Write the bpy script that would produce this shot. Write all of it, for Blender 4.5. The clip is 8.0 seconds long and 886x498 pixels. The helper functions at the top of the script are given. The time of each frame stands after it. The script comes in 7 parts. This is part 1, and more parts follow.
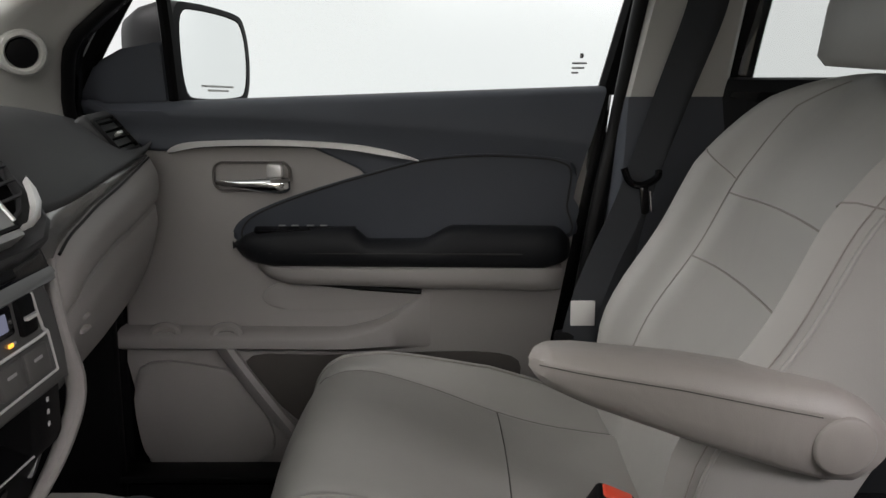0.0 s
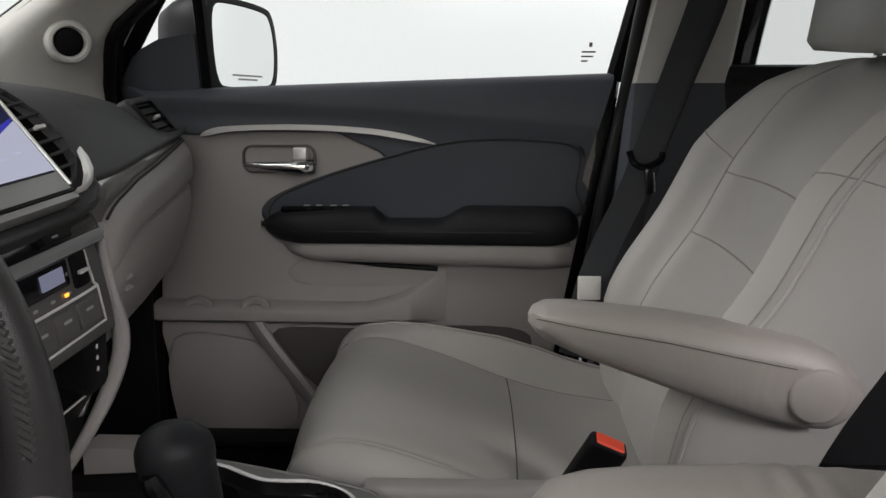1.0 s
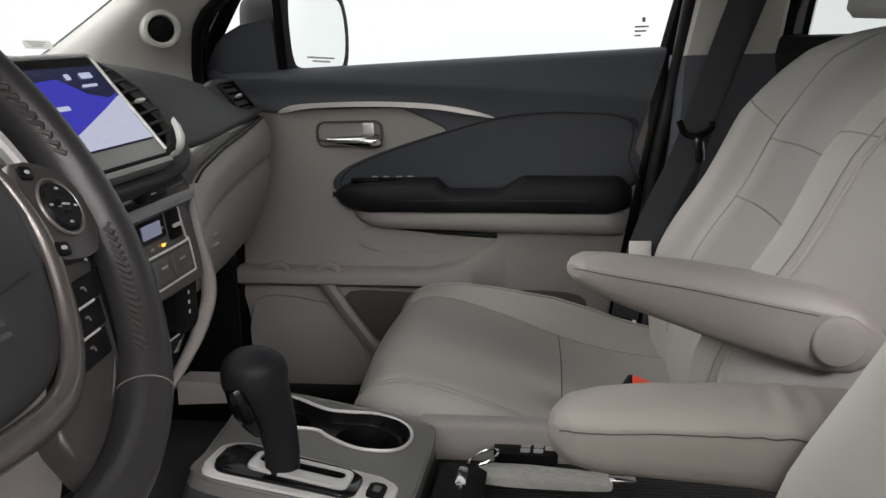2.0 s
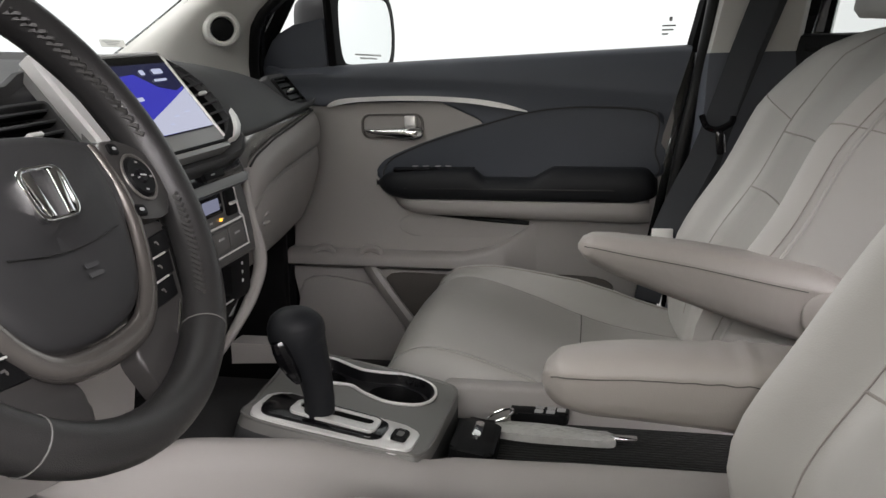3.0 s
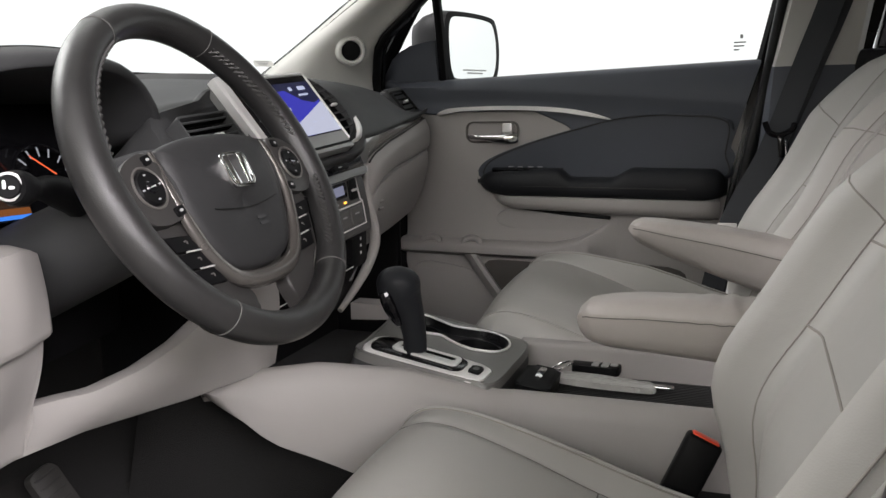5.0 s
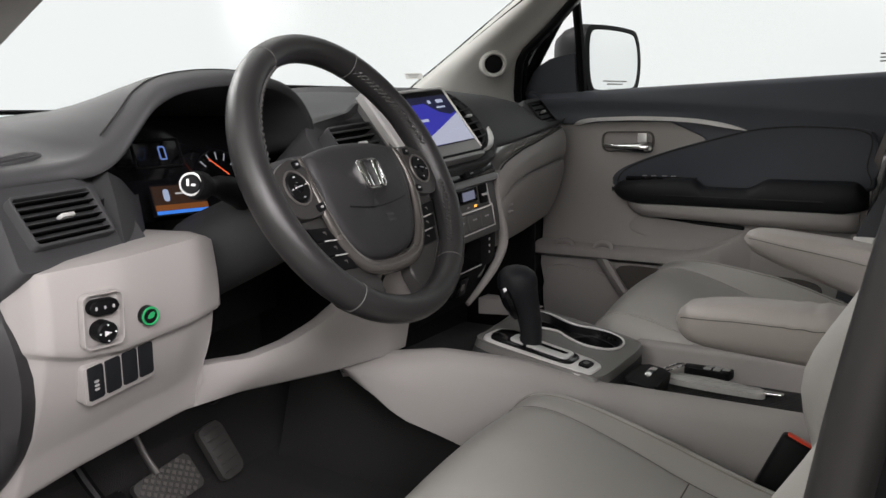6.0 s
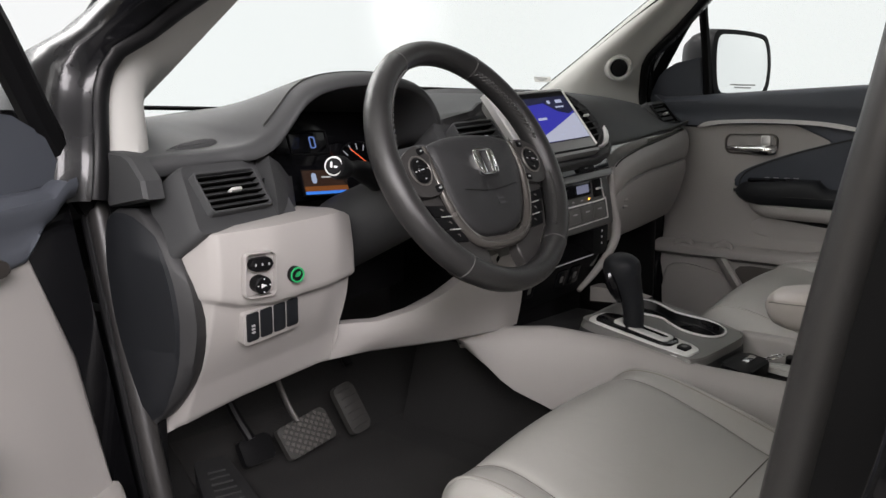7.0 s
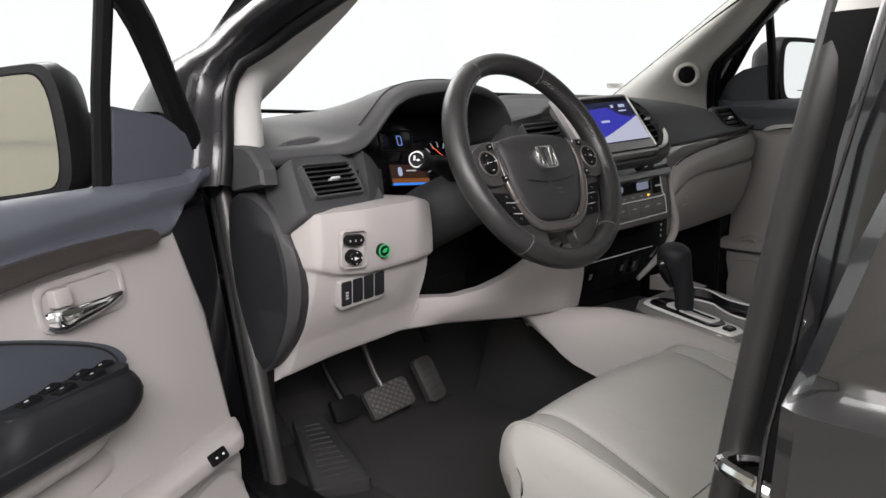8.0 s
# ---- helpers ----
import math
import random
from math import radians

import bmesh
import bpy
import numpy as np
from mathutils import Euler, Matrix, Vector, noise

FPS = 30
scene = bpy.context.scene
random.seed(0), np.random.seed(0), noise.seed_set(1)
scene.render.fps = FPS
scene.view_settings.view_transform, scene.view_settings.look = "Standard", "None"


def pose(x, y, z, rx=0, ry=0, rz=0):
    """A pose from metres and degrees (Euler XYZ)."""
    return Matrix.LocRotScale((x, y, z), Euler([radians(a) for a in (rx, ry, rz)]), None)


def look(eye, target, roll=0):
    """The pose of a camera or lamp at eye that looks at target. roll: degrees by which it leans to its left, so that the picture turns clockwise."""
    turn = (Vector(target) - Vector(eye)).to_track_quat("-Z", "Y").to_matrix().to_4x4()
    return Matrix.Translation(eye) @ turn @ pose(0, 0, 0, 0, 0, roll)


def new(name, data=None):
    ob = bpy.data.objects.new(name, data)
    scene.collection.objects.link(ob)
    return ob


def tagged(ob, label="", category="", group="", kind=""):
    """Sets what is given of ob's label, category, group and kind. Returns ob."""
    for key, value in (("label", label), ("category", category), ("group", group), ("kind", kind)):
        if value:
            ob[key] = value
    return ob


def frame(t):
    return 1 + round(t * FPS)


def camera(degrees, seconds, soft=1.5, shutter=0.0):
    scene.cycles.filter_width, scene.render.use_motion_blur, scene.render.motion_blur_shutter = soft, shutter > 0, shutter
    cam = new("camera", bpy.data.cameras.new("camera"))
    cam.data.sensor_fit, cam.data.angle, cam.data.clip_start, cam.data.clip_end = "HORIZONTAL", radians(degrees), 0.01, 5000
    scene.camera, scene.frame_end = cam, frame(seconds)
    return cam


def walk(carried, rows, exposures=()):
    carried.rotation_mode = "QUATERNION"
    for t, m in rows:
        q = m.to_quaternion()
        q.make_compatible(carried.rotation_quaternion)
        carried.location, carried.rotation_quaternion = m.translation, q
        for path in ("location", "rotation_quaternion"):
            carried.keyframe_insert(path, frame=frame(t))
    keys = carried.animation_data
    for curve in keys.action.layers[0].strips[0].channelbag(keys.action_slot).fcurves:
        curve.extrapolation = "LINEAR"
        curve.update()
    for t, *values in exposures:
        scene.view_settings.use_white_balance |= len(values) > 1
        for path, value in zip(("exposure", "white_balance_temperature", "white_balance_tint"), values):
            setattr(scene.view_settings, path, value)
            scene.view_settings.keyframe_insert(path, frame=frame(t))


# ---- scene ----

cam = camera(57.8, 8.0)
# seconds, eye, target, roll
PATH = [
    (0, (-0.001, 0.010, 1.151), (-0.001, 1.982, 0.818), -0.1),
    (0.5, (0.011, -0.040, 1.146), (-0.016, 1.932, 0.813), -0.1),
    (1, (0.019, -0.077, 1.129), (-0.045, 1.893, 0.792), -0.1),
    (1.5, (0.037, -0.116, 1.117), (-0.046, 1.852, 0.772), -0.1),
    (2, (0.059, -0.176, 1.111), (-0.196, 1.773, 0.740), -1.1),
    (2.2, (0.072, -0.193, 1.117), (-0.233, 1.746, 0.733), -1.1),
    (3.5, (0.144, -0.352, 1.100), (-0.277, 1.568, 0.730), -1.0),
    (4, (0.184, -0.417, 1.098), (-0.303, 1.488, 0.735), -1.1),
    (5.5, (0.281, -0.575, 1.113), (-0.552, 1.211, 0.774), -1.0),
    (6, (0.341, -0.613, 1.116), (-0.685, 1.072, 0.787), -0.8),
    (6.5, (0.407, -0.656, 1.109), (-0.773, 0.926, 0.785), -0.5),
    (7, (0.460, -0.710, 1.102), (-0.844, 0.774, 0.789), -0.2),
    (7.5, (0.518, -0.772, 1.099), (-0.868, 0.637, 0.793), 0.1),
    (8, (0.613, -0.833, 1.093), (-0.844, 0.504, 0.795), 0.0),
]
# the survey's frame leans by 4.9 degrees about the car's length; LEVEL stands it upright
LEVEL = Matrix.Translation((0, 0.605, 1.05)) @ Matrix.Rotation(radians(-4.9), 4, "X") @ Matrix.Translation((0, -0.605, -1.05))
UNLEVEL = LEVEL.inverted()
walk(cam, [(t, LEVEL @ look(e, g, r)) for t, e, g, r in PATH], exposures=[(0, -0.06), (0.5, -0.32), (1, -0.06), (1.5, 0.08), (2.2, 0.21), (3.5, 0.28), (5.5, 0.28), (6, -0.02), (6.5, -0.05), (8, 0.15)])

# ---- light: a white photo studio and added lamps out of view ----
world = bpy.data.worlds.new("studio_air")
scene.world = world
world.use_nodes = True
world.node_tree.nodes["Background"].inputs["Color"].default_value = (0.93, 0.96, 1.0, 1)
world.node_tree.nodes["Background"].inputs["Strength"].default_value = 0.9


def area_lamp(name, eye, target, w, h, watts, colour=(1, 0.966, 0.958)):
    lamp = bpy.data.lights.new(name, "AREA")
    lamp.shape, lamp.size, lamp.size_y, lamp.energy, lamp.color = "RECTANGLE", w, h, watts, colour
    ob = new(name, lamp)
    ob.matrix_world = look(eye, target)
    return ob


# unseen lamps added and placed until the cabin's brightness came out right
area_lamp("studio_softbox", (2.8, -2.1, 2.9), (-0.35, -0.1, 0.9), 2.0, 1.2, 235, (1.0, 0.942, 0.968))
area_lamp("studio_softbox", (0.5, -3.1, 2.6), (0.0, 1.2, 1.1), 2.6, 1.1, 55)
area_lamp("studio_softbox", (-4.4, 0.5, 4.0), (0.2, 0.6, 0.9), 3.6, 2.0, 210)

# ---- materials ----


def surf(name, colour, rough=0.5, metal=0.0, grain=900.0, bump=0.15, var=0.10, big=9.0, coat=0.0, cells=False, depth=0.0006, spec=0.5, crease=0.0):
    """A procedural surface: fine grain in the relief, broad uneven tone, worn gloss."""
    m = bpy.data.materials.new(name)
    m.use_nodes = True
    nt = m.node_tree
    b = nt.nodes["Principled BSDF"]
    geo = nt.nodes.new("ShaderNodeNewGeometry")
    n1 = nt.nodes.new("ShaderNodeTexNoise")
    n1.inputs["Scale"].default_value, n1.inputs["Detail"].default_value = big, 5
    nt.links.new(geo.outputs["Position"], n1.inputs["Vector"])
    n2 = nt.nodes.new("ShaderNodeTexVoronoi" if cells else "ShaderNodeTexNoise")
    n2.inputs["Scale"].default_value = grain
    nt.links.new(geo.outputs["Position"], n2.inputs["Vector"])
    fine = n2.outputs["Distance"] if cells else n2.outputs["Fac"]
    mix = nt.nodes.new("ShaderNodeMix")
    mix.data_type = "RGBA"
    mix.inputs["A"].default_value = (*[c * (1 - var) for c in colour], 1)
    mix.inputs["B"].default_value = (*[min(1, c * (1 + var)) for c in colour], 1)
    nt.links.new(n1.outputs["Fac"], mix.inputs["Factor"])
    nt.links.new(mix.outputs["Result"], b.inputs["Base Color"])
    rr = nt.nodes.new("ShaderNodeMapRange")
    rr.inputs["To Min"].default_value, rr.inputs["To Max"].default_value = max(0.02, rough - 0.08), min(1, rough + 0.08)
    nt.links.new(n1.outputs["Fac"], rr.inputs["Value"])
    nt.links.new(rr.outputs["Result"], b.inputs["Roughness"])
    b.inputs["Metallic"].default_value = metal
    b.inputs["Coat Weight"].default_value = coat
    b.inputs["Specular IOR Level"].default_value = spec
    b.inputs["Coat Roughness"].default_value = 0.04
    if bump:
        bp = nt.nodes.new("ShaderNodeBump")
        bp.inputs["Strength"].default_value, bp.inputs["Distance"].default_value = bump, depth
        nt.links.new(fine, bp.inputs["Height"])
        nt.links.new(bp.outputs["Normal"], b.inputs["Normal"])
        if crease:
            n3 = nt.nodes.new("ShaderNodeTexNoise")
            n3.inputs["Scale"].default_value, n3.inputs["Detail"].default_value, n3.inputs["Distortion"].default_value = 11, 3, 0.6
            nt.links.new(geo.outputs["Position"], n3.inputs["Vector"])
            b3 = nt.nodes.new("ShaderNodeBump")
            b3.inputs["Strength"].default_value, b3.inputs["Distance"].default_value = crease, 0.012
            nt.links.new(n3.outputs["Fac"], b3.inputs["Height"])
            nt.links.new(b3.outputs["Normal"], bp.inputs["Normal"])
    return m


def glow(name, colour, strength):
    m = bpy.data.materials.new(name)
    m.use_nodes = True
    b = m.node_tree.nodes["Principled BSDF"]
    b.inputs["Base Color"].default_value = (0.01, 0.01, 0.01, 1)
    b.inputs["Roughness"].default_value = 0.2
    b.inputs["Emission Color"].default_value = (*colour, 1)
    b.inputs["Emission Strength"].default_value = strength
    return m


def glass(name, tint=(0.97, 1.0, 0.99), gloss=0.04):
    m = bpy.data.materials.new(name)
    m.use_nodes = True
    nt = m.node_tree
    out = nt.nodes["Material Output"]
    nt.nodes.remove(nt.nodes["Principled BSDF"])
    tr, gl, mx = (nt.nodes.new(k) for k in ("ShaderNodeBsdfTransparent", "ShaderNodeBsdfGlossy", "ShaderNodeMixShader"))
    tr.inputs["Color"].default_value = (*tint, 1)
    gl.inputs["Roughness"].default_value = 0.01
    mx.inputs["Fac"].default_value = gloss
    nt.links.new(tr.outputs["BSDF"], mx.inputs[1])
    nt.links.new(gl.outputs["BSDF"], mx.inputs[2])
    nt.links.new(mx.outputs["Shader"], out.inputs["Surface"])
    return m


LEATHER = surf("grey_leather", (0.335, 0.328, 0.308), 0.45, grain=700, bump=0.16, cells=True, var=0.08, big=7, spec=0.45, crease=0.18)
LEATHER_WARM = surf("worn_armrest_leather", (0.295, 0.274, 0.255), 0.45, grain=700, bump=0.16, cells=True, var=0.10, big=14, spec=0.45, crease=0.32)
BEIGE = surf("beige_moulded_plastic", (0.325, 0.309, 0.296), 0.55, grain=1400, bump=0.2, var=0.05, big=6, spec=0.35)
DASH = surf("charcoal_soft_plastic", (0.051, 0.052, 0.0535), 0.58, grain=1300, bump=0.3, var=0.12, big=8, spec=0.2)
SLATE = surf("slate_soft_plastic", (0.077, 0.084, 0.100), 0.54, grain=1300, bump=0.3, var=0.12, big=8, spec=0.32)
SLATE_PAD = surf("slate_padded_vinyl", (0.048, 0.054, 0.066), 0.52, grain=900, bump=0.25, cells=True, var=0.12, big=8, spec=0.35)
PAD = surf("black_vinyl_pad", (0.012, 0.013, 0.015), 0.5, grain=900, bump=0.15, cells=True, var=0.10, big=8, spec=0.2)
BLACK = surf("black_plastic", (0.0055, 0.0055, 0.006), 0.48, grain=1500, bump=0.1, var=0.15, big=12, spec=0.11)
MATT_BLACK = surf("matt_black_plastic", (0.005, 0.005, 0.005), 0.9, grain=1500, bump=0.1, var=0.15, big=12, spec=0.03)
PIANO = surf("piano_black", (0.005, 0.005, 0.006), 0.12, bump=0.0, var=0.1, spec=0.4)
RIM = surf("wheel_leather", (0.022, 0.0215, 0.0215), 0.34, grain=1100, bump=0.3, cells=True, var=0.22, big=15, spec=0.5)
HUB = surf("grained_airbag_vinyl", (0.026, 0.026, 0.027), 0.50, grain=1500, bump=0.35, var=0.12, big=12, spec=0.35)
SILVER = surf("satin_silver_trim", (0.74, 0.735, 0.72), 0.34, metal=0.45, bump=0.05, var=0.05, grain=2200)
STRIP_GREY = surf("satin_grey_strip", (0.30, 0.295, 0.285), 0.24, metal=0.55, bump=0.04, var=0.06, grain=2200)
CHROME = surf("chrome", (0.80, 0.80, 0.80), 0.07, metal=1.0, bump=0.0, var=0.03)
MIRROR = surf("mirror_glass", (0.86, 0.87, 0.87), 0.015, metal=1.0, bump=0.0, var=0.0)
PAINT = surf("black_car_paint", (0.006, 0.006, 0.007), 0.2, bump=0.0, var=0.1, coat=1.0)
GLOSS_BLACK = surf("glossy_black_trim", (0.006, 0.006, 0.007), 0.28, bump=0.0, var=0.15, spec=0.35)
JAMB = surf("black_jamb_paint", (0.006, 0.006, 0.007), 0.26, bump=0.02, var=0.15, spec=0.2, coat=0.2)
# lighter copy of RUBBER: the light on the driver's seals put into colour
SEAL_LIT = surf("lit_door_seal", (0.026, 0.025, 0.0245), 0.36, grain=1200, bump=0.12, var=0.15, spec=0.4)
RUBBER = surf("door_seal_rubber", (0.0065, 0.0065, 0.007), 0.40, grain=1200, bump=0.12, var=0.15, spec=0.2)
CARPET = surf("black_carpet", (0.010, 0.0097, 0.0097), 0.95, grain=600, bump=1.0, var=0.35, big=60, depth=0.004)
MAT_PILE = surf("worn_mat_pile", (0.0155, 0.0145, 0.014), 0.95, grain=500, bump=1.0, var=0.55, big=14, depth=0.004)
MAT = surf("ribbed_black_mat", (0.016, 0.016, 0.0165), 0.7, grain=500, bump=0.4, var=0.3, big=40, depth=0.002)
PILLAR = surf("light_grey_pillar_trim", (0.51, 0.505, 0.48), 0.6, grain=1400, bump=0.2, var=0.04, big=6, spec=0.35)
SEAM = surf("seam_thread", (0.235, 0.22, 0.20), 0.7, grain=2000, bump=0.2, var=0.1)
SOFT_SEAM = surf("shaded_seam", (0.075, 0.070, 0.065), 0.7, grain=2000, bump=0.2, var=0.1)
DARK_SEAM = surf("dark_seam", (0.012, 0.012, 0.012), 0.7, grain=2000, bump=0.2, var=0.1)
WEBBING = surf("seat_belt_webbing", (0.020, 0.023, 0.028), 0.65, grain=900, bump=0.4, var=0.15, big=30)
WHITE = surf("white_paper_tag", (0.78, 0.77, 0.74), 0.6, grain=500, bump=0.1, var=0.04, big=40)
GREYPRINT = surf("grey_print", (0.36, 0.36, 0.36), 0.6, bump=0.0, var=0.05)
WHITEPRINT = surf("white_print", (0.75, 0.75, 0.75), 0.6, bump=0.0, var=0.05)
RED = surf("red_release_button", (0.75, 0.075, 0.035), 0.35, bump=0.05, var=0.06)
GREEN = surf("green_ring", (0.02, 0.30, 0.10), 0.3, bump=0.0, var=0.1)
GLASS = glass("clear_glass", gloss=0.012)
TINT = glass("tinted_glass", (0.74, 0.76, 0.75))
WALLWHITE = surf("white_studio_paint", (0.80, 0.80, 0.80), 0.7, grain=80, bump=0.05, var=0.03, big=0.8)
WALLTAN = surf("tan_wall_panel", (0.62, 0.575, 0.47), 0.7, grain=60, bump=0.1, var=0.05, big=0.7)
CONCRETE = surf("sealed_studio_floor", (0.26, 0.255, 0.245), 0.5, grain=120, bump=0.15, var=0.10, big=1.2)
HEADLINER = surf("grey_headliner_cloth", (0.50, 0.48, 0.45), 0.95, grain=1500, bump=0.3, var=0.04)

# ---- mesh tools ----


def part(name, bm, material, parent=None, label="", m=None, sharp=35, thing=False):
    """Links a bmesh as one mesh object."""
    if m is not None:
        bm.transform(m)
    bmesh.ops.recalc_face_normals(bm, faces=bm.faces)
    me = bpy.data.meshes.new(name)
    bm.to_mesh(me)
    bm.free()
    me.materials.append(material)
    for p in me.polygons:
        p.use_smooth = True
    me.set_sharp_from_angle(angle=radians(sharp))
    ob = new(name, me)
    if parent is not None:
        ob.parent = parent
    if label:
        ob["label"] = label
    return ob


def empty(name, label, category, group="", kind=""):
    return tagged(new(name), label, category, group, kind)


def V(*a):
    return Vector(a)


def smooth(points, n=8, closed=False):
    """A curve through the points (Catmull-Rom)."""
    p = [Vector(q) for q in points]
    k = len(p)
    out = []
    for i in range(k if closed else k - 1):
        a, b, c, d = (p[(i + j) % k] if closed else p[min(max(i + j, 0), k - 1)] for j in (-1, 0, 1, 2))
        for s in range(n):
            t = s / n
            out.append(0.5 * (2 * b + (c - a) * t + (2 * a - 5 * b + 4 * c - d) * t * t + (3 * b - a - 3 * c + d) * t ** 3))
    if not closed:
        out.append(p[-1])
    return out


def loft(rings, cap=True, closed=True):
    bm = bmesh.new()
    vs = [[bm.verts.new(p) for p in r] for r in rings]
    n = len(rings[0])
    for a, b in zip(vs, vs[1:]):
        for i in range(n if closed else n - 1):
            j = (i + 1) % n
            bm.faces.new((a[i], a[j], b[j], b[i]))
    if cap and closed:
        bm.faces.new(vs[0])
        bm.faces.new(vs[-1])
    return bm


def tube(path, r, n=8, closed=False, flat=1.0, up=None):
    """A round or flattened bar along a path; r is a number or one per point."""
    p = [Vector(q) for q in path]
    rings = []
    side = None
    for i, q in enumerate(p):
        a = p[i - 1] if (i or closed) else p[i]
        b = p[(i + 1) % len(p)] if (i < len(p) - 1 or closed) else p[i]
        d = (b - a).normalized()
        if up is not None:
            side = d.cross(Vector(up)).normalized()
        elif side is None:
            side = d.orthogonal().normalized()
        else:
            side = (side - side.dot(d) * d).normalized()
        nrm = side.cross(d)
        rad = r[i] if isinstance(r, (list, tuple)) else r
        rings.append([q + rad * (math.cos(2 * math.pi * k / n) * side + flat * math.sin(2 * math.pi * k / n) * nrm) for k in range(n)])
    if closed:
        rings.append(rings[0])
        bm = loft(rings, cap=False)
        bmesh.ops.remove_doubles(bm, verts=bm.verts, dist=1e-6)
        return bm
    return loft(rings)


def box(c, s, bevel=0.0, seg=2):
    bm = bmesh.new()
    bmesh.ops.create_cube(bm, size=1, matrix=Matrix.LocRotScale(c, None, s))
    if bevel:
        bmesh.ops.bevel(bm, geom=bm.edges[:], offset=bevel, segments=seg, affect="EDGES", profile=0.5)
    return bm


def plate(outline, depth, bevel=0.0, seg=2):
    """A flat piece in its own x, y, its face at z = 0 and its back at -depth."""
    bm = bmesh.new()
    f = [bm.verts.new((p[0], p[1], 0)) for p in outline]
    b = [bm.verts.new((p[0], p[1], -depth)) for p in outline]
    top = bm.faces.new(f)
    bm.faces.new(b[::-1])
    for i in range(len(f)):
        j = (i + 1) % len(f)
        bm.faces.new((f[i], b[i], b[j], f[j]))
    if bevel:
        bmesh.ops.bevel(bm, geom=list(top.edges), offset=bevel, segments=seg, affect="EDGES", profile=0.5, clamp_overlap=True)
    return bm


def rounded(w, h, r, n=5, cx=0.0, cy=0.0):
    """The outline of a rounded rectangle."""
    r = min(r, w / 2 - 1e-4, h / 2 - 1e-4)
    out = []
    for sx, sy, a0 in ((1, 1, 0), (-1, 1, 90), (-1, -1, 180), (1, -1, 270)):
        for k in range(n + 1):
            a = radians(a0 + 90 * k / n)
            out.append((cx + sx * (w / 2 - r) + r * math.cos(a), cy + sy * (h / 2 - r) + r * math.sin(a)))
    return out


def ringplate(outer, inner, depth, bevel=0.0):
    """A frame between two outlines of equal count."""
    bm = bmesh.new()
    n = len(outer)
    o, i = [bm.verts.new((*p, 0)) for p in outer], [bm.verts.new((*p, 0)) for p in inner]
    o2, i2 = [bm.verts.new((*p, -depth)) for p in outer], [bm.verts.new((*p, -depth)) for p in inner]
    for k in range(n):
        j = (k + 1) % n
        bm.faces.new((o[k], o[j], i[j], i[k]))
        bm.faces.new((o[j], o[k], o2[k], o2[j]))
        bm.faces.new((i[k], i[j], i2[j], i2[k]))
        bm.faces.new((o2[k], i2[k], i2[j], o2[j]))
    if bevel:
        keep = [e for e in bm.edges if abs(e.verts[0].co.z) < 1e-9 and abs(e.verts[1].co.z) < 1e-9 and
                ((e.verts[0] in o and e.verts[1] in o) or (e.verts[0] in i and e.verts[1] in i))]
        bmesh.ops.bevel(bm, geom=keep, offset=bevel, segments=2, affect="EDGES", profile=0.5)
    return bm


def frame_at(origin, ux, uy):
    """A local frame: x along ux, y along uy, z out of the face."""
    ux = Vector(ux).normalized()
    uz = ux.cross(Vector(uy)).normalized()
    uy = uz.cross(ux)
    m = Matrix((ux, uy, uz)).transposed().to_4x4()
    return Matrix.Translation(origin) @ m


def merge(*bms):
    out = bmesh.new()
    for b in bms:
        me = bpy.data.meshes.new("tmp")
        b.to_mesh(me)
        b.free()
        out.from_mesh(me)
        bpy.data.meshes.remove(me)
    return out


def lerp_table(table, t):
    """Straight interpolation in rows of (t, values...)."""
    if t <= table[0][0]:
        return table[0][1:]
    for a, b in zip(table, table[1:]):
        if t <= b[0]:
            s = (t - a[0]) / (b[0] - a[0])
            return [p + (q - p) * s for p, q in zip(a[1:], b[1:])]
    return table[-1][1:]


MID = 0.605  # the car's centre line

# ---- studio ----
tagged(part("ground", box((0, 0.5, -0.05), (30, 30, 0.1)), CONCRETE), "sealed grey studio floor under the car", "floor", kind="structure")

# the white sweep round the car, glowing by itself, and the tan wall on the open side, far off
pts = [Vector((*q, 0)) for q in ((-7.5, -6.5), (-7.5, 2.0), (-7.2, 5.4), (-5.4, 7.2), (-2.0, 7.5), (2.0, 7.5), (5.4, 7.2), (7.2, 5.4), (7.5, 2.0), (7.5, -0.5))]
inner = smooth(pts, 10)
outer = [p + Vector((p.x, p.y, 0)).normalized() * 0.15 for p in inner]
bm = loft([[Vector((p.x, p.y, z)) for p in inner + outer[::-1]] for z in (0.0, 4.6)])
# emission stands in for the light on the sweep; it also lights the cabin
BACKDROP = glow("self_lit_white_sweep", (0.975, 0.985, 0.985), 0.91)
tagged(part("backdrop", bm, BACKDROP), "white studio sweep round the car that glows evenly by itself", "backdrop", kind="structure")
tagged(part("wall_open_side", box((0.1, -6.6, 2.3), (15.4, 0.2, 4.6)), WALLTAN), "tan studio wall with wide panels", "wall", kind="structure")
tagged(part("wall_behind", box((7.85, 0.5, 2.3), (0.2, 14.4, 4.6)), WALLWHITE), "plain pale studio wall", "wall", kind="structure")
for k in range(5):
    tagged(part("trim", box((0, -6.49, 0.7 + 0.8 * k), (14.8, 0.02, 0.02)), GREYPRINT), "thin dark joint between tan wall panels", "wall trim", kind="structure")
tagged(part("ceiling", box((0, 0.5, 4.7), (16.0, 15.0, 0.2)), WALLWHITE), "white studio ceiling", "ceiling", kind="structure")
# no ceiling lights are in view; these are added to light the cabin
BAND = glow("lit_diffuser", (1.0, 0.98, 0.95), 5.0)
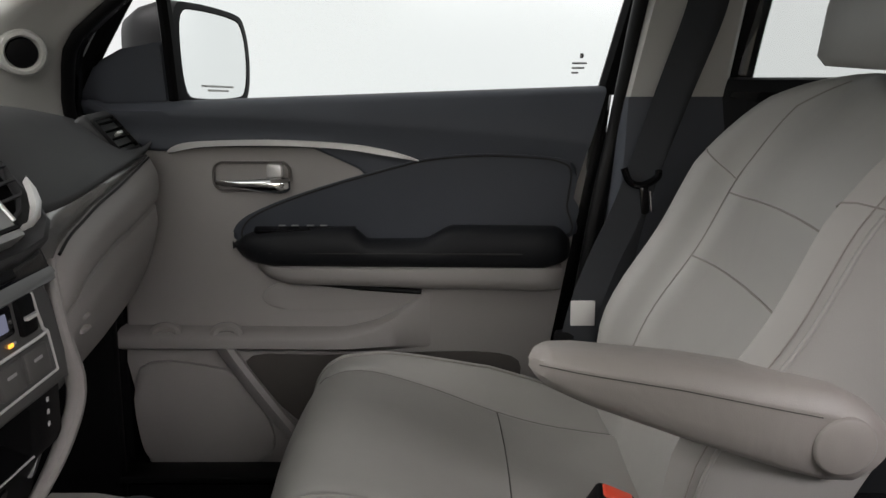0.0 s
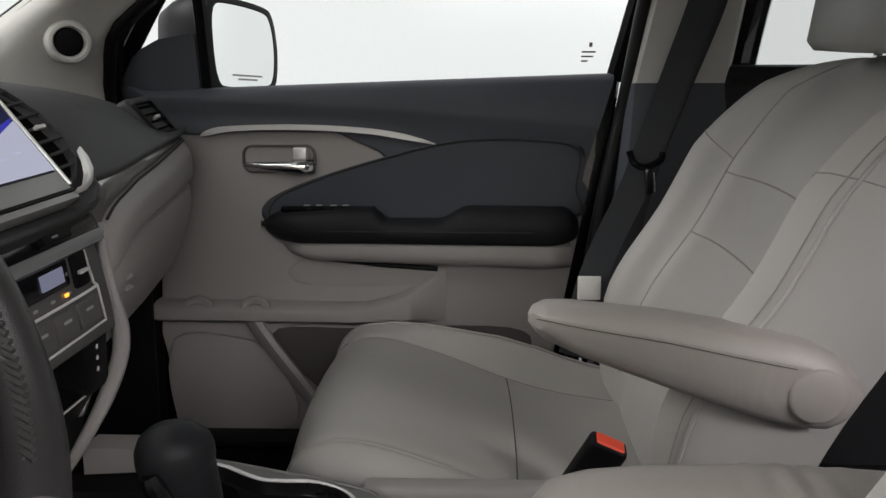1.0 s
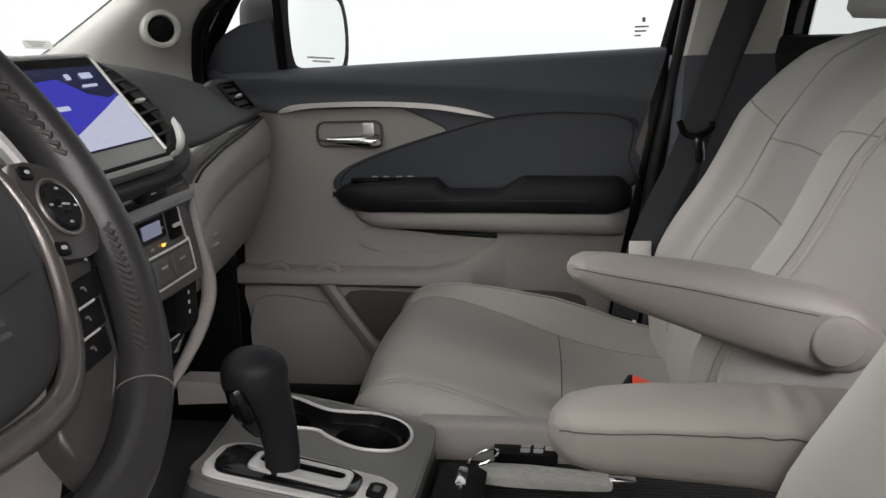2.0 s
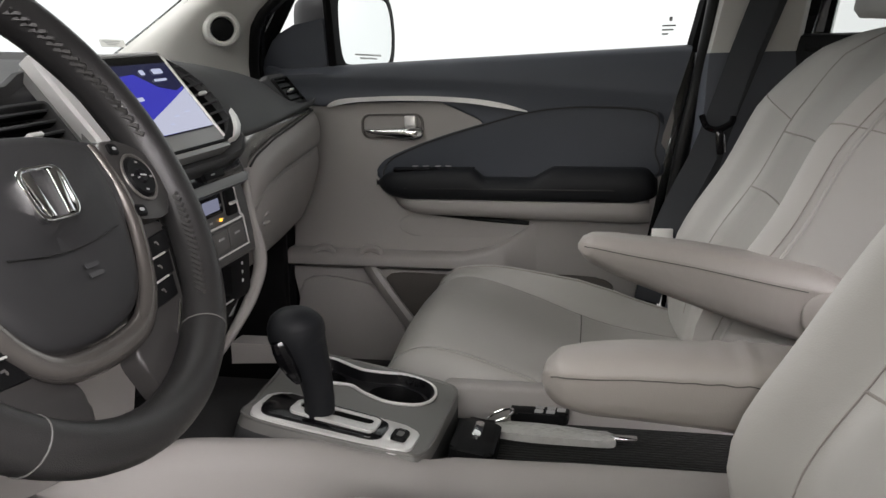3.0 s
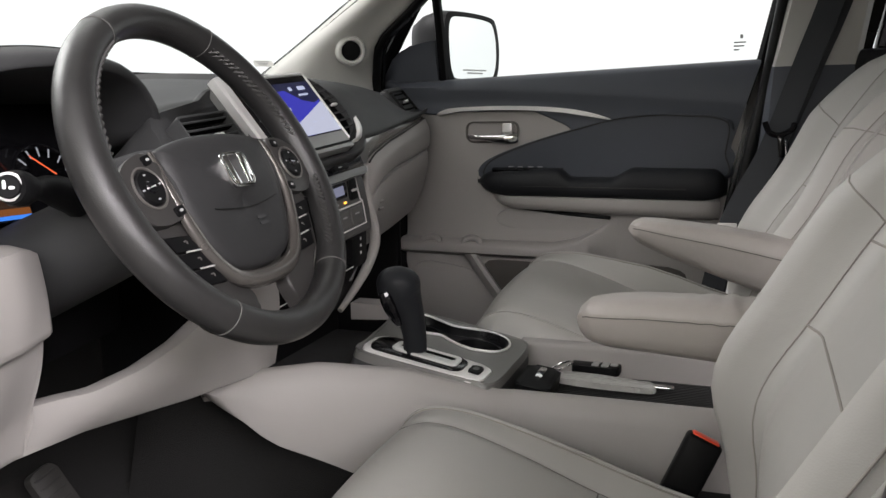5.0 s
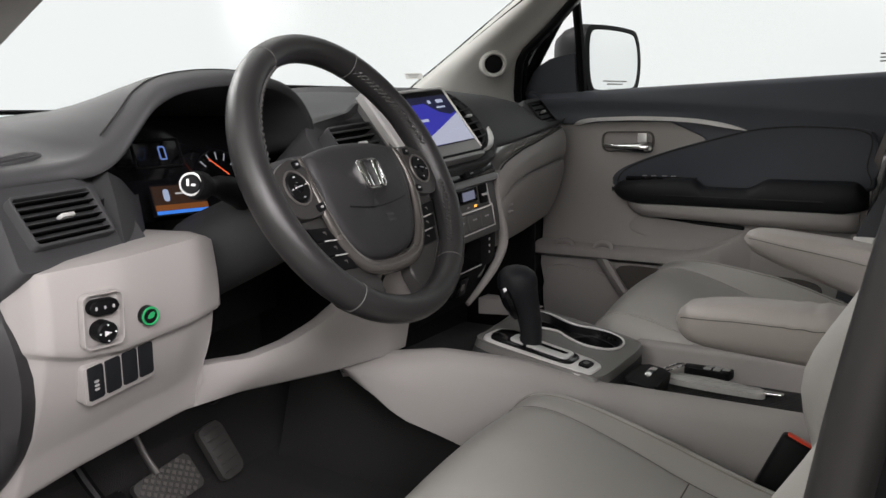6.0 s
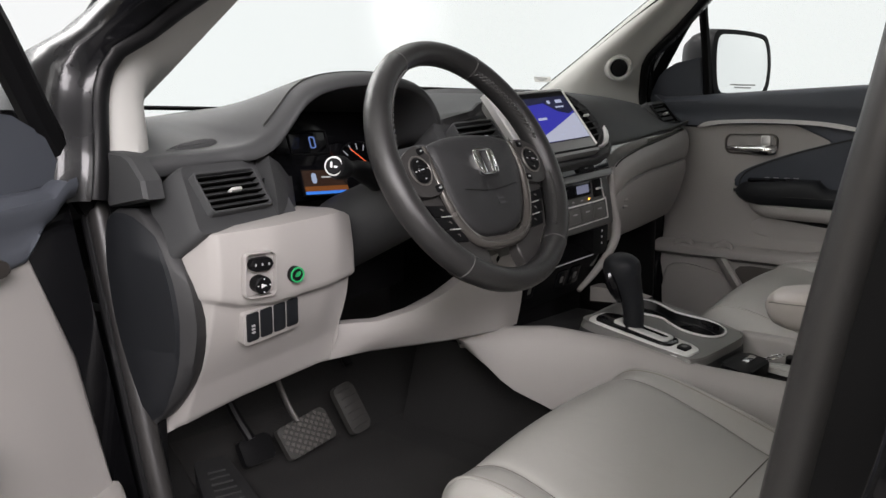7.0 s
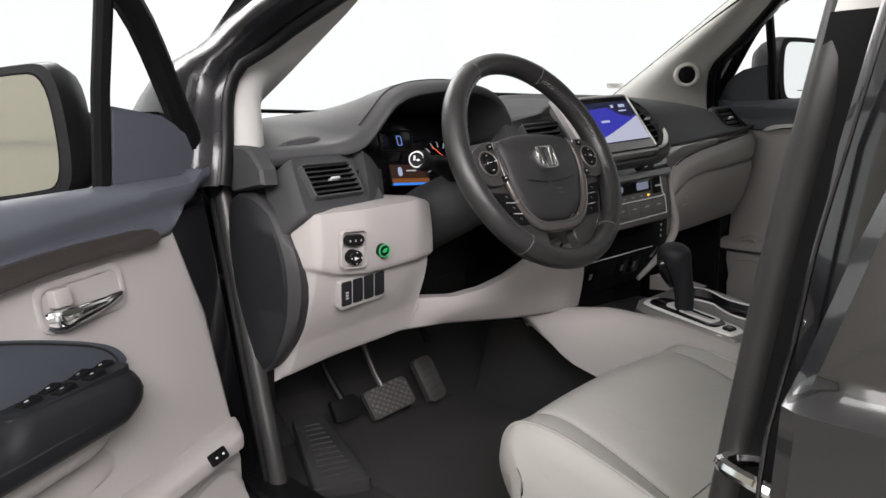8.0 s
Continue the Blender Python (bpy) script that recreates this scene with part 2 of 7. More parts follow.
for k, (lx, ly) in enumerate(((-2.5, -1.6), (0.8, -1.6), (-2.5, 2.8), (3.4, 0.6), (-1.0, -5.0), (2.4, -5.0))):
    lampbox = empty("ceiling_light", "added ceiling light out of view, long and white with lit diffuser", "ceiling light", "studio ceiling lights")
    part("housing", box((lx, ly, 4.56), (2.4, 0.8, 0.08), 0.01), WALLWHITE, lampbox)
    part("diffuser", box((lx, ly, 4.512), (2.3, 0.7, 0.012)), BAND, lampbox, "glowing white diffuser")

# ---- car body ----
car = empty("car", "black car body with open front door and grey interior trim", "car")
part("floor_carpet", loft([[V(x, y, z) for x, z in ((-1.15, 0.86), (-0.92, 0.56), (-0.78, 0.44), (0.75, 0.42), (0.75, 0.36), (-1.2, 0.36))] for y in (-0.20, 1.41)]), CARPET, car, "black cut-pile floor carpet")
part("bulkhead", box((-1.16, MID, 0.72), (0.04, 1.7, 0.62)), BLACK, car)


def sill(name, y, s):
    """The door step: a painted sill with a plastic cover, s towards the outside."""
    part(name, loft([[V(x, y + s * dy, z) for dy, z in ((-0.06, 0.40), (-0.05, 0.485), (-0.01, 0.50), (0.06, 0.47), (0.12, 0.40), (0.14, 0.22), (-0.06, 0.22))] for x in (-0.75, 1.6)]), PAINT, car, "black painted door sill")
    part("sill_cover", box((-0.12, y - s * 0.035, 0.502), (0.95, 0.07, 0.012), 0.004), BLACK, car)


sill("door_sill", -0.22, -1)
sill("door_sill", 1.43, 1)

# roof with headliner
roof_ring = lambda z0, dz: [[V(x, MID + (0.755 - 0.03 * abs(x)) * math.sin(a * math.pi / 2), z0 + dz - 0.06 * abs(a) ** 3) for a in [k / 6 for k in range(-6, 7)]] for x in (-0.35, -0.1, 0.5, 1.1, 1.7)]
up, dn = roof_ring(1.60, 0.03), roof_ring(1.55, 0.0)
part("roof", loft([u + d[::-1] for u, d in zip(up, dn)]), PAINT, car)
dn2 = roof_ring(1.52, 0.0)
part("headliner", loft([u + d[::-1] for u, d in zip(roof_ring(1.54, 0.0), dn2)]), HEADLINER, car, "light grey cloth headliner")
# tail of the cabin, an unseen plain panel that shuts out light from behind
part("tail_panel", box((1.75, MID, 1.05), (0.06, 1.6, 1.15), 0.02), PAINT, car)


def a_pillar(s):
    """Trim of a windscreen pillar, s = 1 passenger side, -1 driver side; upright sections by height."""
    Y = lambda d: MID + s * d
    table = [(1.00, -1.00, -0.655), (1.10, -0.985, -0.640), (1.20, -0.862, -0.600), (1.30, -0.705, -0.522), (1.40, -0.550, -0.440), (1.48, -0.425, -0.372), (1.56, -0.30, -0.29)]
    edge = [(1.00, -0.610, 0.800), (1.06, -0.615, 0.790), (1.15, -0.640, 0.771), (1.20, -0.630, 0.750), (1.255, -0.605, 0.712), (1.29, -0.570, 0.695), (1.326, -0.521, 0.690), (1.40, -0.430, 0.665), (1.48, -0.345, 0.640), (1.56, -0.27, 0.605)]
    if s < 0:
        edge[3:] = [(1.20, -0.630, 0.750), (1.229, -0.605, 0.712), (1.252, -0.570, 0.695), (1.269, -0.521, 0.690), (1.31, -0.430, 0.665), (1.37, -0.345, 0.640), (1.46, -0.270, 0.605), (1.56, -0.20, 0.58)]
    face = [(1.00, -0.85), (1.129, -0.80), (1.193, -0.668), (1.295, -0.475), (1.37, -0.375), (1.46, -0.295), (1.56, -0.225)]
    edge = [tuple(q) for q in smooth([Vector(q) for q in edge], 6)]
    rows, skin, seal = [], [], []
    for k in range(23):
        z = 1.00 + 0.56 * k / 22
        xf = lerp_table(table, z)[0]
        xe, we = lerp_table(edge, z)
        w = 0.645 - 0.10 * max(0, z - 1.2)
        xm = 0.5 * xf + 0.5 * xe
        if s < 0:
            xi = lerp_table(face, z)[0]
            xf = min(xf, xi - 0.06)
            rows.append(smooth([V(xf - 0.03, Y(w + 0.045), z), V(xf, Y(w + 0.012), z), V((xf + xi) / 2, Y(w), z), V(xi - 0.006, Y(w - 0.006), z), V(xi + 0.006, Y(w + 0.004), z), V(max(xi, xe - 0.03) * 0.5 + xe * 0.5, Y(0.5 * w + 0.5 * we), z), V(xe, Y(we), z), V(xe - 0.015, Y(we + 0.014), z), V(xm, Y(we + 0.01), z)], 3, True))
        else:
            rows.append(smooth([V(xf - 0.03, Y(w + 0.045), z), V(xf, Y(w + 0.012), z), V(xf + 0.03, Y(w - 0.006), z), V(xm, Y(w - 0.008), z), V(xe - 0.035, Y(0.45 * w + 0.55 * we), z), V(xe, Y(we), z), V(xe - 0.015, Y(we + 0.014), z), V(xm, Y(we + 0.01), z)], 3, True))
        skin.append([V(xe + 0.008, Y(we + 0.020), z), V(xe + 0.012, Y(we + 0.040), z), V(xe - 0.005, Y(we + 0.080), z), V(xm, Y(we + 0.085), z), V(xf - 0.01, Y(we + 0.035), z), V(xf - 0.05, Y(w + 0.08), z), V(xf - 0.05, Y(w + 0.055), z), V(xm, Y(we + 0.016), z)])
        seal.append(V(xe + 0.006, Y(we + 0.014), z))
    part("windscreen_pillar", loft(rows), PILLAR, car, "light grey windscreen pillar trim")
    part("outer_pillar", loft([smooth(r, 2, True) for r in skin]), JAMB, car, "black outer pillar", sharp=80)
    part("door_seal", tube(seal, 0.016 if s < 0 else 0.012, 12), RUBBER, car, "black rubber door seal")


a_pillar(1)
a_pillar(-1)
# tweeter on the passenger pillar
tw = part("tweeter", loft([[V(r * math.cos(a), r * math.sin(a), z) for a in [2 * math.pi * k / 28 for k in range(28)]] for r, z in ((0.037, -0.03), (0.036, 0.0), (0.032, 0.007), (0.027, 0.008), (0.024, 0.003), (0.023, -0.002))]), PILLAR, car, "round tweeter pod with light grey ring")
tw_m = frame_at((-0.640, 1.262, 1.243), (0.80, 0.60, 0), (0.25, 0, 1))
tw.matrix_world = tw_m
grille = part("grille", loft([[V(r * math.cos(a), r * math.sin(a), z) for a in [2 * math.pi * k / 24 for k in range(24)]] for r, z in ((0.023, -0.002), (0.021, 0.003), (0.012, 0.005), (0.001, 0.005))]), BLACK, tw, "black tweeter grille")

# glass
ws = []
for v in range(7):
    f = v / 6
    x, z = -0.98 + 0.80 * f, 1.12 + 0.44 * f + 0.03 * math.sin(math.pi * f)
    w = 0.72 - 0.13 * f
    ws.append([V(x - 0.10 * (1 - (k / 6) ** 2) * (1 - 0.4 * f), MID + w * k / 6, z) for k in range(-6, 7)])
screen = part("windscreen", loft(ws, cap=False, closed=False), GLASS, car, "clear windscreen glass")
screen.visible_shadow = False


def on_screen(f, k, lift=0.004):
    """A place on the windscreen: f up the glass, k from -6 to 6 across it."""
    w = 0.72 - 0.13 * f
    return V(-0.98 + 0.80 * f - 0.10 * (1 - (k / 6) ** 2) * (1 - 0.4 * f) + lift, MID + w * k / 6, 1.12 + 0.44 * f + 0.03 * math.sin(math.pi * f) - lift)


part("glass_border", loft([[on_screen(0.02, k), on_screen(f, k), on_screen(f, k, 0.001), on_screen(0.02, k, 0.001)] for k, f in [(q / 2, 0.03 + 0.105 * max(0.0, min(1.0, (q + 4) / 7))) for q in range(-12, 13)]]), BLACK, car, "black printed border of the windscreen")
part("glass_border", loft([[on_screen(f, 5.75), on_screen(f, 5.99), on_screen(f, 5.99, 0.001), on_screen(f, 5.75, 0.001)] for f in [0.12 + 0.85 * q / 12 for q in range(13)]]), BLACK, car, "black printed border of the windscreen")
lb = frame_at((-0.878, 1.250, 1.222), (0.62, 0.78, 0), (-0.5, 0.4, 0.75))
note = part("glass_label", plate(rounded(0.050, 0.020, 0.003), 0.001), WHITE, car, "small white label on the windscreen", lb)
for k in range(3):
    part("label_bar", plate(rounded(0.036 - 0.008 * k, 0.0022, 0.0005, 1, -0.002, 0.005 - 0.005 * k), 0.0004), GREYPRINT, note, "", lb @ Matrix.Translation((0, 0, 0.0006)))

# B pillars: s = 1 passenger side
def b_pillar(s):
    Y = lambda d: MID + s * d
    prof = lambda x, z, w, t: [V(x, Y(w), z), V(x + 0.012, Y(w - 0.022), z), V(x + t * 0.5, Y(w - 0.032), z), V(x + t - 0.012, Y(w - 0.022), z), V(x + t, Y(w), z), V(x + t, Y(w + 0.02), z), V(x, Y(w + 0.02), z)]
    back = 0.0 if s > 0 else 0.057
    part("pillar_trim_upper", loft([prof(0.300 + back, 1.178, 0.790, 0.178), prof(0.336 + back, 1.36, 0.765, 0.165), prof(0.370 + back, 1.54, 0.70, 0.15)]), PILLAR, car, "light grey upper pillar trim")
    back *= 0.5
    part("pillar_trim_lower", loft([prof(0.225, 0.48, 0.80, 0.30), prof(0.257 + back, 0.72, 0.79, 0.26), prof(0.280 + back, 0.93, 0.788, 0.215), prof(0.293 + 1.5 * back, 1.08, 0.788, 0.195), prof(0.298 + 2 * back, 1.178, 0.792, 0.180)]), SLATE if s > 0 else BLACK, car, "dark plastic lower pillar trim")
    ahead = -0.055 if s > 0 else 0.0
    bsealp = [V(x + ahead, Y(w), z) for x, z, w in ((0.235, 0.49, 0.80), (0.278, 0.70, 0.80), (0.304, 0.86, 0.80), (0.322, 0.975, 0.80), (0.336, 1.05, 0.80), (0.350, 1.12, 0.80), (0.360, 1.19, 0.79), (0.385, 1.36, 0.765), (0.41, 1.54, 0.70))]
    part("door_seal", tube(smooth(bsealp, 5), 0.014 if s > 0 else 0.0160, 14), RUBBER if s > 0 else SEAL_LIT, car, "dark rubber door seal")
    if s < 0:
        # bead added along the pillar so that a highlight line shows there
        part("pillar_edge", tube(smooth([V(x, Y(w), z) for x, z, w in ((0.345, 0.62, 0.885), (0.358, 0.84, 0.885), (0.366, 0.90, 0.884), (0.375, 0.944, 0.883), (0.384, 1.01, 0.880), (0.400, 1.092, 0.874), (0.415, 1.174, 0.864), (0.448, 1.36, 0.825))], 4), 0.0022, 8), PAINT, car, "glossy bead added for the highlight line on the pillar")
    front = 0.10 if s > 0 else 0.0
    part("outer_pillar", loft([[V(x - front, Y(w - 0.03), z), V(x - front + 0.006, Y(w - 0.008), z), V(x - front + 0.022, Y(w), z), V(x + 0.10, Y(w + 0.01), z), V(x + 0.10, Y(w - 0.035), z), V(x - front, Y(w - 0.045), z)] for x, z, w in ((0.325, 0.40, 0.885), (0.352, 0.80, 0.88), (0.366, 0.95, 0.875), (0.381, 1.08, 0.87), (0.397, 1.18, 0.855), (0.43, 1.36, 0.815), (0.45, 1.55, 0.745))]), PAINT if s < 0 else JAMB, car, "black centre pillar", sharp=25)
    part("pillar_groove", tube(smooth([V(x + 0.052, Y(w + 0.004), z) for x, z, w in ((0.335, 0.40, 0.90), (0.365, 0.80, 0.895), (0.394, 1.08, 0.885), (0.408, 1.18, 0.87), (0.44, 1.36, 0.825))], 4), 0.004, 8), PAINT, car)


b_pillar(1)
b_pillar(-1)


def rear_door(s):
    """A closed rear door, s = 1 passenger side."""
    Y = lambda d: MID + s * d
    d = empty("rear_door", "closed glossy black rear car door", "car door", "rear doors")
    rows = []
    for x0, z, w in ((0.357, 0.34, 0.905), (0.368, 0.60, 0.928), (0.380, 0.80, 0.942), (0.389, 0.915, 0.948), (0.392, 0.930, 0.938), (0.396, 0.942, 0.935), (0.419, 1.02, 0.925), (0.440, 1.08, 0.914), (0.462, 1.14, 0.900), (0.482, 1.185, 0.888)):
        rows.append([V(x0, Y(w - 0.028), z), V(x0 + 0.004, Y(w - 0.010), z), V(x0 + 0.018, Y(w - 0.001), z), V(x0 + 0.04, Y(w), z), V(1.35, Y(w), z), V(1.35, Y(w - 0.16), z), V(x0, Y(w - 0.12), z)])
    part("door_skin", loft(rows), PAINT, d, "glossy black door skin", sharp=25)
    part("inner_panel", box((0.90, Y(0.79), 0.835), (0.90, 0.04, 0.75), 0.015), PAD, d, "dark rear door inner panel")
    path = smooth([(0.525, Y(0.862), 1.17), (0.548, Y(0.835), 1.34), (0.575, Y(0.775), 1.51), (0.9, Y(0.765), 1.53), (1.35, Y(0.78), 1.49)], 5)
    part("window_frame", tube(path, 0.022, 8, flat=0.8), PAINT, d)
    part("belt_strip", tube([(0.525, Y(0.876), 1.19), (1.35, Y(0.885), 1.215)], 0.010, 8), PIANO, d)
    pane = part("window_pane", loft([[V(0.50, Y(0.86), 1.16), V(1.35, Y(0.86), 1.19)], [V(0.55, Y(0.77), 1.50), V(1.35, Y(0.78), 1.50)]], cap=False, closed=False), TINT, d, "tinted rear window glass")
    pane.visible_shadow = False


rear_door(1)
rear_door(-1)
# lock striker on the driver's pillar
part("striker", tube(smooth([(0.335, -0.19, 0.815), (0.305, -0.215, 0.817), (0.305, -0.235, 0.817), (0.35, -0.245, 0.812), (0.375, -0.225, 0.80), (0.38, -0.22, 0.76)], 5), 0.0065, 8), CHROME, car, "polished steel door striker")
# front bodywork beside the driver's door
HINGE_LINE = ((-0.66, -0.20), (-0.615, -0.212), (-0.600, -0.235), (-0.612, -0.262), (-0.606, -0.280), (-0.63, -0.30), (-0.78, -0.33), (-0.90, -0.30), (-0.90, -0.20))
lean_back = lambda z: -0.20 * (z - 0.62)
part("hinge_pillar", loft([[V(x + lean_back(z), y, z) for x, y in HINGE_LINE] for z in (0.30, 0.60, 0.9, 1.12)]), JAMB, car, "glossy black hinge pillar", sharp=25)
part("hinge_pillar", loft([[V(x, 2 * MID - y, z) for x, y in ((-0.66, -0.20), (-0.60, -0.215), (-0.585, -0.235), (-0.62, -0.30), (-0.78, -0.33), (-0.90, -0.30), (-0.90, -0.20))] for z in (0.30, 0.60, 0.9, 1.12)]), JAMB, car, "black hinge pillar")
sealp = smooth([(-0.500, -0.172, 0.45), (-0.520, -0.178, 0.55), (-0.548, -0.181, 0.65), (-0.585, -0.184, 0.78), (-0.621, -0.186, 0.90), (-0.645, -0.188, 0.99), (-0.668, -0.190, 1.07), (-0.670, -0.191, 1.12), (-0.640, -0.188, 1.165)], 6)
part("door_seal", tube(sealp, 0.0155, 14), SEAL_LIT, car, "dark rubber door seal")
part("seal_lip", tube([q + V(-0.016, -0.012, 0) for q in sealp], 0.0075, 10), RUBBER, car, "black rubber seal lip")
# two added beads stand in for the thin highlight lines on the jamb
for dx, dy, rr in ((-0.004, -0.252, 0.0026), (-0.002, -0.272, 0.0022)):
    part("jamb_bead", tube(smooth([V(-0.602 + dx + lean_back(z) - 0.012 * ((z - 0.85) / 0.25) ** 2, dy, z) for z in (0.60, 0.70, 0.80, 0.90, 1.0, 1.09)], 4), rr, 8), PAINT, car, "glossy bead added for a highlight line on the jamb")
part("kick_panel", box((-0.72, -0.165, 0.62), (0.34, 0.03, 0.42), 0.01), BLACK, car)
part("kick_panel", box((-0.80, 1.375, 0.62), (0.45, 0.03, 0.42), 0.01), BLACK, car)
for zz in (0.650, 0.618):
    part("hinge_bolt", loft([[V(-0.602 + dx, -0.240 + 0.009 * math.cos(a), zz + 0.009 * math.sin(a)) for a in [math.pi * k / 3 for k in range(6)]] for dx in (0.0, 0.012)]), CHROME, car, "zinc hinge bolt")
part("bonnet", loft([[V(x, MID + 0.85 * k / 5, z - 0.05 * (k / 5) ** 2) for k in range(-5, 6)] + [V(x, MID + 0.85 * k / 5, z - 0.3) for k in range(5, -6, -1)] for x, z in ((-2.0, 0.80), (-1.5, 0.90), (-1.06, 0.95))]), PAINT, car, "black bonnet")

def road_wheel(x, y, s):
    """A tyre on a plain rim, standing on the studio floor; s towards the outside."""
    m = frame_at((x, y, 0.36), (1, 0, 0), (0, 0, 1))
    ring = lambda r, w: [UNLEVEL @ (m @ V(r * math.cos(2 * math.pi * k / 36), r * math.sin(2 * math.pi * k / 36), w)) for k in range(36)]
    t = part("wheel", loft([ring(r, w) for r, w in ((0.24, -0.10), (0.33, -0.11), (0.36, -0.08), (0.36, 0.08), (0.33, 0.11), (0.24, 0.10))]), RUBBER, car, "black road wheel")
    part("rim", loft([ring(r, -s * w) for r, w in ((0.24, 0.10), (0.23, 0.115), (0.20, 0.10), (0.07, 0.105), (0.02, 0.11))]), SILVER, t, "silver wheel rim")


for wx in (-1.35, 1.45):
    road_wheel(wx, -0.20, -1)
    road_wheel(wx, 1.41, 1)

# ---- front doors ----
DOOR_Y = 1.44
MIRROR_SHELL = surf("mirror_shell_black", (0.010, 0.010, 0.011), 0.40, bump=0.0, var=0.1, spec=0.12)
# driver's copy of the satin strip, its dark reflection put into the colour
SATIN_DARKENED = surf("satin_trim_dark_reflection", (0.045, 0.040, 0.037), 0.32, metal=0.3, bump=0.05)


def front_door(X, label, group, driver=False):
    """A front door built on the passenger side and carried by X."""
    d = empty("front_door", label, "car door", group)
    M = X @ frame_at((0, DOOR_Y, 0), (1, 0, 0), (0, 0, 1))  # x, z and outwards to the cabin

    def p(name, bm, mat, parent=d, lab="", local=True, sharp=35):
        return part(name, bm, mat, parent, lab, M if local else X, sharp)

    shell = [(-0.64, 0.42), (-0.60, 0.36), (0.12, 0.36), (0.19, 0.45), (0.265, 0.90), (0.30, 1.19), (-0.64, 1.155)]
    b = plate(shell, 0.14, 0.006)
    b.transform(Matrix.Translation((0, 0, -0.012)))
    p("door_shell", b, PAINT, d, "glossy black door shell")
    p("inner_panel", plate([(-0.56, 0.50), (-0.52, 0.455), (0.10, 0.45), (0.165, 0.50), (0.20, 0.76), (0.255, 1.05), (0.26, 1.10), (-0.54, 1.10), (-0.58, 0.95), (-0.585, 0.70)], 0.03, 0.015, 4), BEIGE, d, "beige moulded door panel")
    # upper roll
    rows = []
    N = 60
    for k in range(N + 1):
        x = -0.628 + 0.913 * k / N
        zb = 1.172 + 0.033 * (x + 0.46)
        zl = lerp_table([(-0.645, 1.160), (-0.61, 1.156), (-0.585, 1.140), (-0.54, 1.100), (-0.52, 1.088), (-0.48, 1.086), (-0.40, 1.093), (-0.22, 1.092), (-0.128, 1.055), (-0.06, 1.00), (0.0, 0.94), (0.285, 0.94)], x)[0]
        top, bot = zb, zl
        crz = 1.150 - 0.05 * ((x + 0.5) / 0.78) ** 1.4 if x > -0.5 else 1.150
        top = max(top, bot + 0.018)
        crz = max(crz, bot + 0.012)
        prof = [(top, -0.035), (top + 0.003, -0.02), (top - 0.003, 0.0), (top - 0.012, 0.010), (crz + 0.006, 0.017), (crz - 0.004, 0.017), (crz - 0.018, 0.008), ((crz + bot) / 2 - 0.012, 0.004), (bot + 0.006, 0.008), (bot, 0.004), (bot, -0.02)]
        shift = lambda z: x - (0.30 * max(0.0, 1.19 - z) * (x + 0.60) / 0.885 if x > -0.6 else 0)
        rows.append([V(shift(z), z, w) for z, w in prof])
    p("upper_panel", loft(rows), SLATE, d, "dark slate upper door roll", sharp=60)
    if driver:
        line = ((-0.484, 1.088), (-0.480, 1.099), (-0.466, 1.106), (-0.42, 1.109), (-0.30, 1.111), (-0.18, 1.105), (-0.10, 1.093), (-0.042, 1.073), (-0.10, 1.068), (-0.18, 1.078), (-0.30, 1.086), (-0.42, 1.085), (-0.470, 1.083))
    else:
        line = ((-0.482, 1.084), (-0.465, 1.098), (-0.42, 1.104), (-0.30, 1.106), (-0.18, 1.100), (-0.10, 1.088), (-0.042, 1.069), (-0.10, 1.078), (-0.18, 1.090), (-0.30, 1.096), (-0.42, 1.094))
    strip = smooth([V(*q, 0) for q in line], 5, True)
    b = plate(strip, 0.02, 0.003)
    b.transform(Matrix.Translation((0, 0, 0.020)))
    p("trim_strip", b, SATIN_DARKENED if driver else SILVER, d, "satin trim strip")
    # handle
    o, i = rounded(0.150 if driver else 0.140, 0.066 if driver else 0.054, 0.02, 5, -0.340, 1.042), rounded(0.130, 0.045, 0.015, 5, -0.340, 1.042)
    b = ringplate(o, i, 0.012, 0.002)
    b.transform(Matrix.Translation((0, 0, 0.0035 if driver else 0.008)))
    hb = p("handle_bezel", b, BEIGE if driver else surf("brown_handle_ring", (0.09, 0.082, 0.075), 0.35, bump=0.05), d, "door handle bezel")
    b = plate(rounded(0.130, 0.045, 0.015, 5, -0.340, 1.042), 0.004)
    b.transform(Matrix.Translation((0, 0, 0.0015)))
    p("handle_cup", b, BEIGE, hb, "recessed handle cup")
    lever = loft([[V(x, z0 + h * math.sin(a), w + t * math.cos(a)) for a in [2 * math.pi * k / 12 for k in range(12)]] for x, z0, h, w, t in ((-0.404, 1.032, 0.003, 0.006, 0.003), (-0.395, 1.031, 0.005, 0.010, 0.004), (-0.36, 1.028, 0.008, 0.016, 0.006), (-0.315, 1.026, 0.0115, 0.018, 0.007), (-0.290, 1.026, 0.0135, 0.017, 0.007), (-0.276, 1.027, 0.0125, 0.012, 0.006), (-0.271, 1.028, 0.009, 0.008, 0.004))])
    p("handle_lever", lever, CHROME, hb, "chrome door lever")
    b = plate(rounded(0.026, 0.024, 0.004, 3, -0.298, 1.052), 0.014, 0.003)
    b.transform(Matrix.Translation((0, 0, 0.016)))
    p("lock_knob", b, BEIGE if driver else SILVER, hb, "lock knob in the handle cup")
